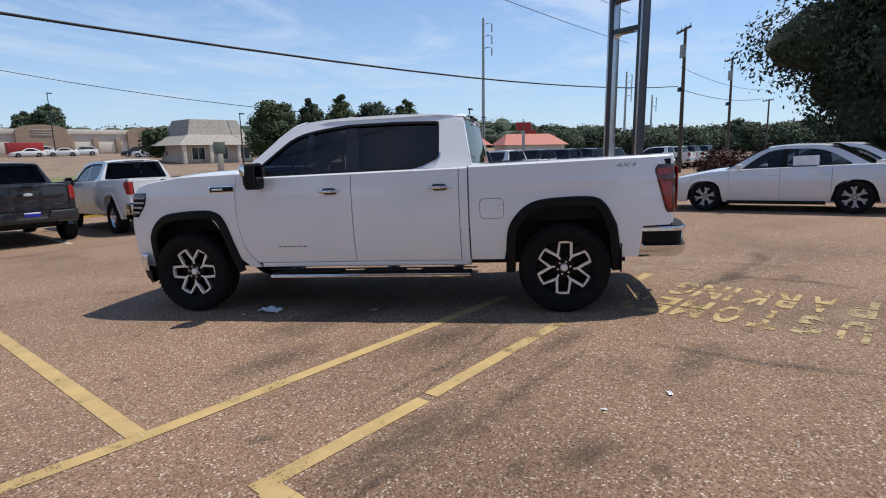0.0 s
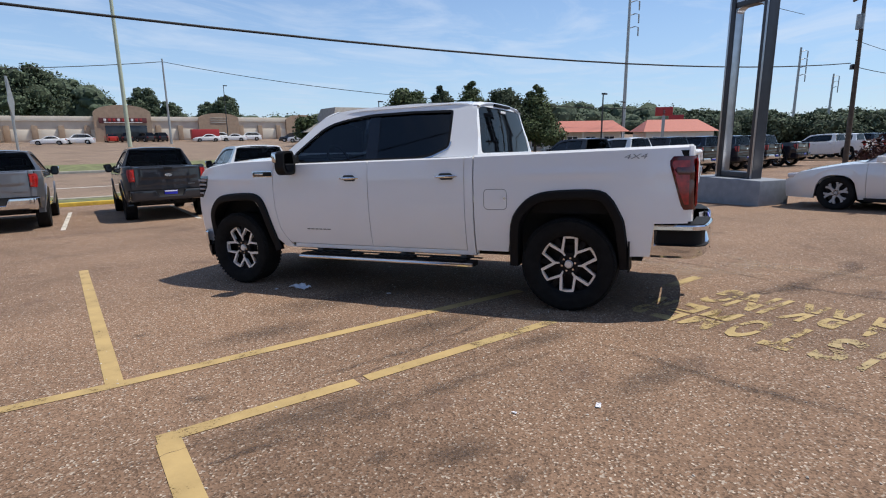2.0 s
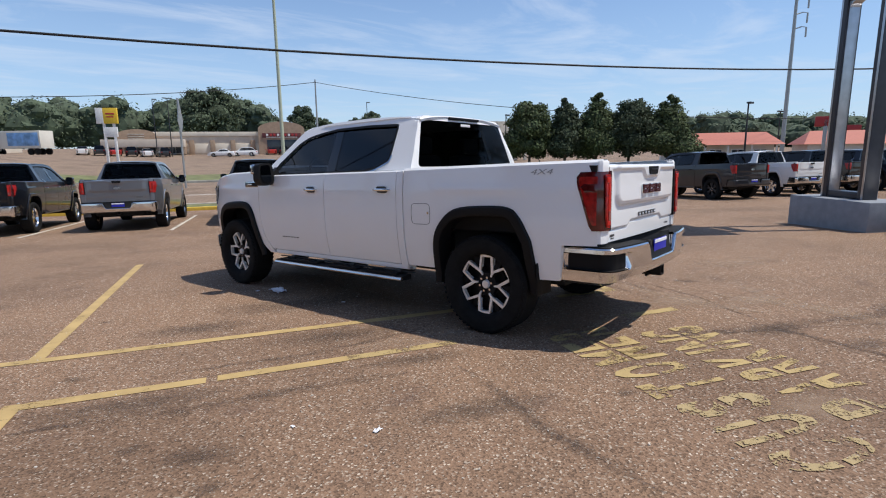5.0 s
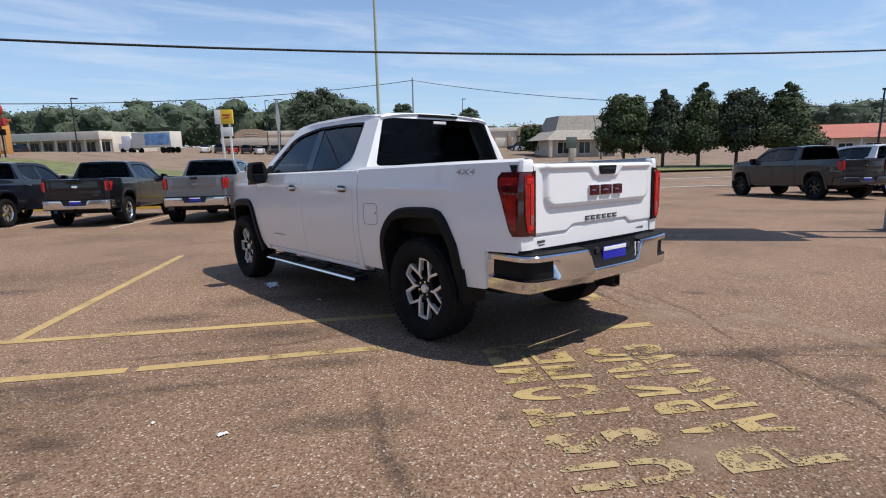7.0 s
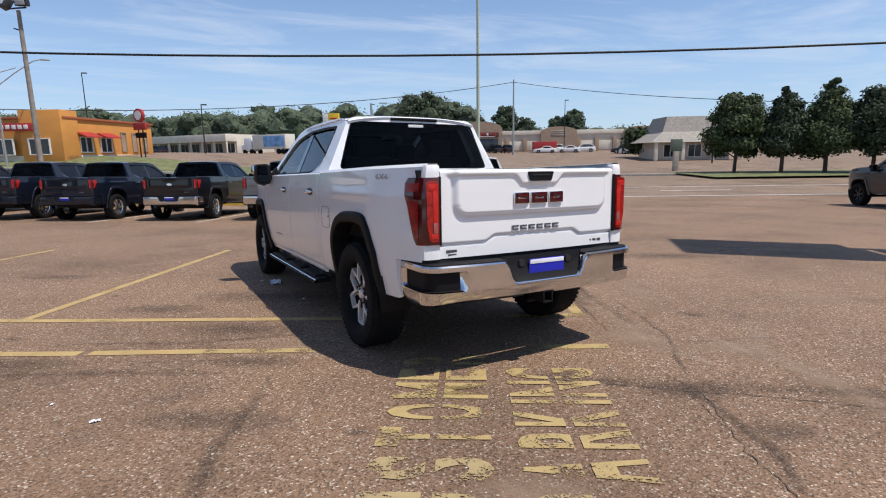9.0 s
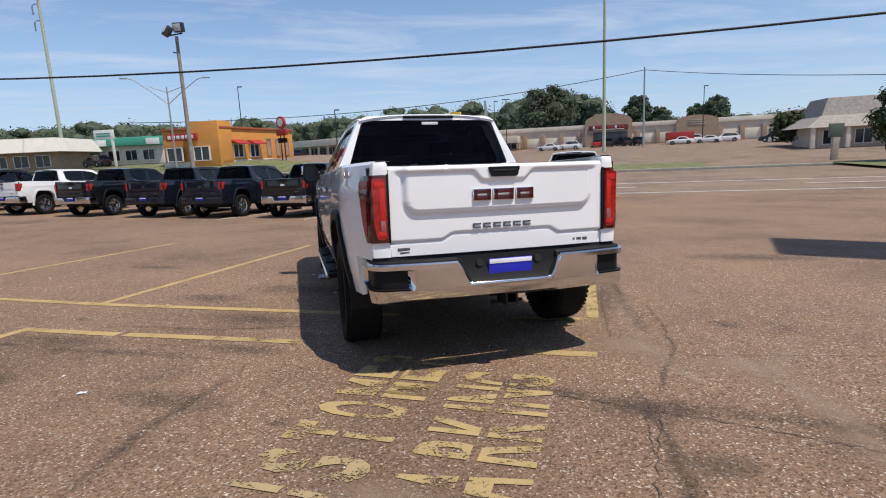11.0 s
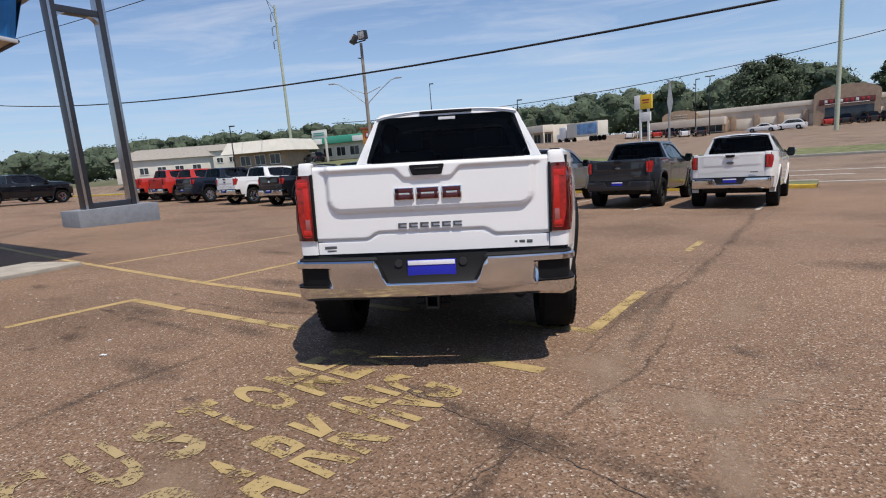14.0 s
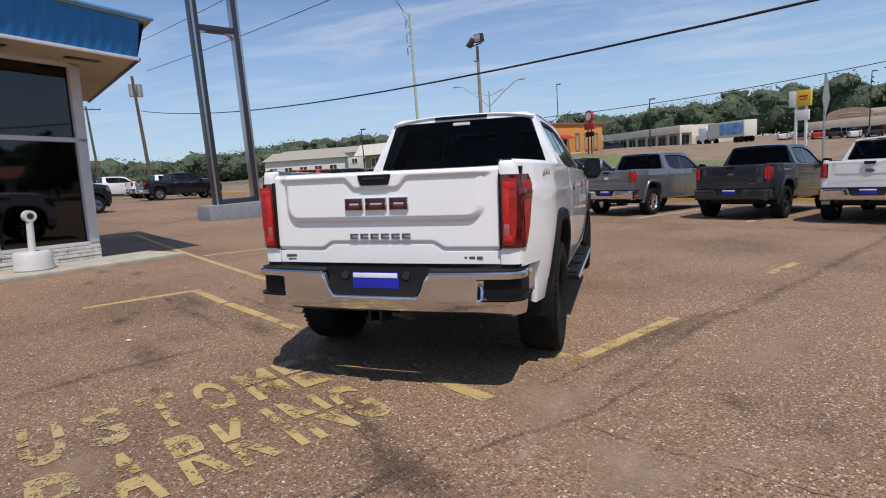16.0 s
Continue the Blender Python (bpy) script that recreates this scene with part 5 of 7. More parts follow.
LAMPGLASS = plain("lamp_glass", (0.5, 0.5, 0.5), 0.2)


def pole(m, h, r, mat, label, name="utility_pole", lean=0.0, category="pole"):
    T = empty(name)
    bm = bmesh.new()
    rod(bm, (0, 0, -0.3), (lean * h, 0, h), r, r * 0.62, 12)
    part("shaft", bm, mat, T)
    T.matrix_world = m
    return tagged(T, label, category)


def crossarm(T, z, w, mat=POLEWOOD, x=0.0):
    bm = bmesh.new()
    box(bm, (x, 0.12, z), (w, 0.10, 0.12), 0.01)
    arm = part("crossarm", bm, mat, T)
    for k in (-0.46, -0.16, 0.16, 0.46):
        bm = bmesh.new()
        rod(bm, (x + k * w, 0.12, z + 0.05), (x + k * w, 0.12, z + 0.22), 0.035, 0.03, 8)
        part("insulator", bm, GALV, arm)


for e1, e2, h, r, tr in [(33.8, 8.2, 9.4, 0.15, True), (49.0, 9.2, 9.3, 0.14, True), (72.0, 10.8, 7.2, 0.13, False)]:
    T = pole(afar(e1, e2, 40), h, r, POLEWOOD, "leaning wooden utility pole with a crossarm", lean=0.045)
    tagged(T, group="utility poles")
    crossarm(T, h - 0.15, 2.3, x=0.045 * h)
    if tr:
        bm = bmesh.new()
        rod(bm, (0.35, 0.1, h - 1.9), (0.35, 0.1, h - 1.1), 0.20, seg=14)
        part("transformer", bm, GALV, T)
        bm = bmesh.new()
        box(bm, (0.45, 0.1, h - 3.9), (0.35, 0.25, 0.28), 0.03)
        part("meter_box", bm, DARKMETAL, T)
T = pole(afar(-46.7, 6.2, 90), 10.0, 0.17, POLEWOOD, "wooden utility pole with a grey transformer bank", lean=-0.03)
bm = bmesh.new()
for k in (-0.4, 0.15):
    rod(bm, (k, 0.25, 8.4), (k, 0.25, 9.4), 0.24, seg=14)
part("transformer", bm, GALV, T)
T = pole(afar(-66, 5.0, 90), 10.0, 0.16, POLEWOOD, "distant wooden utility pole with a crossarm", lean=-0.02)
crossarm(T, 9.7, 2.4)

# lot lamp with floodlights behind the row
WEATHERED = plain("weathered_pole_wood", (0.27, 0.235, 0.20), 0.9, vary=0.25, scale=4, grain=0.3, grain_scale=60)
T = pole(afar(-20.3, 19.8, 0), 9.1, 0.14, WEATHERED, "wooden lot pole carrying two black floodlights", "floodlight_pole", 0.0, "light pole")
for sx, dz, tilt in ((-0.62, 0.1, -30), (0.33, 0.15, 10)):
    bm = bmesh.new()
    box(bm, (0, 0, 0.25), (0.52, 0.36, 0.50), 0.05, m=pose(sx, -0.1, 9.1 + dz, tilt, 0, tilt))
    f = part("floodlight", bm, DARKMETAL, T)
    bm = bmesh.new()
    box(bm, (0, -0.19, 0.25), (0.42, 0.02, 0.38), 0.01, m=pose(sx, -0.1, 9.1 + dz, tilt, 0, tilt))
    part("flood_lens", bm, LAMPGLASS, f)
bm = bmesh.new()
rod(bm, (-0.65, 0, 9.18), (0.4, 0, 9.22), 0.04)
rod(bm, (-0.35, 0, 8.3), (0.0, 0, 8.2), 0.03)
part("bracket", bm, DARKMETAL, T)

# street lamp with two arms
T = pole(afar(-45.0, 45.5, 30), 9.5, 0.12, GALV, "grey street lamp with two long curved arms", "street_lamp", 0.0, "street lamp")
for s in (-1, 1):
    bm = bmesh.new()
    pts = [(0, 0, 7.6), (s * 1.6, 0, 9.0), (s * 3.3, 0, 10.3), (s * 4.0, 0, 10.5)]
    for a, b in zip(pts, pts[1:]):
        rod(bm, a, b, 0.05, seg=8)
    rod(bm, (0, 0, 8.9), (s * 1.9, 0, 9.6), 0.04, seg=8)
    arm = part("lamp_arm", bm, GALV, T)
    bm = bmesh.new()
    box(bm, (s * 4.3, 0, 10.48), (0.8, 0.28, 0.14), 0.05)
    part("lamp_head", bm, GALV, arm)


def lamp_post(m, h, label, heads=1):
    T = pole(m, h, 0.10, DARKMETAL, label, "street_lamp", 0.0, "street lamp")
    for k in range(heads):
        bm = bmesh.new()
        box(bm, ((k * 2 - 1) * 0.45 if heads > 1 else 0.35, 0, h), (0.75, 0.36, 0.16), 0.04)
        part("lamp_head", bm, DARKMETAL, T)
    return T


for e1, e2, h, n in [(-64, 38, 8.0, 1), (20.6, 108, 10.6, 1), (-19.5, 108, 10.4, 1), (-16.7, 106, 10.6, 2), (40.5, 32.0, 6.3, 1), (66.8, 50.5, 7.0, 2), (31.0, 62.5, 6.6, 1), (-62, 84, 7.5, 1)]:
    tagged(lamp_post(afar(e1, e2, 20), h, "dark steel parking-lot lamp post", n), group="lamp posts")
for e1, e2, top in ((-58.1, 76.0, 14.4), (-36.0, 68.2, 8.6)):
    m = afar(e1, e2, 20)
    tagged(lamp_post(m, top - m.translation.z, "dark steel parking-lot lamp post"), group="lamp posts")
pole(afar(2.5, 89.7), 33.0, 0.31, PALEPOLE, "very tall pale green steel pole", "steel_pole")
pole(afar(9.4, 99.5), 14.1, 0.20, GALV, "grey service pole carrying the street cable", "steel_pole")

# transmission masts
for e1, e2, h, n in [(87.3, 66.5, 27.5, 3), (142.4, 59.9, 21.5, 4), (182, 68, 18, 3), (-101, 77, 35.5, 3)]:
    T = pole(afar(e1, e2, -20), h, 0.38, PALEPOLE if e1 < 0 else GALV, "tall steel transmission mast with short curved arms", "transmission_mast", 0.0, "mast")
    for k in range(n):
        z = h * (0.97 - 0.085 * k)
        bm = bmesh.new()
        d = -1.7 if e1 < 0 else 1.0  # which way the arms reach, and how far
        rod(bm, (0, 0, z - 0.4), (1.3 * d, 0, z), 0.10, seg=6)
        rod(bm, (1.3 * d, 0, z), (2.1 * d, 0, z - 0.1), 0.06, seg=6)
        rod(bm, (2.1 * d, 0, z - 0.1), (2.1 * d, 0, z - 1.7), 0.14, seg=6)
        part("mast_arm", bm, GALV, T)


def wire(a, b, sag, r, label="black overhead cable", n=28):
    """A hanging cable between two world points."""
    cu = bpy.data.curves.new("overhead_cable", "CURVE")
    cu.dimensions, cu.bevel_depth, cu.bevel_resolution = "3D", r, 1
    sp = cu.splines.new("POLY")
    sp.points.add(n)
    for i in range(n + 1):
        t = i / n
        p = Vector(a).lerp(Vector(b), t)
        p.z -= 4 * sag * t * (1 - t)
        sp.points[i].co = (*p, 1)
    cu.materials.append(WIRE)
    return tagged(new("overhead_cable", cu), label, "cable", "", "structure")


wire((33.17, -10.58, 5.34), (-36.32, 30.0, 7.76), 2.5, 0.028, "thick black cable hung across the lot")
top = afar(9.4, 99.5).translation + Vector((0, 0, 13.6))
wire(top, afar(-70, 62).translation + Vector((0, 0, 6.5)), 2.2, 0.06)
wire(top, afar(62, 42).translation + Vector((0, 0, 5.6)), 1.6, 0.05)
wire((33.3, -10.7, 6.6), (50, -22, 6.4), 0.4, 0.015)
wire((33.3, -10.7, 5.2), (50, -22, 5.6), 0.4, 0.02)
for a, b in (((-101, 77, 34.5), (40, -60, 30)), ((-101, 77, 31.5), (60, -60, 26))):  # from the western mast overhead
    wire(afar(a[0], a[1]).translation + Vector((0, 0, a[2])), afar(b[0], b[1]).translation + Vector((0, 0, b[2])), 5.0, 0.04, "thin high power line")
for z in (17, 23):  # thin high lines
    wire((120, -20, z + 6), (-90, 84, z + 8), 3.0, 0.045, "thin high power line")

# ---- the two portal signs of the dealer ----
PORTAL = plain("dark_portal_paint", (0.045, 0.047, 0.055), 0.35, 0.3)
BRUSHED = plain("brushed_portal_steel", (0.45, 0.46, 0.48), 0.28, 0.9, 0.1)
PLINTH = plain("grey_plinth_paint", (0.23, 0.25, 0.28), 0.7, vary=0.12)
SIGNFACE = plain("white_sign_face", (0.75, 0.75, 0.75), 0.4)


def plumb(e1, e2, turn):
    """An upright pose on the sloping lot."""
    p = on_lot(e1, e2).translation
    return pose(p.x, p.y, p.z, 0, 0, GRID + turn)


def portal(m, label, half, bar, lo, hi, wide):
    """Two posts on a plinth, crossbars with rounded corners, a sign panel overhead."""
    T = empty("portal_sign")
    k = half / 0.53
    bm = bmesh.new()
    box(bm, (0, 0, 0.22), (wide, 1.0 * k ** 0.5, 0.76), 0.02)
    part("plinth", bm, PLINTH, T)
    h = lo + 0.5
    pw, pd = 0.17 * k, 0.34 * k ** 0.5
    for s in (-1, 1):
        bm = bmesh.new()
        box(bm, (s * half, 0, h / 2 + 0.3), (pw, pd, h), 0.02)
        p = part("post", bm, PORTAL, T)
        bm = bmesh.new()
        box(bm, (s * (half - pw / 2 - 0.006), 0, h / 2 + 0.3), (0.012, pd * 0.75, h - 0.1), 0.004)
        part("bright_strip", bm, BRUSHED, p)
        for q in (-1, 1):
            bm = bmesh.new()
            box(bm, (s * (half + pw * 0.3), q * (pd / 2 + 0.0035), h / 2 + 0.3), (pw * 0.32, 0.006, h - 0.1), 0.002)
            part("bright_strip", bm, BRUSHED, p)
    a0 = half - pw / 2
    for z in (0.68, bar, bar + 0.95 * k):
        bm = bmesh.new()
        box(bm, (0, 0, z), (2 * a0, pd * 0.85, 0.15 * k), 0.02)
        part("crossbar", bm, PORTAL, T)
        if z == bar:
            for s in (-1, 1):  # rounded inner corners
                bm = bmesh.new()
                r, zt = 0.20 * k, z - 0.075 * k
                cr = [(s * a0, zt), (s * a0, zt - r)] + [(s * (a0 - r + r * math.sin(a)), zt - r + r * math.cos(a)) for a in [math.pi / 2 * (1 - n / 6) for n in range(1, 7)]]
                prism(bm, cr, lambda u, v, w: (u, w - pd * 0.35, v), pd * 0.7)
                part("corner_fillet", bm, BRUSHED, T)
    bm = bmesh.new()
    box(bm, (0, 0, (lo + hi) / 2), (4.4 * half, 0.45, hi - lo), 0.06)
    part("sign_panel", bm, SIGNFACE, T)
    T.matrix_world = m
    return tagged(T, label, "sign", "portal signs")


portal(plumb(9.8, 1.65, 77), "tall dark steel portal sign on a grey plinth", 0.445, 4.52, 5.7, 10.5, 2.0)
portal(plumb(-17.0, 3.04, 95), "tall dark steel portal sign on a grey plinth by the stalls", 0.774, 7.05, 9.4, 13.5, 2.7)


# ---- cars ----
def round_arch(dy, half=0.475, top=0.985, base=0.36):
    u = abs(dy) / half
    return base + (top - base) * (1 - u ** 2.7) ** (1 / 2.7) if u < 1 else 0


def car(name, mat, label, suv=False, wheels=None, category="car"):
    """A saloon or sport utility facing +y, wheels on z = 0."""
    T = empty(name)
    tagged(T, label, category)
    L, W, H, ax = (4.75, 0.94, 1.72, 1.38) if suv else (4.90, 0.915, 1.455, 1.41)
    f, b = L / 2, -L / 2
    belt = 1.06 if suv else 0.95
    R = 0.37 if suv else 0.34

    def hw(y, z):
        w = W - 0.07 * ((z - 0.62) / 0.4) ** 2
        w -= 0.26 * max(0, (y - (f - 0.95)) / 0.95) ** 2.3
        w -= 0.20 * max(0, ((b + 0.75) - y) / 0.75) ** 2.3
        return w

    def sh(y):
        if suv:
            return lin(y, (b, 1.02), (b + 0.3, 1.08), (0.8, 1.04), (1.3, 1.02), (f - 0.25, 0.95), (f, 0.70))
        return lin(y, (b, 0.90), (b + 0.25, 1.00), (-1.0, 0.98), (0.9, 0.93), (1.3, 0.90), (f - 0.35, 0.76), (f, 0.58))

    def side(nm, y0, y1, sgn):
        bm = bmesh.new()
        n = max(3, int((y1 - y0) / 0.06))
        rows = []
        for i in range(n + 1):
            y = y0 + (y1 - y0) * i / n
            zb = 0.22
            for c in (ax, -ax):
                zb = max(zb, round_arch(y - c, R + 0.045, R * 2 + 0.02, 0.22))
            zt = sh(y)
            row = [(sgn * (hw(y, zb) - 0.06), y, zb)] + [(sgn * (hw(y, zb + (zt - zb) * k / 9) + 0.008 * math.exp(-((k - 6.3) / 0.8) ** 2)), y, zb + (zt - zb) * k / 9) for k in range(10)]
            row += [(sgn * (hw(y, zt) - 0.05), y, zt + 0.012), (sgn * (hw(y, zt) - 0.14), y, zt + 0.016)]
            if i in (0,):
                rows.append([(p[0] - sgn * 0.03, p[1], p[2]) for p in row])
            rows.append(row)
            if i == n:
                rows.append([(p[0] - sgn * 0.03, p[1], p[2]) for p in row])
        sheet(bm, rows)
        part(nm, bm, mat, T, smooth=35)

    cowl, tail = (1.15, b + 0.12) if suv else (0.95, -1.72)
    r0, r1 = (0.40, -1.55) if suv else (0.18, -0.95)
    gx = lambda z: W - 0.10 - (0.36 if suv else 0.46) * (z - belt)
    for sgn in (-1, 1):
        side("front_fender", 0.90, f, sgn)
        side("front_door", -0.10, 0.893, sgn)
        side("rear_door", -1.02, -0.107, sgn)
        side("rear_quarter", b, -1.027, sgn)
        o = rounded([(cowl + 0.05, belt - 0.04), (r0, H - 0.03), (r1, H - 0.035), (tail, belt + 0.0)], [0.03, 0.3, 0.35, 0.05], 7)
        i = rounded([(cowl - 0.28, belt), (r0 - 0.03, H - 0.10), (r1 + 0.10, H - 0.11), ((tail + 0.34) if not suv else tail + 0.16, belt + 0.045)], [0.05, 0.25, 0.35, 0.12], 7)
        place = lambda u, v, w, s=sgn: (s * (gx(v) + w), u, v)
        ring("window_frame", o, i, ((cowl + tail) / 2 - 0.1, (belt + H) / 2 - 0.02), place, 0.05, mat, T, GLASS, "side_window")
        bm = bmesh.new()
        prism(bm, [(-0.17, belt), (-0.07, belt), (-0.11, H - 0.1), (-0.19, H - 0.1)], place, 0.003)
        part("door_post", bm, BLACKPL, T)
        bm = bmesh.new()
        box(bm, (sgn * (W + 0.06), cowl - 0.28, belt + 0.06), (0.19, 0.10, 0.13), 0.035, seg=3)
        part("mirror", bm, mat, T)
        for yh in (0.02, -0.90):
            bm = bmesh.new()
            box(bm, (sgn * (hw(yh, 0.82) + 0.02), yh, 0.82), (0.02, 0.19, 0.028), 0.008)
            part("door_handle", bm, mat, T)
        bm = bmesh.new()
        box(bm, (sgn * 0.62, f - 0.20, 0.68), (0.30, 0.26, 0.10), 0.04, m=None)
        part("headlight", bm, CLEAR, T)
        bm = bmesh.new()
        box(bm, (sgn * 0.62, b + 0.09, 0.86), (0.34, 0.20, 0.13), 0.04)
        part("tail_light", bm, RED, T)
        bm = bmesh.new()
        box(bm, (sgn * (W - 0.10), 0, 0.22), (0.10, 2 * ax - 0.95, 0.08), 0.02)
        part("rocker", bm, BLACKPL, T)
    # hood, boot, roof, screens
    us = [k / 7 - 1 for k in range(15)]
    bm = bmesh.new()
    rows = []
    for y in [cowl - 0.05 + (f - cowl + 0.05) * k / 8 for k in range(9)]:
        w = hw(y, sh(y)) - 0.12
        rows.append([(w * u, y - (0.10 * u * u if y > f - 0.1 else 0), sh(y) + 0.016 + 0.05 * (1 - u * u)) for u in us])
    rows.append([(x, y + 0.02, 0.30) for x, y, z in rows[-1]])
    sheet(bm, rows)
    part("hood", bm, mat, T)
    bm = bmesh.new()
    rows = []
    for y in [tail + 0.04 + (b - tail - 0.04) * k / 5 for k in range(6)]:
        w = hw(y, sh(y)) - 0.12
        rows.append([(w * u, y, sh(y) + 0.016 + 0.03 * (1 - u * u)) for u in us])
    rows.append([(x, y - 0.03, 0.55) for x, y, z in rows[-1]])
    rows.append([(x, y + 0.05, 0.25) for x, y, z in rows[-1]])
    sheet(bm, rows)
    part("boot", bm, mat, T)
    bm = bmesh.new()
    rows = []
    for k in range(13):
        y = r0 + 0.03 + (r1 - r0 - 0.06) * k / 12
        arc = 0.035 * (1 - ((k - 6) / 6) ** 2)
        rows.append([((gx(H - 0.03)) * u, y, H - 0.03 + arc - 0.045 * abs(u) ** 3) for u in us])
    sheet(bm, rows)
    part("roof", bm, mat, T)
    for nm, ya, za, yb, zb in (("windscreen", cowl + 0.04, belt - 0.01, r0, H - 0.02), ("rear_window", tail + 0.02, belt + 0.06, r1, H - 0.02)):
        bm = bmesh.new()
        rows = []
        for k in range(7):
            t = k / 6
            z = za + (zb - za) * t
            y = ya + (yb - ya) * t
            rows.append([(gx(z) * 0.985 * u, y, z + 0.02 * math.sin(math.pi * t)) for u in us])
        sheet(bm, rows)
        part(nm, bm, GLASS if nm == "windscreen" else PRIVACY, T)
    bm = bmesh.new()
    box(bm, (0, 0, 0.36), (W * 1.7, L - 1.0, 0.22))
    for sy in (0.1, -0.75):
        for sx in (-0.37, 0.37):
            box(bm, (sx, sy, 0.80), (0.50, 0.18, 0.75), 0.06)
    part("cabin", bm, CABIN, T)
    for sx in (-1, 1):
        for yc in (-ax, ax):
            add_wheel(T, wheels or CAR_SET, sx * (W - 0.12), yc, R, sx)
    return T


CAR_SET = wheel_set(2, BLACKPL, plain("grey_car_alloy", (0.40, 0.40, 0.41), 0.4, 0.3), 0.34, 0.22, 0.235)
SUV_SET = wheel_set(1, BLACKPL, ALLOY, 0.37, 0.24, 0.245)
SILVERCAR = paint("pale_silver_paint", (0.72, 0.72, 0.73), 0.2)
saloon = car("saloon_car", SILVERCAR, "pale silver saloon car parked beside the portal sign")
saloon.matrix_world = on_lot(10.25, -2.0)
bm = bmesh.new()
box(bm, (-0.792, -0.55, 1.10), (0.006, 0.46, 0.20), 0.002, m=None)
part("price_sheet", bm, PAPER, saloon, "white paper sheet in the window")
c2 = copy_thing(saloon, on_lot(13.3, -2.3))
tagged(c2, "pale silver saloon car parked behind another")
suv_w = car("parked_car", FLEETWHITE, "white sport utility car parked far across the street", True, SUV_SET)
suv_d = car("parked_car", CHARCOAL, "dark grey sport utility car parked far across the street", True, SUV_SET)
sed_w = car("parked_car", FLEETWHITE, "white saloon car parked far across the street")
sed_r = car("parked_car", REDPAINT, "red saloon car parked far across the street")
FARCARS = [(suv_w, 31.0, 95.5, 60), (suv_w, 32.6, 91.5, 80), (sed_w, 33.5, 88.0, 85), (suv_d, 30.4, 99, 70), (sed_w, 16.5, 107, 90), (sed_w, 21.5, 108, 85), (suv_w, 19, 111.5, 90), (suv_w, 25, 109.5, 80), (sed_w, 40.5, 103, 70), (suv_d, 6.5, 112, 20), (suv_d, 9.0, 112, 10), (suv_d, 3.5, 112, 0), (sed_r, 1.0, 112.4, 5), (sed_w, -8.0, 104, 85), (suv_w, -4.0, 105, 80), (suv_d, -18, 104, 20), (sed_w, -20.6, 104, 15), (suv_d, -23, 104, 10), (sed_r, -25.5, 104, 12), (suv_d, -28, 104, 14), (sed_w, -30.5, 104, 10), (suv_w, -49, 66, 70), (suv_w, -45.5, 68, 60), (sed_w, -52, 64, 75), (suv_w, -58, 84, 70), (suv_d, -54, 86, 75), (suv_d, -70, 57, 80), (sed_w, -95, 60, 60)]
seen = set()
for src, e1, e2, turn in FARCARS:
    m = afar(e1, e2, turn, 0.03)
    if src in seen:
        copy_thing(src, m)
    else:
        src.matrix_world = m
        seen.add(src)

# pickups across the entrance, and those parked at the west end
for kind, e1, e2, turn in [("charcoal", 16.2, 12.4, 0), ("white", 19.5, 12.6, 1), ("black", 22.8, 12.7, -1), ("navy", 26.0, 12.7, 0), ("black", 29.2, 12.8, 0), ("navy", 32.0, 12.6, 2), ("navy", 36.5, 15.0, 80), ("white", 43.0, 13.0, 0), ("white", 46.5, 13.0, 1), ("charcoal", 50.0, 13.0, 0), ("navy", 54, 13, 0), ("black", -38.5, 6.4, 6), ("white", -49.0, 3.6, 8), ("white", -46.0, 7.0, 4), ("navy", -26.5, -2.6, 10)]:
    t = copy_thing(row_kinds[kind], on_lot(e1, e2, turn))
    tagged(t, group="pickups by the entrance" if e1 > 0 else "pickups at the west end")


# ---- buildings ----
TAN = plain("tan_stucco", (0.58, 0.50, 0.41), 0.85, vary=0.1, scale=0.6, grain=0.2)
CREAM = plain("cream_wall", (0.70, 0.63, 0.52), 0.8, vary=0.1, scale=0.5)
BROWN = plain("brown_brick_wall", (0.36, 0.26, 0.18), 0.85, vary=0.15, scale=1.5)
ORANGE = plain("orange_stucco", (0.62, 0.27, 0.06), 0.8, vary=0.08, scale=0.8)
TEAL = plain("green_metal_roof", (0.05, 0.33, 0.22), 0.5, vary=0.08)
OFFWHITE = plain("off_white_wall", (0.66, 0.63, 0.55), 0.8, vary=0.08, scale=0.7)
SHINGLE = plain("grey_shingles", (0.33, 0.30, 0.26), 0.9, vary=0.2, scale=3, grain=0.4, grain_scale=20)
REDROOF = plain("red_metal_roof", (0.46, 0.155, 0.105), 0.6, vary=0.12)
SHOPGLASS = plain("shop_glass", (0.03, 0.035, 0.04), 0.08, vary=0.3, scale=1.0)
SIGNRED = plain("sign_red", (0.40, 0.03, 0.03), 0.5)
SIGNYEL = plain("sign_yellow", (0.75, 0.50, 0.03), 0.5)
SIGNWHITE = plain("sign_white", (0.75, 0.75, 0.72), 0.5)
BLUEMETAL = plain("blue_metal_fascia", (0.015, 0.20, 0.52), 0.45, vary=0.1)


def house(name, m, label, category="building"):
    T = empty(name, m)
    return tagged(T, label, category)


def slab(T, name, c, size, mat, bevel=0.03, parent=None):
    bm = bmesh.new()
    box(bm, c, size, bevel)
    return part(name, bm, mat, parent or T)


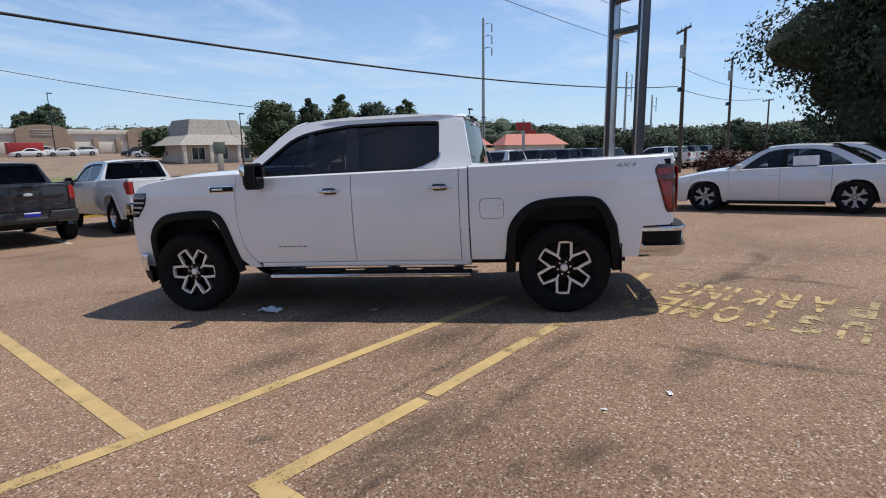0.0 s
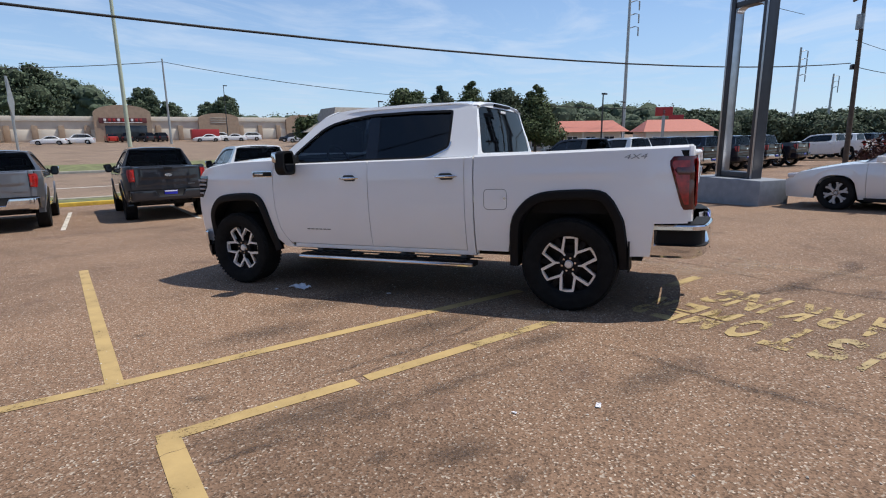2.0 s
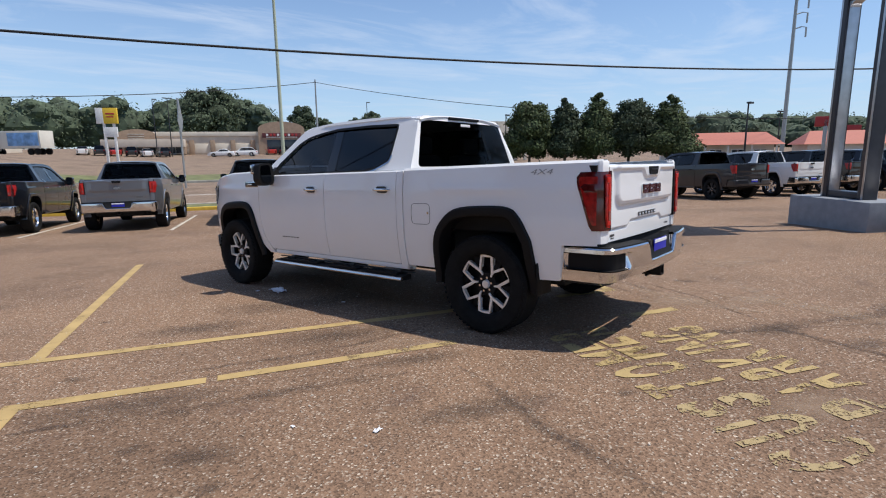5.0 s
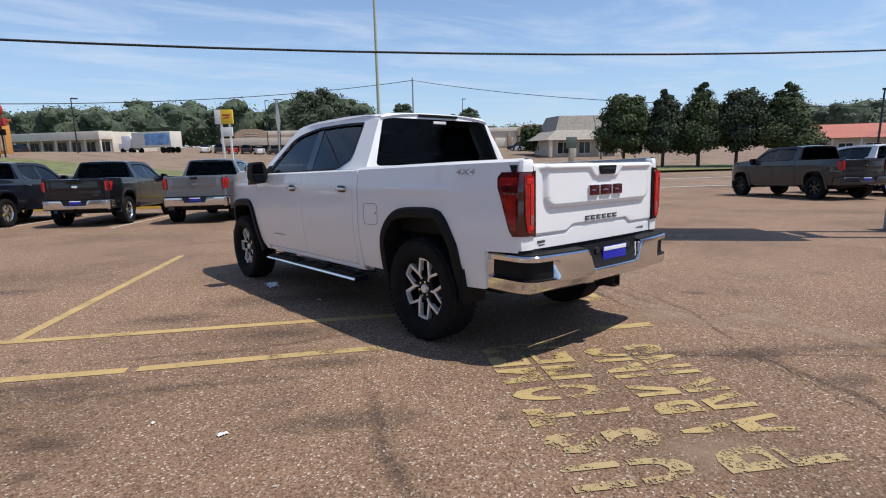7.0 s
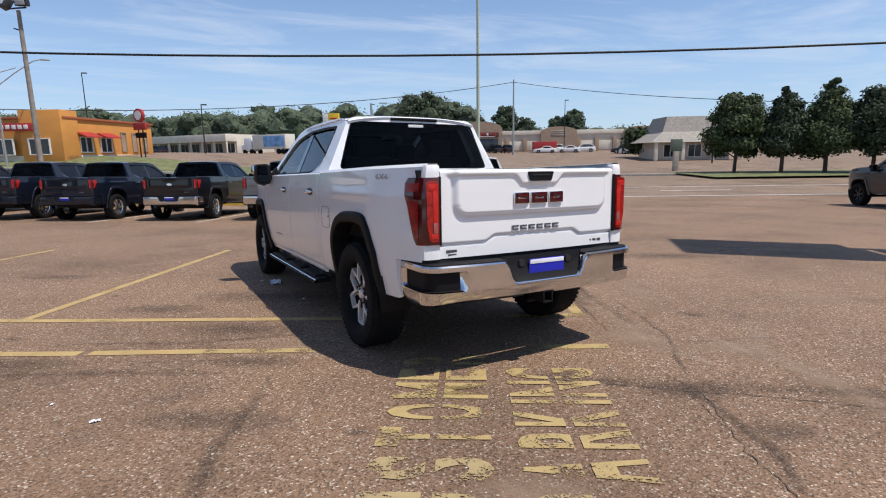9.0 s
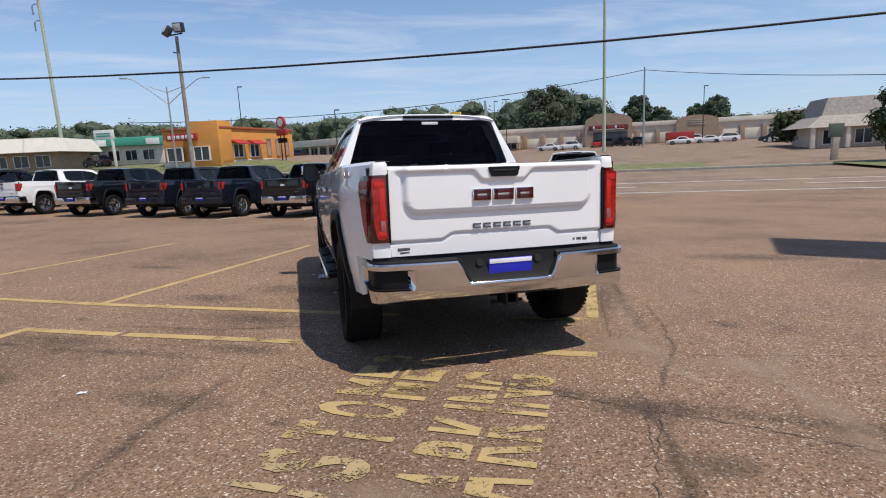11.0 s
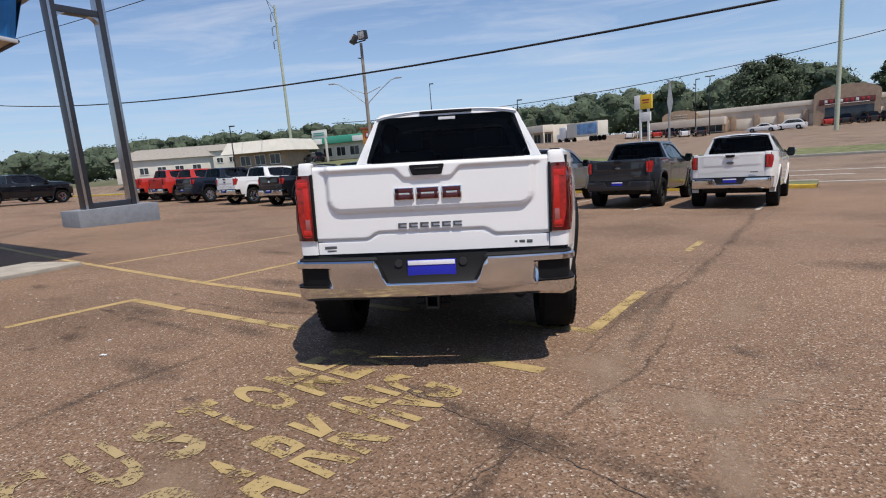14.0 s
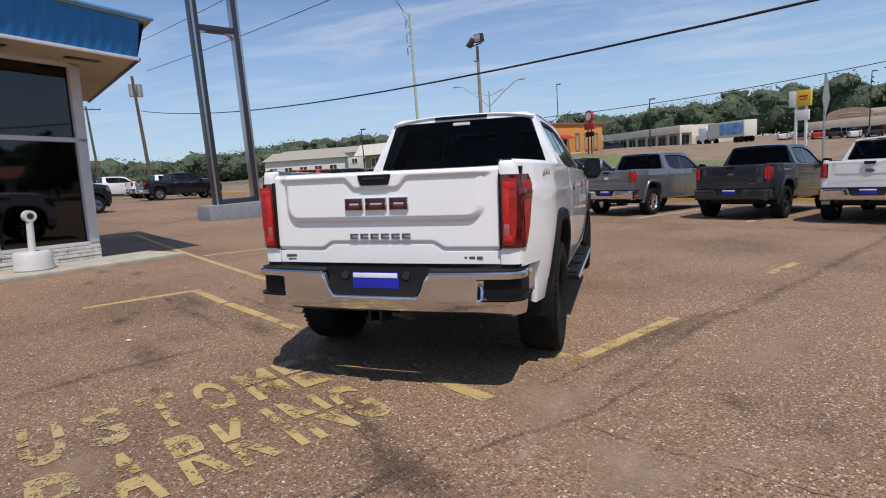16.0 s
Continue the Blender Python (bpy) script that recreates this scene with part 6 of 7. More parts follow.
def opening(T, x, y, z, w, h, name="window", face="front", frame=SIGNWHITE, glass=SHOPGLASS, mull=1):
    """A recessed pane with a frame on the street face (y) or the side face (x)."""
    bm = bmesh.new()
    if face == "front":
        box(bm, (x, y + 0.02, z), (w, 0.10, h))
    else:
        box(bm, (x - 0.02, y, z), (0.10, w, h))
    win = part(name, bm, glass, T)
    bm = bmesh.new()
    t = 0.09
    for du, dv, su, sv in [(0, h / 2, w + t, t), (0, -h / 2, w + t, t), (-w / 2, 0, t, h), (w / 2, 0, t, h)] + [(w * (k / (mull + 1) - 0.5), 0, t * 0.7, h) for k in range(1, mull + 1)]:
        if face == "front":
            box(bm, (x + du, y - 0.05, z + dv), (su, 0.12, sv))
        else:
            box(bm, (x + 0.05, y + du, z + dv), (0.12, su, sv))
    part("window_frame", bm, frame, win)


# long store across the street: local y points away from the street
store = house("store", afar(3.5, 118), "long low tan store with arched parapets and a red sign", "store")
slab(store, "wall", (10, 10, 2.2), (76, 20, 4.6), TAN)
slab(store, "parapet", (10, -0.02, 4.25), (76.3, 0.5, 0.9), CREAM)
for x in range(-26, 48, 4):
    slab(store, "pilaster", (x, -0.25, 1.5), (0.9, 0.5, 3.0), BROWN)
    slab(store, "wall_panel", (x + 2, -0.06, 1.3), (3.0, 0.12, 1.9), CREAM)
for x, w, h in [(-28.0, 7.0, 5.2), (17.5, 8.0, 5.5), (35.5, 7.5, 5.3)]:
    bm = bmesh.new()
    arc = [(x - w / 2, 0), (x + w / 2, 0)] + [(x + w / 2 * math.cos(a), h - 1.2 + 1.2 * math.sin(a)) for a in [math.pi * k / 14 for k in range(15)]]
    prism(bm, arc, lambda u, v, w_: (u, -0.7 + w_, v), 0.7)
    part("arched_gable", bm, BROWN, store)
    for k in range(3):
        slab(store, "sign_bar", (x, -0.75, h - 1.0 - 0.45 * k), (w * 0.42, 0.08, 0.18), CONCRETE)
bm = bmesh.new()
arc = [(-4.8, 0), (4.8, 0)] + [(4.8 * math.cos(a), 5.2 + 1.6 * math.sin(a)) for a in [math.pi * k / 18 for k in range(19)]]
prism(bm, arc, lambda u, v, w_: (u, -1.4 + w_, v), 1.4)
part("entrance_block", bm, BROWN, store)
slab(store, "entrance", (0.4, -1.42, 1.5), (7.0, 0.1, 2.9), SHOPGLASS)
slab(store, "sign_band", (0, -1.50, 3.9), (8.0, 0.16, 1.0), plain("maroon_sign", (0.12, 0.03, 0.03), 0.6))
for k in range(9):
    slab(store, "sign_bar", (-3.0 + k * 0.75, -1.62, 3.98), (0.42, 0.08, 0.5), SIGNRED if k % 3 else SIGNWHITE)
slab(store, "sign_bar", (0, -1.62, 3.50), (6.4, 0.08, 0.10), SIGNWHITE)

# low strip of shops west of the store
for e1, e2, w, h, mat, lab, turn in [(-22.5, 113, 14, 2.9, BROWN, "low brown row of small shops beside the store", 0), (-61.0, 108.3, 30, 3.8, CREAM, "low cream shopping strip with a shaded arcade", -27), (-82, 92, 34, 3.8, CREAM, "long cream shopping strip with a shaded arcade", -27)]:
    s = house("shopping_strip", afar(e1, e2, turn), lab, "shops")
    slab(s, "wall", (0, 7, h / 2), (w, 10, h), mat)
    slab(s, "fascia", (0, 0.6, h - 0.7), (w + 0.4, 2.8, 1.5), CREAM if mat is CREAM else TAN)
    n = int(w / 3.5)
    for k in range(n):
        x = -w / 2 + w * (k + 0.5) / n
        opening(s, x, 2.0, 1.1, w / n * 0.7, 1.9, "shop_window")
        slab(s, "post", (x + w / n / 2, -0.5, (h - 1.4) / 2), (0.3, 0.3, h - 1.4), mat)

# semi-trailer and red trailer
t = house("semi_trailer_truck", afar(-38.8, 98.4, 62), "white semi-trailer truck with a blue panel, parked", "truck")
bm = bmesh.new()
box(bm, (0, -2.2, 2.35), (2.5, 9.0, 2.7), 0.05)
part("trailer", bm, OFFWHITE, t)
slab(t, "side_graphic", (-1.26, -3.6, 2.4), (0.02, 5.6, 2.0), plain("graphic_blue", (0.18, 0.36, 0.62), 0.5, vary=0.5, scale=0.8))
slab(t, "side_graphic", (1.26, -2.5, 2.4), (0.02, 5.0, 1.6), SIGNWHITE)
bm = bmesh.new()
box(bm, (0, 3.9, 1.9), (2.3, 2.2, 2.6), 0.25)
box(bm, (0, 5.4, 1.2), (2.1, 1.2, 1.3), 0.2)
part("cab", bm, FLEETWHITE, t)
slab(t, "windscreen", (0, 5.02, 2.35), (1.9, 0.06, 0.8), SHOPGLASS)
for y in (-5.8, -4.6, 2.9, 4.9):
    for sx in (-1, 1):
        bm = bmesh.new()
        rod(bm, (sx * 0.85, y, 0.5), (sx * 1.2, y, 0.5), 0.5, seg=20)
        part("wheel", bm, RUBBER, t)
t = house("trailer", afar(17.0, 111.5, 90), "bright red box trailer parked by the store", "trailer")
slab(t, "body", (0, 0, 1.35), (2.3, 5.0, 1.9), SIGNRED, 0.06)
for sx in (-1, 1):
    bm = bmesh.new()
    rod(bm, (sx * 0.95, -0.6, 0.4), (sx * 1.2, -0.6, 0.4), 0.4, seg=16)
    part("wheel", bm, RUBBER, t)

# bank with a steep pavilion roof
bk = house("bank", afar(32.0, 72), "small tan bank with a steep grey pavilion roof", "bank")
slab(bk, "wall", (0, 3, 1.3), (9.5, 9, 2.6), TAN)
bm = bmesh.new()
for z0, r0, z1, r1 in ((2.45, 6.4, 3.9, 4.2), (3.9, 4.2, 6.0, 3.4)):
    sheet(bm, [[(s * r0, 3 + q * (r0 - 0.4), z0) for s, q in ((-1, -1), (1, -1), (1, 1), (-1, 1))], [(s * r1, 3 + q * (r1 - 0.4), z1) for s, q in ((-1, -1), (1, -1), (1, 1), (-1, 1))]], True)
bm.faces.new([bm.verts.new((s * 3.4, 3 + q * 3.0, 6.0)) for s, q in ((-1, -1), (1, -1), (1, 1), (-1, 1))])
bm.faces.new([bm.verts.new((s * 6.4, 3 + q * 6.0, 2.45)) for s, q in ((-1, -1), (1, -1), (1, 1), (-1, 1))])
part("roof", bm, SHINGLE, bk, smooth=0)
for x in (-5.6, -2.0, 2.0, 5.6):
    slab(bk, "column", (x, -2.6, 1.25), (0.45, 0.45, 2.5), CREAM)
for x in (-3.3, 0, 3.3):
    opening(bk, x, -1.52, 1.3, 1.8, 1.7)
bs = house("bank_sign", afar(21.8, 49.7, 0), "green and tan sign board on a stone foot", "sign")
slab(bs, "foot", (0, 0, 1.0), (0.5, 0.4, 2.0), CONCRETE)
slab(bs, "panel", (0, 0, 2.6), (1.1, 0.3, 1.2), plain("sign_green", (0.14, 0.17, 0.13), 0.6))

# motel with a red roof, east
mt = house("motel", afar(54, 48.5, -40), "pale motel with a red metal roof and white posts", "motel")
slab(mt, "wall", (0, 4, 1.3), (13, 7, 2.7), OFFWHITE)
bm = bmesh.new()
sheet(bm, [[(-7.5, -0.8, 2.6), (7.5, -0.8, 2.6)], [(-6.0, 3.6, 4.2), (6.0, 3.6, 4.2)], [(-7.5, 8.5, 2.6), (7.5, 8.5, 2.6)]])
for s in (-1, 1):
    bm.faces.new([bm.verts.new(p) for p in ((s * 7.5, -0.8, 2.6), (s * 6.0, 3.6, 4.2), (s * 7.5, 8.5, 2.6))])
bm.faces.new([bm.verts.new(p) for p in ((-7.5, -0.8, 2.59), (7.5, -0.8, 2.59), (7.5, 8.5, 2.59), (-7.5, 8.5, 2.59))])
part("roof", bm, REDROOF, mt, smooth=0)
for k in range(6):
    slab(mt, "post", (-6.6 + k * 2.64, -0.4, 1.3), (0.18, 0.18, 2.6), SIGNWHITE)
for k in range(5):
    opening(mt, -5.0 + k * 2.5, 0.48, 1.3, 1.4, 1.4)
# houses and stores further east
for e1, e2, w, h, mat, rm, turn in [(66, 40, 9, 2.6, OFFWHITE, REDROOF, -40), (114, 72, 13, 3.0, OFFWHITE, SHINGLE, -60), (128, 66, 14, 3.2, OFFWHITE, SHINGLE, -60), (150, 62, 18, 4.0, CREAM, SHINGLE, -70), (-98, 45, 16, 4.0, OFFWHITE, SHINGLE, 55), (-124, 66, 34, 4.6, OFFWHITE, SHINGLE, 40)]:
    s = house("roadside_building", afar(e1, e2, turn), "low pale roadside building with a pitched roof", "building")
    slab(s, "wall", (0, 4, h / 2), (w, 8, h), mat)
    bm = bmesh.new()
    a = w / 2 + 0.5
    sheet(bm, [[(-a, -0.6, h), (a, -0.6, h)], [(-a + 1.5, 4, h + 1.7), (a - 1.5, 4, h + 1.7)], [(-a, 8.6, h), (a, 8.6, h)]])
    for q in (-1, 1):
        bm.faces.new([bm.verts.new(p) for p in ((q * a, -0.6, h), (q * (a - 1.5), 4, h + 1.7), (q * a, 8.6, h))])
    part("roof", bm, rm, s, smooth=0)
    for k in range(int(w / 3)):
        opening(s, -w / 2 + 1.6 + k * 3, -0.02, h * 0.5, 1.5, 1.2)

# roadside trees east of the lot
rnd = random.Random(77)
for k in range(15):
    a = k / 14
    e1, e2 = 96 + 50 * rnd.random(), 0
    e2 = e1 * (0.62 - 0.50 * a) + rnd.uniform(-2, 2)
    tagged(tree(afar(e1, e2, 40 * k), rnd.uniform(4.6, 7.6), rnd.uniform(3.6, 6.0), 400 + k, LEAFHAZE, "distant green roadside tree with a broad crown", 0.12, 5000, 0.27), group="roadside trees")

# orange restaurant
o = house("restaurant", afar(-45.0, 48.3), "orange stucco restaurant with red awnings and a corner tower", "restaurant")
slab(o, "wall", (0, 6.2, 2.2), (6.4, 12.4, 4.4), ORANGE)
slab(o, "cornice", (0, 6.2, 4.45), (6.7, 12.7, 0.25), plain("rust_trim", (0.36, 0.10, 0.04), 0.7))
slab(o, "foundation", (0, 6.2, 0.3), (6.6, 12.6, 0.6), OFFWHITE)
slab(o, "tower", (1.6, 0.6, 2.6), (3.4, 2.0, 5.2), ORANGE)
slab(o, "sign_band", (-0.6, -0.5, 3.5), (3.4, 0.16, 0.8), SIGNRED)
for k in range(6):
    slab(o, "sign_bar", (-1.9 + k * 0.5, -0.62, 3.5), (0.32, 0.06, 0.42), SIGNWHITE)
for x in (-1.6, 1.4):
    opening(o, x, -0.42, 1.5, 1.7, 1.6)
for k, y in enumerate((2.4, 5.0)):
    opening(o, 3.2, y, 1.7, 1.5, 1.6, face="side")
    bm = bmesh.new()
    prism(bm, [(0, 0), (0.9, -0.5), (0.9, -0.6), (0, -0.1)], lambda u, v, w_, y=y: (3.2 + u, y - 1.0 + w_, 3.05 + v), 2.0)
    part("awning", bm, SIGNRED, o)
for y in (7.6, 9.3, 11.0):
    opening(o, 3.2, y, 2.1, 0.7, 2.2, "shutter", "side", BROWN, BROWN, 0)
o.matrix_world = o.matrix_world @ Matrix.Diagonal((1.3, 1.25, 1.0, 1))
os_ = house("restaurant_sign", afar(-36.5, 54.5, -20), "red and orange restaurant sign with a round head", "sign")
for x in (-0.35, 0.35):
    slab(os_, "post", (x, 0, 1.6), (0.12, 0.12, 3.2), DARKMETAL)
slab(os_, "panel", (0, 0, 3.5), (1.9, 0.3, 0.8), SIGNRED)
slab(os_, "panel", (0, 0, 2.5), (1.6, 0.2, 0.6), BLACKPL)
bm = bmesh.new()
rod(bm, (0, -0.16, 4.7), (0, 0.16, 4.7), 0.75, seg=28)
part("round_panel", bm, SIGNRED, os_)
bm = bmesh.new()
rod(bm, (0, -0.20, 4.7), (0, -0.15, 4.7), 0.5, seg=24)
part("round_panel_centre", bm, SIGNWHITE, os_)

# green-roofed shop and white bank, west
g = house("shop", afar(-73.0, 66.0, 14), "small shop with a green metal roof band", "shop")
slab(g, "wall", (0, 5, 1.6), (11, 9, 3.2), OFFWHITE)
slab(g, "roof_band", (0, 4.6, 3.7), (11.8, 10.4, 1.4), TEAL, 0.25)
for x in (-4.4, 4.6):
    slab(g, "sign_panel", (x, -0.75, 3.6), (2.2, 0.2, 1.0), SIGNWHITE)
for x in (-3, 0, 3):
    opening(g, x, 0.48, 1.5, 2.0, 1.7)
w = house("bank", afar(-79.0, 52.0, 22), "white drive-in bank with a flared flat roof", "bank")
slab(w, "wall", (0, 5, 1.4), (11, 8, 2.8), BROWN)
bm = bmesh.new()
sheet(bm, [[(s * 6.6, 5 + q * 6.0, 2.7) for s, q in ((-1, -1), (1, -1), (1, 1), (-1, 1))], [(s * 5.6, 5 + q * 5.0, 4.7) for s, q in ((-1, -1), (1, -1), (1, 1), (-1, 1))]], True)
bm.faces.new([bm.verts.new((s * 5.6, 5 + q * 5.0, 4.7)) for s, q in ((-1, -1), (1, -1), (1, 1), (-1, 1))])
bm.faces.new([bm.verts.new((s * 6.6, 5 + q * 6.0, 2.7)) for s, q in ((-1, -1), (1, -1), (1, 1), (-1, 1))])
part("roof", bm, OFFWHITE, w, smooth=0)
for x in (-3, 0, 3):
    opening(w, x, 0.98, 1.4, 2.0, 1.7)
ws = house("shop_sign", afar(-66.0, 56.0, 10), "white and green shop sign on a pale post", "sign")
slab(ws, "post", (0.6, 0, 2.2), (0.3, 0.3, 4.4), OFFWHITE)
slab(ws, "panel", (-0.6, 0, 4.6), (3.0, 0.3, 1.3), SIGNWHITE)
for z in (4.75, 4.4):
    slab(ws, "sign_bar", (-0.6, -0.18, z), (2.2, 0.06, 0.16), TEAL)

# yellow roadside sign and a street sign post
ys = house("roadside_sign", afar(-19.9, 76.5, -10), "yellow and white roadside sign on twin white posts", "sign")
for x in (-0.6, 0.6):
    slab(ys, "post", (x, 0, 2.6), (0.28, 0.28, 5.6), SIGNWHITE)
slab(ys, "panel", (0.3, 0, 6.2), (1.7, 0.4, 2.0), SIGNYEL)
slab(ys, "panel", (-1.0, 0, 6.2), (0.9, 0.4, 2.0), SIGNWHITE)
slab(ys, "panel", (0.2, 0, 4.1), (1.5, 0.3, 1.3), SIGNWHITE)
slab(ys, "sign_bar", (0.3, -0.22, 6.45), (1.1, 0.06, 0.22), SIGNRED)
slab(ys, "sign_bar", (0.3, -0.22, 6.05), (0.9, 0.06, 0.16), SIGNRED)
st = house("street_sign", afar(-6.6, 36.3, 60), "grey street sign seen edge-on on a steel post", "sign")
bm = bmesh.new()
rod(bm, (0, 0, 0), (0, 0, 6.2), 0.07)
part("post", bm, GALV, st)
bm = bmesh.new()
prism(bm, rounded([(0.0, 3.6), (0.28, 4.7), (0.0, 6.2), (-0.28, 4.7)], 0.1, 3), lambda u, v, w_: (u, -0.08 + w_, v), 0.03)
part("sign_plate", bm, GALV, st)
for e1, lab in ((48, "east"), (90, "east")):
    rs = house("roadside_sign", afar(e1 * 1.0, e1 * 0.63, -50), "red and white roadside sign on a steel post", "sign")
    slab(rs, "post", (0, 0, 2.4), (0.3, 0.3, 4.8), GALV)
    slab(rs, "panel", (0, 0, 4.6), (1.7, 0.3, 0.9) if e1 < 60 else (2.6, 0.3, 1.5), SIGNRED)

# ---- dealership corner ----
SOFFIT = plain("soffit_board", (0.44, 0.36, 0.26), 0.8, vary=0.12, scale=1.2)
FRAMEWHITE = plain("white_frame_paint", (0.62, 0.62, 0.62), 0.5, vary=0.06)
FIELDSTONE = plain("pale_stone", (0.55, 0.54, 0.50), 0.8, vary=0.25, scale=9, grain=0.4, grain_scale=60)
DARKGLASS = tinted("showroom_glass", (0.10, 0.105, 0.118), 0.03, 1.7)
D = empty("dealership", LOT @ pose(-8.25, 1.85, 0) @ pose(0, 0, 0, 0, 0, math.degrees(math.atan2(-0.975, -0.22))))
tagged(D, "showroom corner with dark glass and a blue corrugated fascia", "showroom")
# local x along the wall away from the corner, local y out towards the lot
bm = bmesh.new()
for i in range(5):  # courses of thin ledge stone
    x = 0.0
    rnd = random.Random(90 + i)
    while x < 7.9:
        w = rnd.uniform(0.22, 0.62)
        box(bm, (x + w / 2, 0.06 + rnd.uniform(-0.012, 0.012), 0.033 + i * 0.066), (w - 0.008, 0.14, 0.058), 0.006, seg=1)
        x += w
part("stone_base", bm, FIELDSTONE, D, "stacked pale ledge stone")
slab(D, "back_wall", (4.0, -4.2, 1.9), (8.0, 0.2, 3.7), CREAM)
slab(D, "side_wall", (0.08, -2.2, 1.9), (0.14, 4.0, 3.7), CREAM)
slab(D, "floor", (4.0, -2.1, 0.02), (7.9, 4.2, 0.06), CONCRETE)
for x, wd in ((0.09, 0.18), (1.62, 0.10), (3.2, 0.10), (4.8, 0.10), (6.4, 0.10)):
    slab(D, "mullion", (x, 0.03, 2.0), (wd, 0.14, 3.4), FRAMEWHITE, 0.01)
for z, hh in ((0.37, 0.07), (2.30, 0.08), (3.66, 0.08)):
    slab(D, "transom", (4.0, 0.035, z), (8.0, 0.13, hh), FRAMEWHITE, 0.01)
for i in range(5):
    xa, xb = (0.18, 1.57, 3.15, 4.75, 6.35)[i], (1.57, 3.15, 4.75, 6.35, 7.95)[i]
    for za, zb in ((0.40, 2.27), (2.34, 3.63)):
        slab(D, "pane", ((xa + xb) / 2, 0.0, (za + zb) / 2), (xb - xa, 0.02, zb - za), DARKGLASS, 0)
for x, y in ((0.15, 0.55), (1.6, 0.65), (3.6, 0.65)):
    slab(D, "soffit_vent", (x, y, 3.683), (0.55, 0.16, 0.02), DARKMETAL, 0.004)


def fascia(p, q, out, name):
    """Canted corrugated metal band from p to q."""
    p, q, out = Vector(p), Vector(q), Vector(out)
    n = int((q - p).length / 0.045)
    rows = []
    for i in range(n + 1):
        a = p.lerp(q, i / n)
        k = 0.020 * (1 if (i // 2) % 2 else 0)
        rows.append([tuple(a + out * (0.0 + k) + Vector((0, 0, 0.02))), tuple(a + out * (0.30 + k) + Vector((0, 0, 0.70)))])
    bm = bmesh.new()
    sheet(bm, rows)
    part(name, bm, BLUEMETAL, D, smooth=0)


fascia((-0.46, 1.23, 3.68), (7.9, 1.23, 3.68), (0, 0.6, 0), "fascia_panel")
fascia((-0.46, 1.23, 3.68), (-2.2, -4.1, 3.68), (-0.57, 0.19, 0), "fascia_panel")
bm = bmesh.new()
prism(bm, [(-0.46, 1.22), (7.9, 1.22), (7.9, -4.1), (-2.2, -4.1)], lambda u, v, w: (u, v, 3.69 + w), 0.05)
part("soffit", bm, SOFFIT, D, smooth=0)
bm = bmesh.new()
prism(bm, [(-0.66, 1.44), (7.9, 1.44), (7.9, -4.1), (-2.4, -4.1)], lambda u, v, w: (u, v, 4.34 + w), 0.05)
part("roof", bm, CONCRETE, D, smooth=0)
slab(D, "gutter_trim", (3.72, 1.24, 3.685), (8.4, 0.05, 0.06), FRAMEWHITE, 0.01)
slab(D, "roof_edge", (3.60, 1.43, 4.39), (8.6, 0.07, 0.05), plain("roof_edge_blue", (0.10, 0.30, 0.55), 0.5), 0.01)
bm = bmesh.new()
rod(bm, (-0.48, 1.24, 3.69), (-2.2, -4.1, 3.69), 0.035, seg=8)
part("gutter_trim", bm, DARKMETAL, D)
slab(D, "apron_slab", (3.0, 0.62, 0.02), (8.0, 1.24, 0.10), CONCRETE, 0.02)
# concrete bollard with a round-headed post
B = empty("ash_stand", D.matrix_world @ pose(1.33, 0.62, 0.07))
tagged(B, "white painted concrete drum with a ring-topped post", "bollard")
bm = bmesh.new()
lathe(bm, [(0.0, 0), (0.27, 0), (0.285, 0.02), (0.275, 0.12), (0.275, 0.26), (0.25, 0.31), (0.0, 0.31)], 32, "z")
part("drum", bm, FRAMEWHITE, B)
bm = bmesh.new()
rod(bm, (0, 0, 0.30), (-0.02, 0, 0.84), 0.055, 0.05, 14)
part("post", bm, FRAMEWHITE, B)
bm = bmesh.new()
rod(bm, (-0.02, -0.05, 0.90), (-0.02, 0.05, 0.90), 0.095, seg=24)
hd = part("ring_head", bm, FRAMEWHITE, B)
bm = bmesh.new()
rod(bm, (-0.02, -0.055, 0.90), (-0.02, 0.055, 0.90), 0.05, seg=20)
part("ring_hole", bm, DARKMETAL, hd)

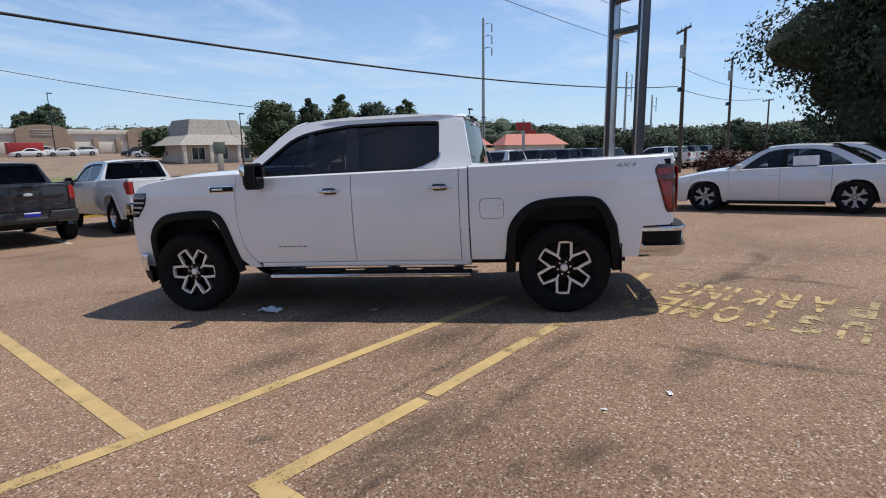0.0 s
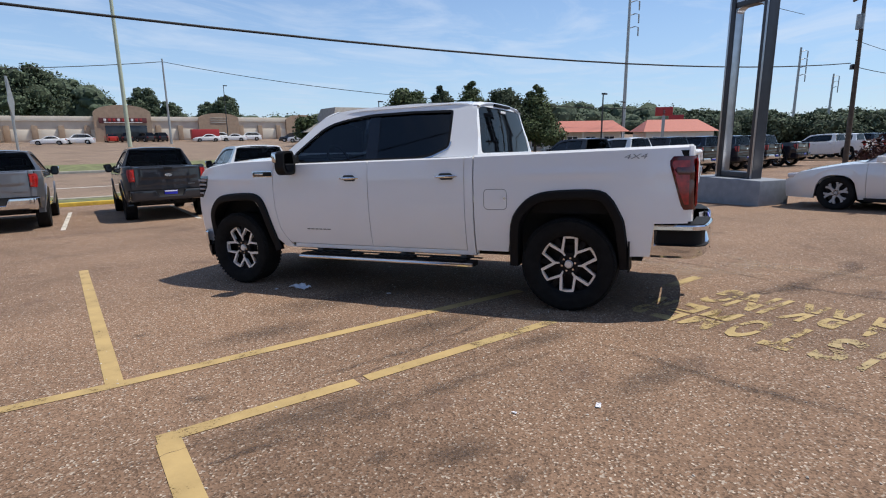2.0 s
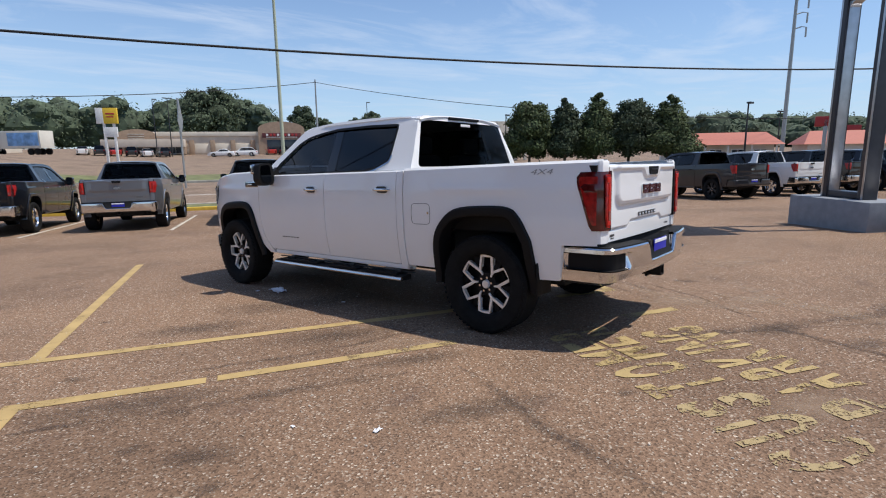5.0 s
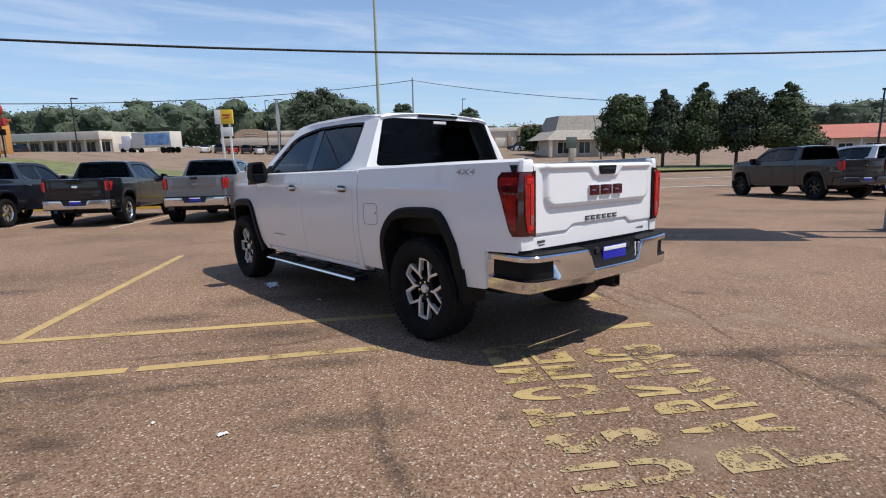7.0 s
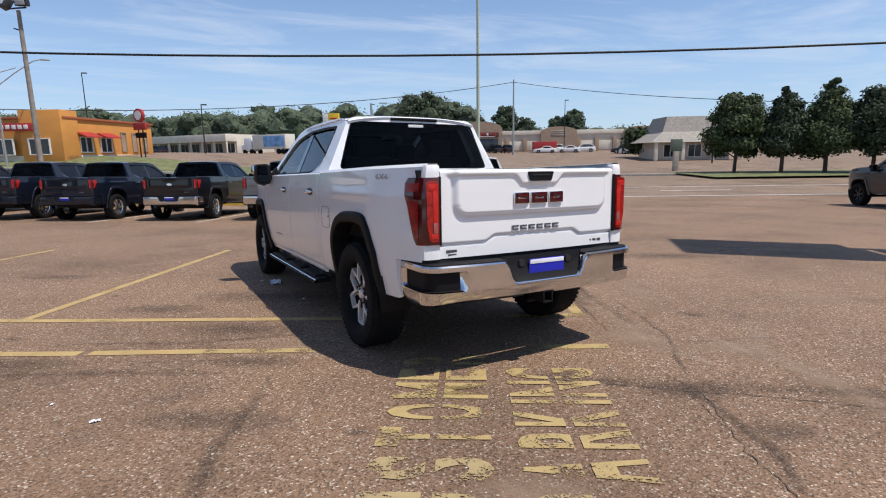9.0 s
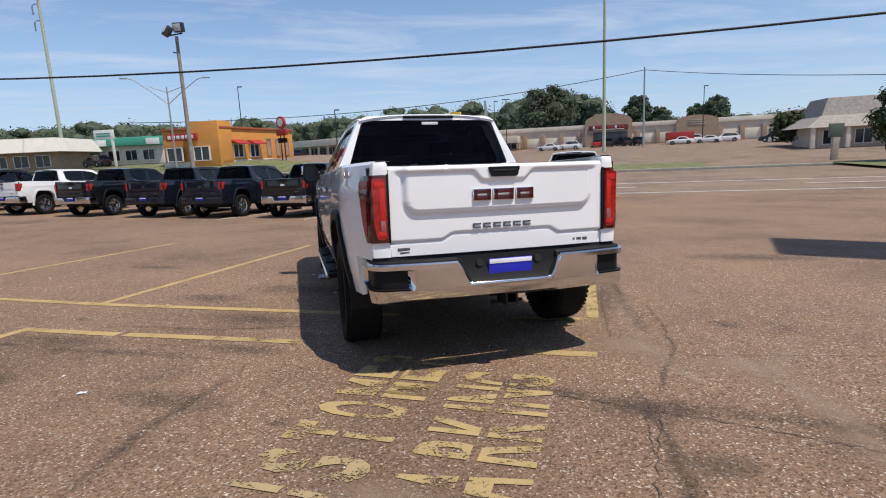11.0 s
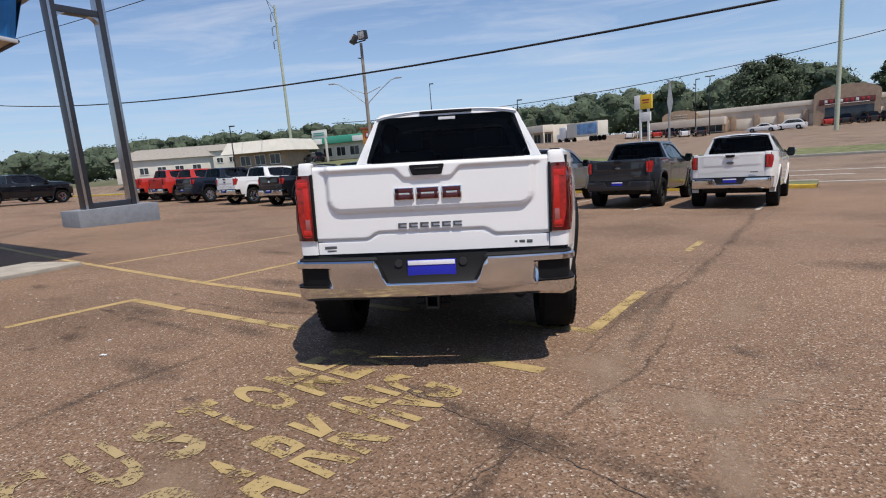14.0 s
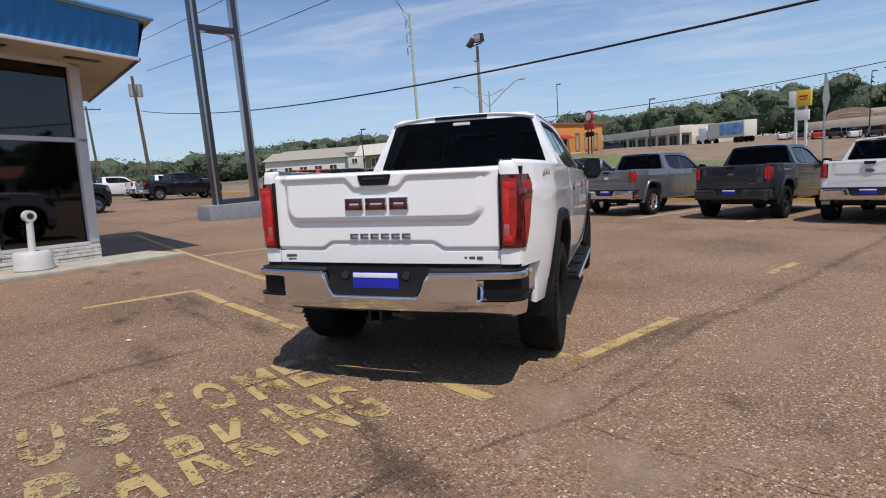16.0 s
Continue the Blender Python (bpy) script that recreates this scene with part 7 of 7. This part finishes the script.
# ---- lettering on the ground ----
def ground_letter(ch, e2a, e2b, e1top, e1bot, mat, word):
    """One built-in-font capital, stretched to its stencil and laid on the asphalt."""
    cu = bpy.data.curves.new("letter", "FONT")
    cu.body, cu.offset = ch, 0.028
    cu.resolution_u = 3
    ob = new("letter", cu)
    bpy.context.view_layer.update()
    me = bpy.data.meshes.new_from_object(ob.evaluated_get(bpy.context.evaluated_depsgraph_get()))
    bpy.data.objects.remove(ob)
    co = np.array([v.co[:] for v in me.vertices])
    lo, hi = co.min(0), co.max(0)
    for v in me.vertices:
        u, w = (v.co.x - lo[0]) / (hi[0] - lo[0]), (v.co.y - lo[1]) / (hi[1] - lo[1])
        e1, e2 = e1bot + (e1top - e1bot) * w, e2a + (e2b - e2a) * u
        x, y = grid(e1, e2)
        v.co = (x, y, 0.0055)
    bm = bmesh.new()
    bm.from_mesh(me)
    mid = (e1top + e1bot) / 2
    axis = Vector((*grid(1, 0), 0))  # stencil bridge across the middle
    for off in (-0.022, 0.022):
        bmesh.ops.bisect_plane(bm, geom=bm.verts[:] + bm.edges[:] + bm.faces[:], dist=1e-5, plane_co=axis * (mid + off), plane_no=axis)
    gone = [f for f in bm.faces if abs(f.calc_center_median().dot(axis) - mid) < 0.021]
    bmesh.ops.delete(bm, geom=gone, context="FACES")
    bm.to_mesh(me)
    bm.free()
    me.materials.clear()
    me.materials.append(mat)
    t = new("ground_letter", me)
    t.matrix_world = LOT
    return tagged(t, "worn yellow stencilled capital %s of the word %s" % (ch, word), "road marking", "letters on the ground", "structure")


for word, starts, top, bot in (("CUSTOMER", (-4.57, -4.28, -3.99, -3.70, -3.41, -3.13, -2.84, -2.56), 0.56, 1.14), ("PARKING", (-4.27, -3.99, -3.70, -3.47, -3.19, -3.09, -2.82), 1.27, 1.85)):
    for k, ch in enumerate(word):
        w = 0.05 if ch == "I" else (0.20 if ch not in "MN" else 0.24)
        ground_letter(ch, starts[k], starts[k] + w, top, bot, FAINT if starts[k] < -3.9 and ch != "A" else FADED, word)


# ---- cracks, stains, litter ----
def crack(points, width, seed, label="dark open crack in the asphalt"):
    """A jagged thin strip through stall coordinates."""
    rnd = random.Random(seed)
    bm = bmesh.new()
    rows = []
    pts = []
    for (a, b), (c, d) in zip(points, points[1:]):
        n = max(2, int(math.hypot(c - a, d - b) / 0.035))
        pts += [(a + (c - a) * k / n, b + (d - b) * k / n) for k in range(n)]
    for i, (e1, e2) in enumerate(pts):
        j1, j2 = rnd.uniform(-0.014, 0.014), rnd.uniform(-0.014, 0.014)
        w = 0.36 * width * rnd.uniform(0.1, 1.0) * min(1, i / 4, (len(pts) - i) / 4 + 0.1)
        x, y = grid(e1 + j1, e2 + j2)
        dx, dy = pts[min(i + 1, len(pts) - 1)][0] - pts[max(i - 1, 0)][0], pts[min(i + 1, len(pts) - 1)][1] - pts[max(i - 1, 0)][1]
        L = math.hypot(dx, dy) or 1
        ox, oy = grid(-dy / L * w, dx / L * w)
        rows.append([(x - ox, y - oy, 0.0048), (x + ox, y + oy, 0.0048)])
    sheet(bm, rows)
    c = part("crack", bm, CRACK, smooth=0)
    c.matrix_world = LOT
    return tagged(c, label, "crack", "", "structure")


def seam(points, width, mat, seed, label):
    """A fuzzy streak along stall coordinates, its width and edge uneven."""
    rnd = random.Random(seed)
    me = bpy.data.meshes.new("tar_seam")
    pts = []
    for (a, b), (c, d) in zip(points, points[1:]):
        n = max(2, int(math.hypot(c - a, d - b) / 0.06))
        pts += [(a + (c - a) * k / n, b + (d - b) * k / n) for k in range(n)]
    vs, fs, us = [], [], []
    sway = 0.0
    for i, (e1, e2) in enumerate(pts):
        p, q = pts[max(i - 1, 0)], pts[min(i + 1, len(pts) - 1)]
        dx, dy = q[0] - p[0], q[1] - p[1]
        L = math.hypot(dx, dy) or 1
        w = width * rnd.uniform(0.55, 1.3) * min(1, (i + 0.5) / 6, (len(pts) - i) / 6) / 2
        sway = 0.85 * sway + rnd.uniform(-0.014, 0.014)
        for side in (-1, 1):
            x, y = grid(e1 - dy / L * (side * w + sway), e2 + dx / L * (side * w + sway))
            vs.append((x, y, 0.0045))
        if i:
            fs.append((2 * i - 2, 2 * i - 1, 2 * i + 1, 2 * i))
    me.from_pydata(vs, [], fs)
    uv = me.uv_layers.new(name="across")
    for loop in me.loops:
        uv.data[loop.index].uv = (loop.vertex_index % 2, 0.5)
    me.materials.append(mat)
    ob = new("tar_seam", me)
    ob.matrix_world = LOT
    return tagged(ob, label, "stain", "", "structure")


DARKSEAM, PALESEAM = "dark tarry seam worn into the asphalt", "pale dusty streak on the asphalt"
for k, (pts, w, mat) in enumerate([
    ([(1.55, -2.78), (1.85, -2.82), (2.46, -2.92), (3.1, -2.97), (3.9, -3.05)], 0.20, TARSEAM),
    ([(2.32, -2.69), (2.43, -3.22), (2.46, -3.7), (2.36, -4.3)], 0.11, TARSEAM),
    ([(2.23, 3.4), (2.26, 2.4), (2.33, -0.6), (2.45, -1.6)], 0.17, TARSEAM),
    ([(2.55, -0.5), (2.63, -1.9), (2.42, -2.85)], 0.06, TARSEAM),
    ([(-2.9, -2.78), (-1.9, -2.80), (-0.6, -2.70)], 0.20, TARSEAM),
    ([(-0.30, -2.75), (-0.2, -3.8), (0.0, -4.5)], 0.14, TARSEAM),
    ([(-2.2, -2.15), (-1.2, -2.05), (-0.2, -1.75)], 0.10, TARSEAM),
    ([(2.85, -1.7), (2.95, -2.0), (3.2, -2.56), (3.45, -3.1)], 0.22, DUSTSEAM),
    ([(2.30, -0.2), (2.40, -1.9), (2.75, -2.6)], 0.34, DUSTSEAM),
    ([(3.0, -2.7), (3.3, -1.9), (3.7, -1.2)], 0.25, DUSTSEAM),
    ([(-0.9, -2.1), (-0.2, -2.0), (0.5, -1.9)], 0.22, DUSTSEAM),
    ([(2.0, 9.0), (2.15, 6.5), (2.24, 3.2)], 0.20, TARSEAM),
]):
    seam(pts, w, mat, 700 + k, DARKSEAM if mat is TARSEAM else PALESEAM)

for k, (pts, w) in enumerate([
    ([(1.35, -2.78), (1.85, -2.87), (2.36, -2.98), (2.6, -3.03), (2.95, -3.1), (3.6, -3.3)], 0.016),
    ([(2.60, -2.03), (2.93, -2.01), (3.43, -1.90), (3.9, -1.82), (5.2, -1.6)], 0.010),
    ([(2.36, -3.5), (2.35, -3.02)], 0.010),
    ([(2.40, -4.6), (2.34, -3.7), (2.45, -2.9)], 0.013),
    ([(2.10, 3.6), (2.16, 1.5), (2.12, -0.6), (2.2, -1.8)], 0.014),
    ([(2.35, 9.5), (2.30, 7.0), (2.22, 5.0), (2.10, 3.6)], 0.020),
    ([(-0.47, -0.68), (-0.9, -1.5), (-1.17, -2.05), (-1.6, -2.22), (-2.04, -2.30)], 0.009),
    ([(-6.0, -2.9), (-4.2, -3.1), (-2.5, -3.3)], 0.006),
    ([(3.9, 0.6), (5.6, 0.9), (8.5, 0.7)], 0.010),
    ([(-4.5, -2.6), (-2.6, -2.55), (-0.4, -2.5)], 0.006),
]):
    crack(pts, w, 300 + k)


def blotch(e1, e2, r1, r2, turn, mat, label, z):
    bm = bmesh.new()
    bmesh.ops.create_grid(bm, x_segments=1, y_segments=1, size=1.0, matrix=Matrix.Diagonal((r1, r2, 1, 1)))
    b = part("ground_stain", bm, mat, smooth=0)
    x, y = grid(e1, e2)
    b.matrix_world = LOT @ pose(x, y, z, 0, 0, GRID + turn)
    return tagged(b, label, "stain", "", "structure")


SPOTS = [(-3.0, -0.37, 0.14, 0.07), (-2.16, -0.97, 0.8, 0.3), (-2.34, -2.60, 0.9, 0.28), (-2.22, -3.2, 0.12, 0.08), (-1.82, -3.71, 0.13, 0.09), (-0.54, -2.50, 0.6, 0.2), (-0.42, -3.43, 0.7, 0.22), (-2.81, -1.98, 0.14, 0.09), (-0.9, -1.7, 0.9, 0.35), (0.45, -3.55, 0.12, 0.07), (2.35, -2.98, 0.5, 0.22), (2.6, -3.5, 0.35, 0.2), (-1.9, -3.4, 0.3, 0.16), (-5.4, -2.6, 0.5, 0.2), (-6.1, -3.0, 0.35, 0.2), (-5.0, -3.3, 0.3, 0.12), (1.6, -2.75, 0.4, 0.12), (2.15, -0.3, 0.25, 1.6), (3.1, -1.2, 0.25, 0.14), (0.2, -4.6, 0.14, 0.1), (0.9, -4.9, 0.2, 0.14), (3.8, -2.9, 0.4, 0.2), (-1.2, -0.4, 1.3, 0.5), (-4.6, 0.8, 0.8, 0.3), (4.2, 2.4, 1.5, 0.6)]
for k, (e1, e2, a, b) in enumerate(SPOTS):
    blotch(e1, e2, a, b, (k * 37) % 60 - 30 if a < 0.5 else 0, TAR, "dark oily stain soaked into the asphalt", 0.0022 + 0.00003 * k)
for k, (e1, e2, a, b) in enumerate([(3.0, -2.2, 0.55, 0.35), (3.3, -2.9, 0.22, 1.0), (2.3, -1.9, 0.6, 0.5), (1.3, -4.1, 0.5, 0.3), (0.9, -2.4, 0.5, 0.25), (2.9, -0.2, 0.35, 1.2), (4.6, -0.5, 1.0, 0.5), (-0.35, -2.2, 0.4, 0.2), (6.0, 3.0, 2.0, 0.8)]):
    blotch(e1, e2, a, b, 0, PALESTAIN, "pale scuffed patch of worn asphalt", 0.0031 + 0.00003 * k)

# loose pale stone chips over the near lot
rnd = random.Random(77)
bm = bmesh.new()
for k in range(900):
    e1, e2 = rnd.uniform(-7, 6), rnd.uniform(-6.5, 2.5)
    x, y = grid(e1, e2)
    r = rnd.uniform(0.003, 0.0075)
    bmesh.ops.create_icosphere(bm, subdivisions=1, radius=r, matrix=pose(x, y, 0.003, rnd.uniform(0, 90), 0, rnd.uniform(0, 360)) @ Matrix.Diagonal((1.3, 0.9, 0.7, 1)))
chips = part("stone_chips", bm, plain("pale_chip", (0.55, 0.50, 0.44), 0.8, vary=0.4, scale=1.7), smooth=0)
chips.matrix_world = LOT
tagged(chips, "scattered small pale stone chips on the asphalt", "gravel", "", "stuff")

# crumpled wrapper under the sill and a few scraps
def scrap(x, y, size, seed, label):
    rnd = random.Random(seed)
    bm = bmesh.new()
    n = 9
    rows = [[(size * (i / (n - 1) - 0.5) * 1.5 + rnd.uniform(-0.1, 0.1) * size, size * (j / (n - 1) - 0.5) * 0.8 + rnd.uniform(-0.08, 0.08) * size, 0.012 + rnd.uniform(0, 0.32) * size * (1 - abs(i / (n - 1) - 0.5))) for i in range(n)] for j in range(n)]
    sheet(bm, rows)
    s = part("paper_scrap", bm, PAPER, smooth=20)
    s.matrix_world = LOT @ pose(x, y, -0.006, 0, 0, seed * 40)
    return tagged(s, label, "litter")


scrap(-1.02, 1.03, 0.16, 2, "crumpled white paper wrapper in the truck's shade")
scrap(-1.15, 1.25, 0.035, 5, "small white scrap of paper on asphalt")
scrap(-0.95, -0.05, 0.03, 7, "small white scrap of paper on asphalt")
scrap(-2.71, -2.40, 0.035, 9, "small white scrap of paper on asphalt")
scrap(-2.95, -2.0, 0.02, 11, "small white scrap of paper on asphalt")
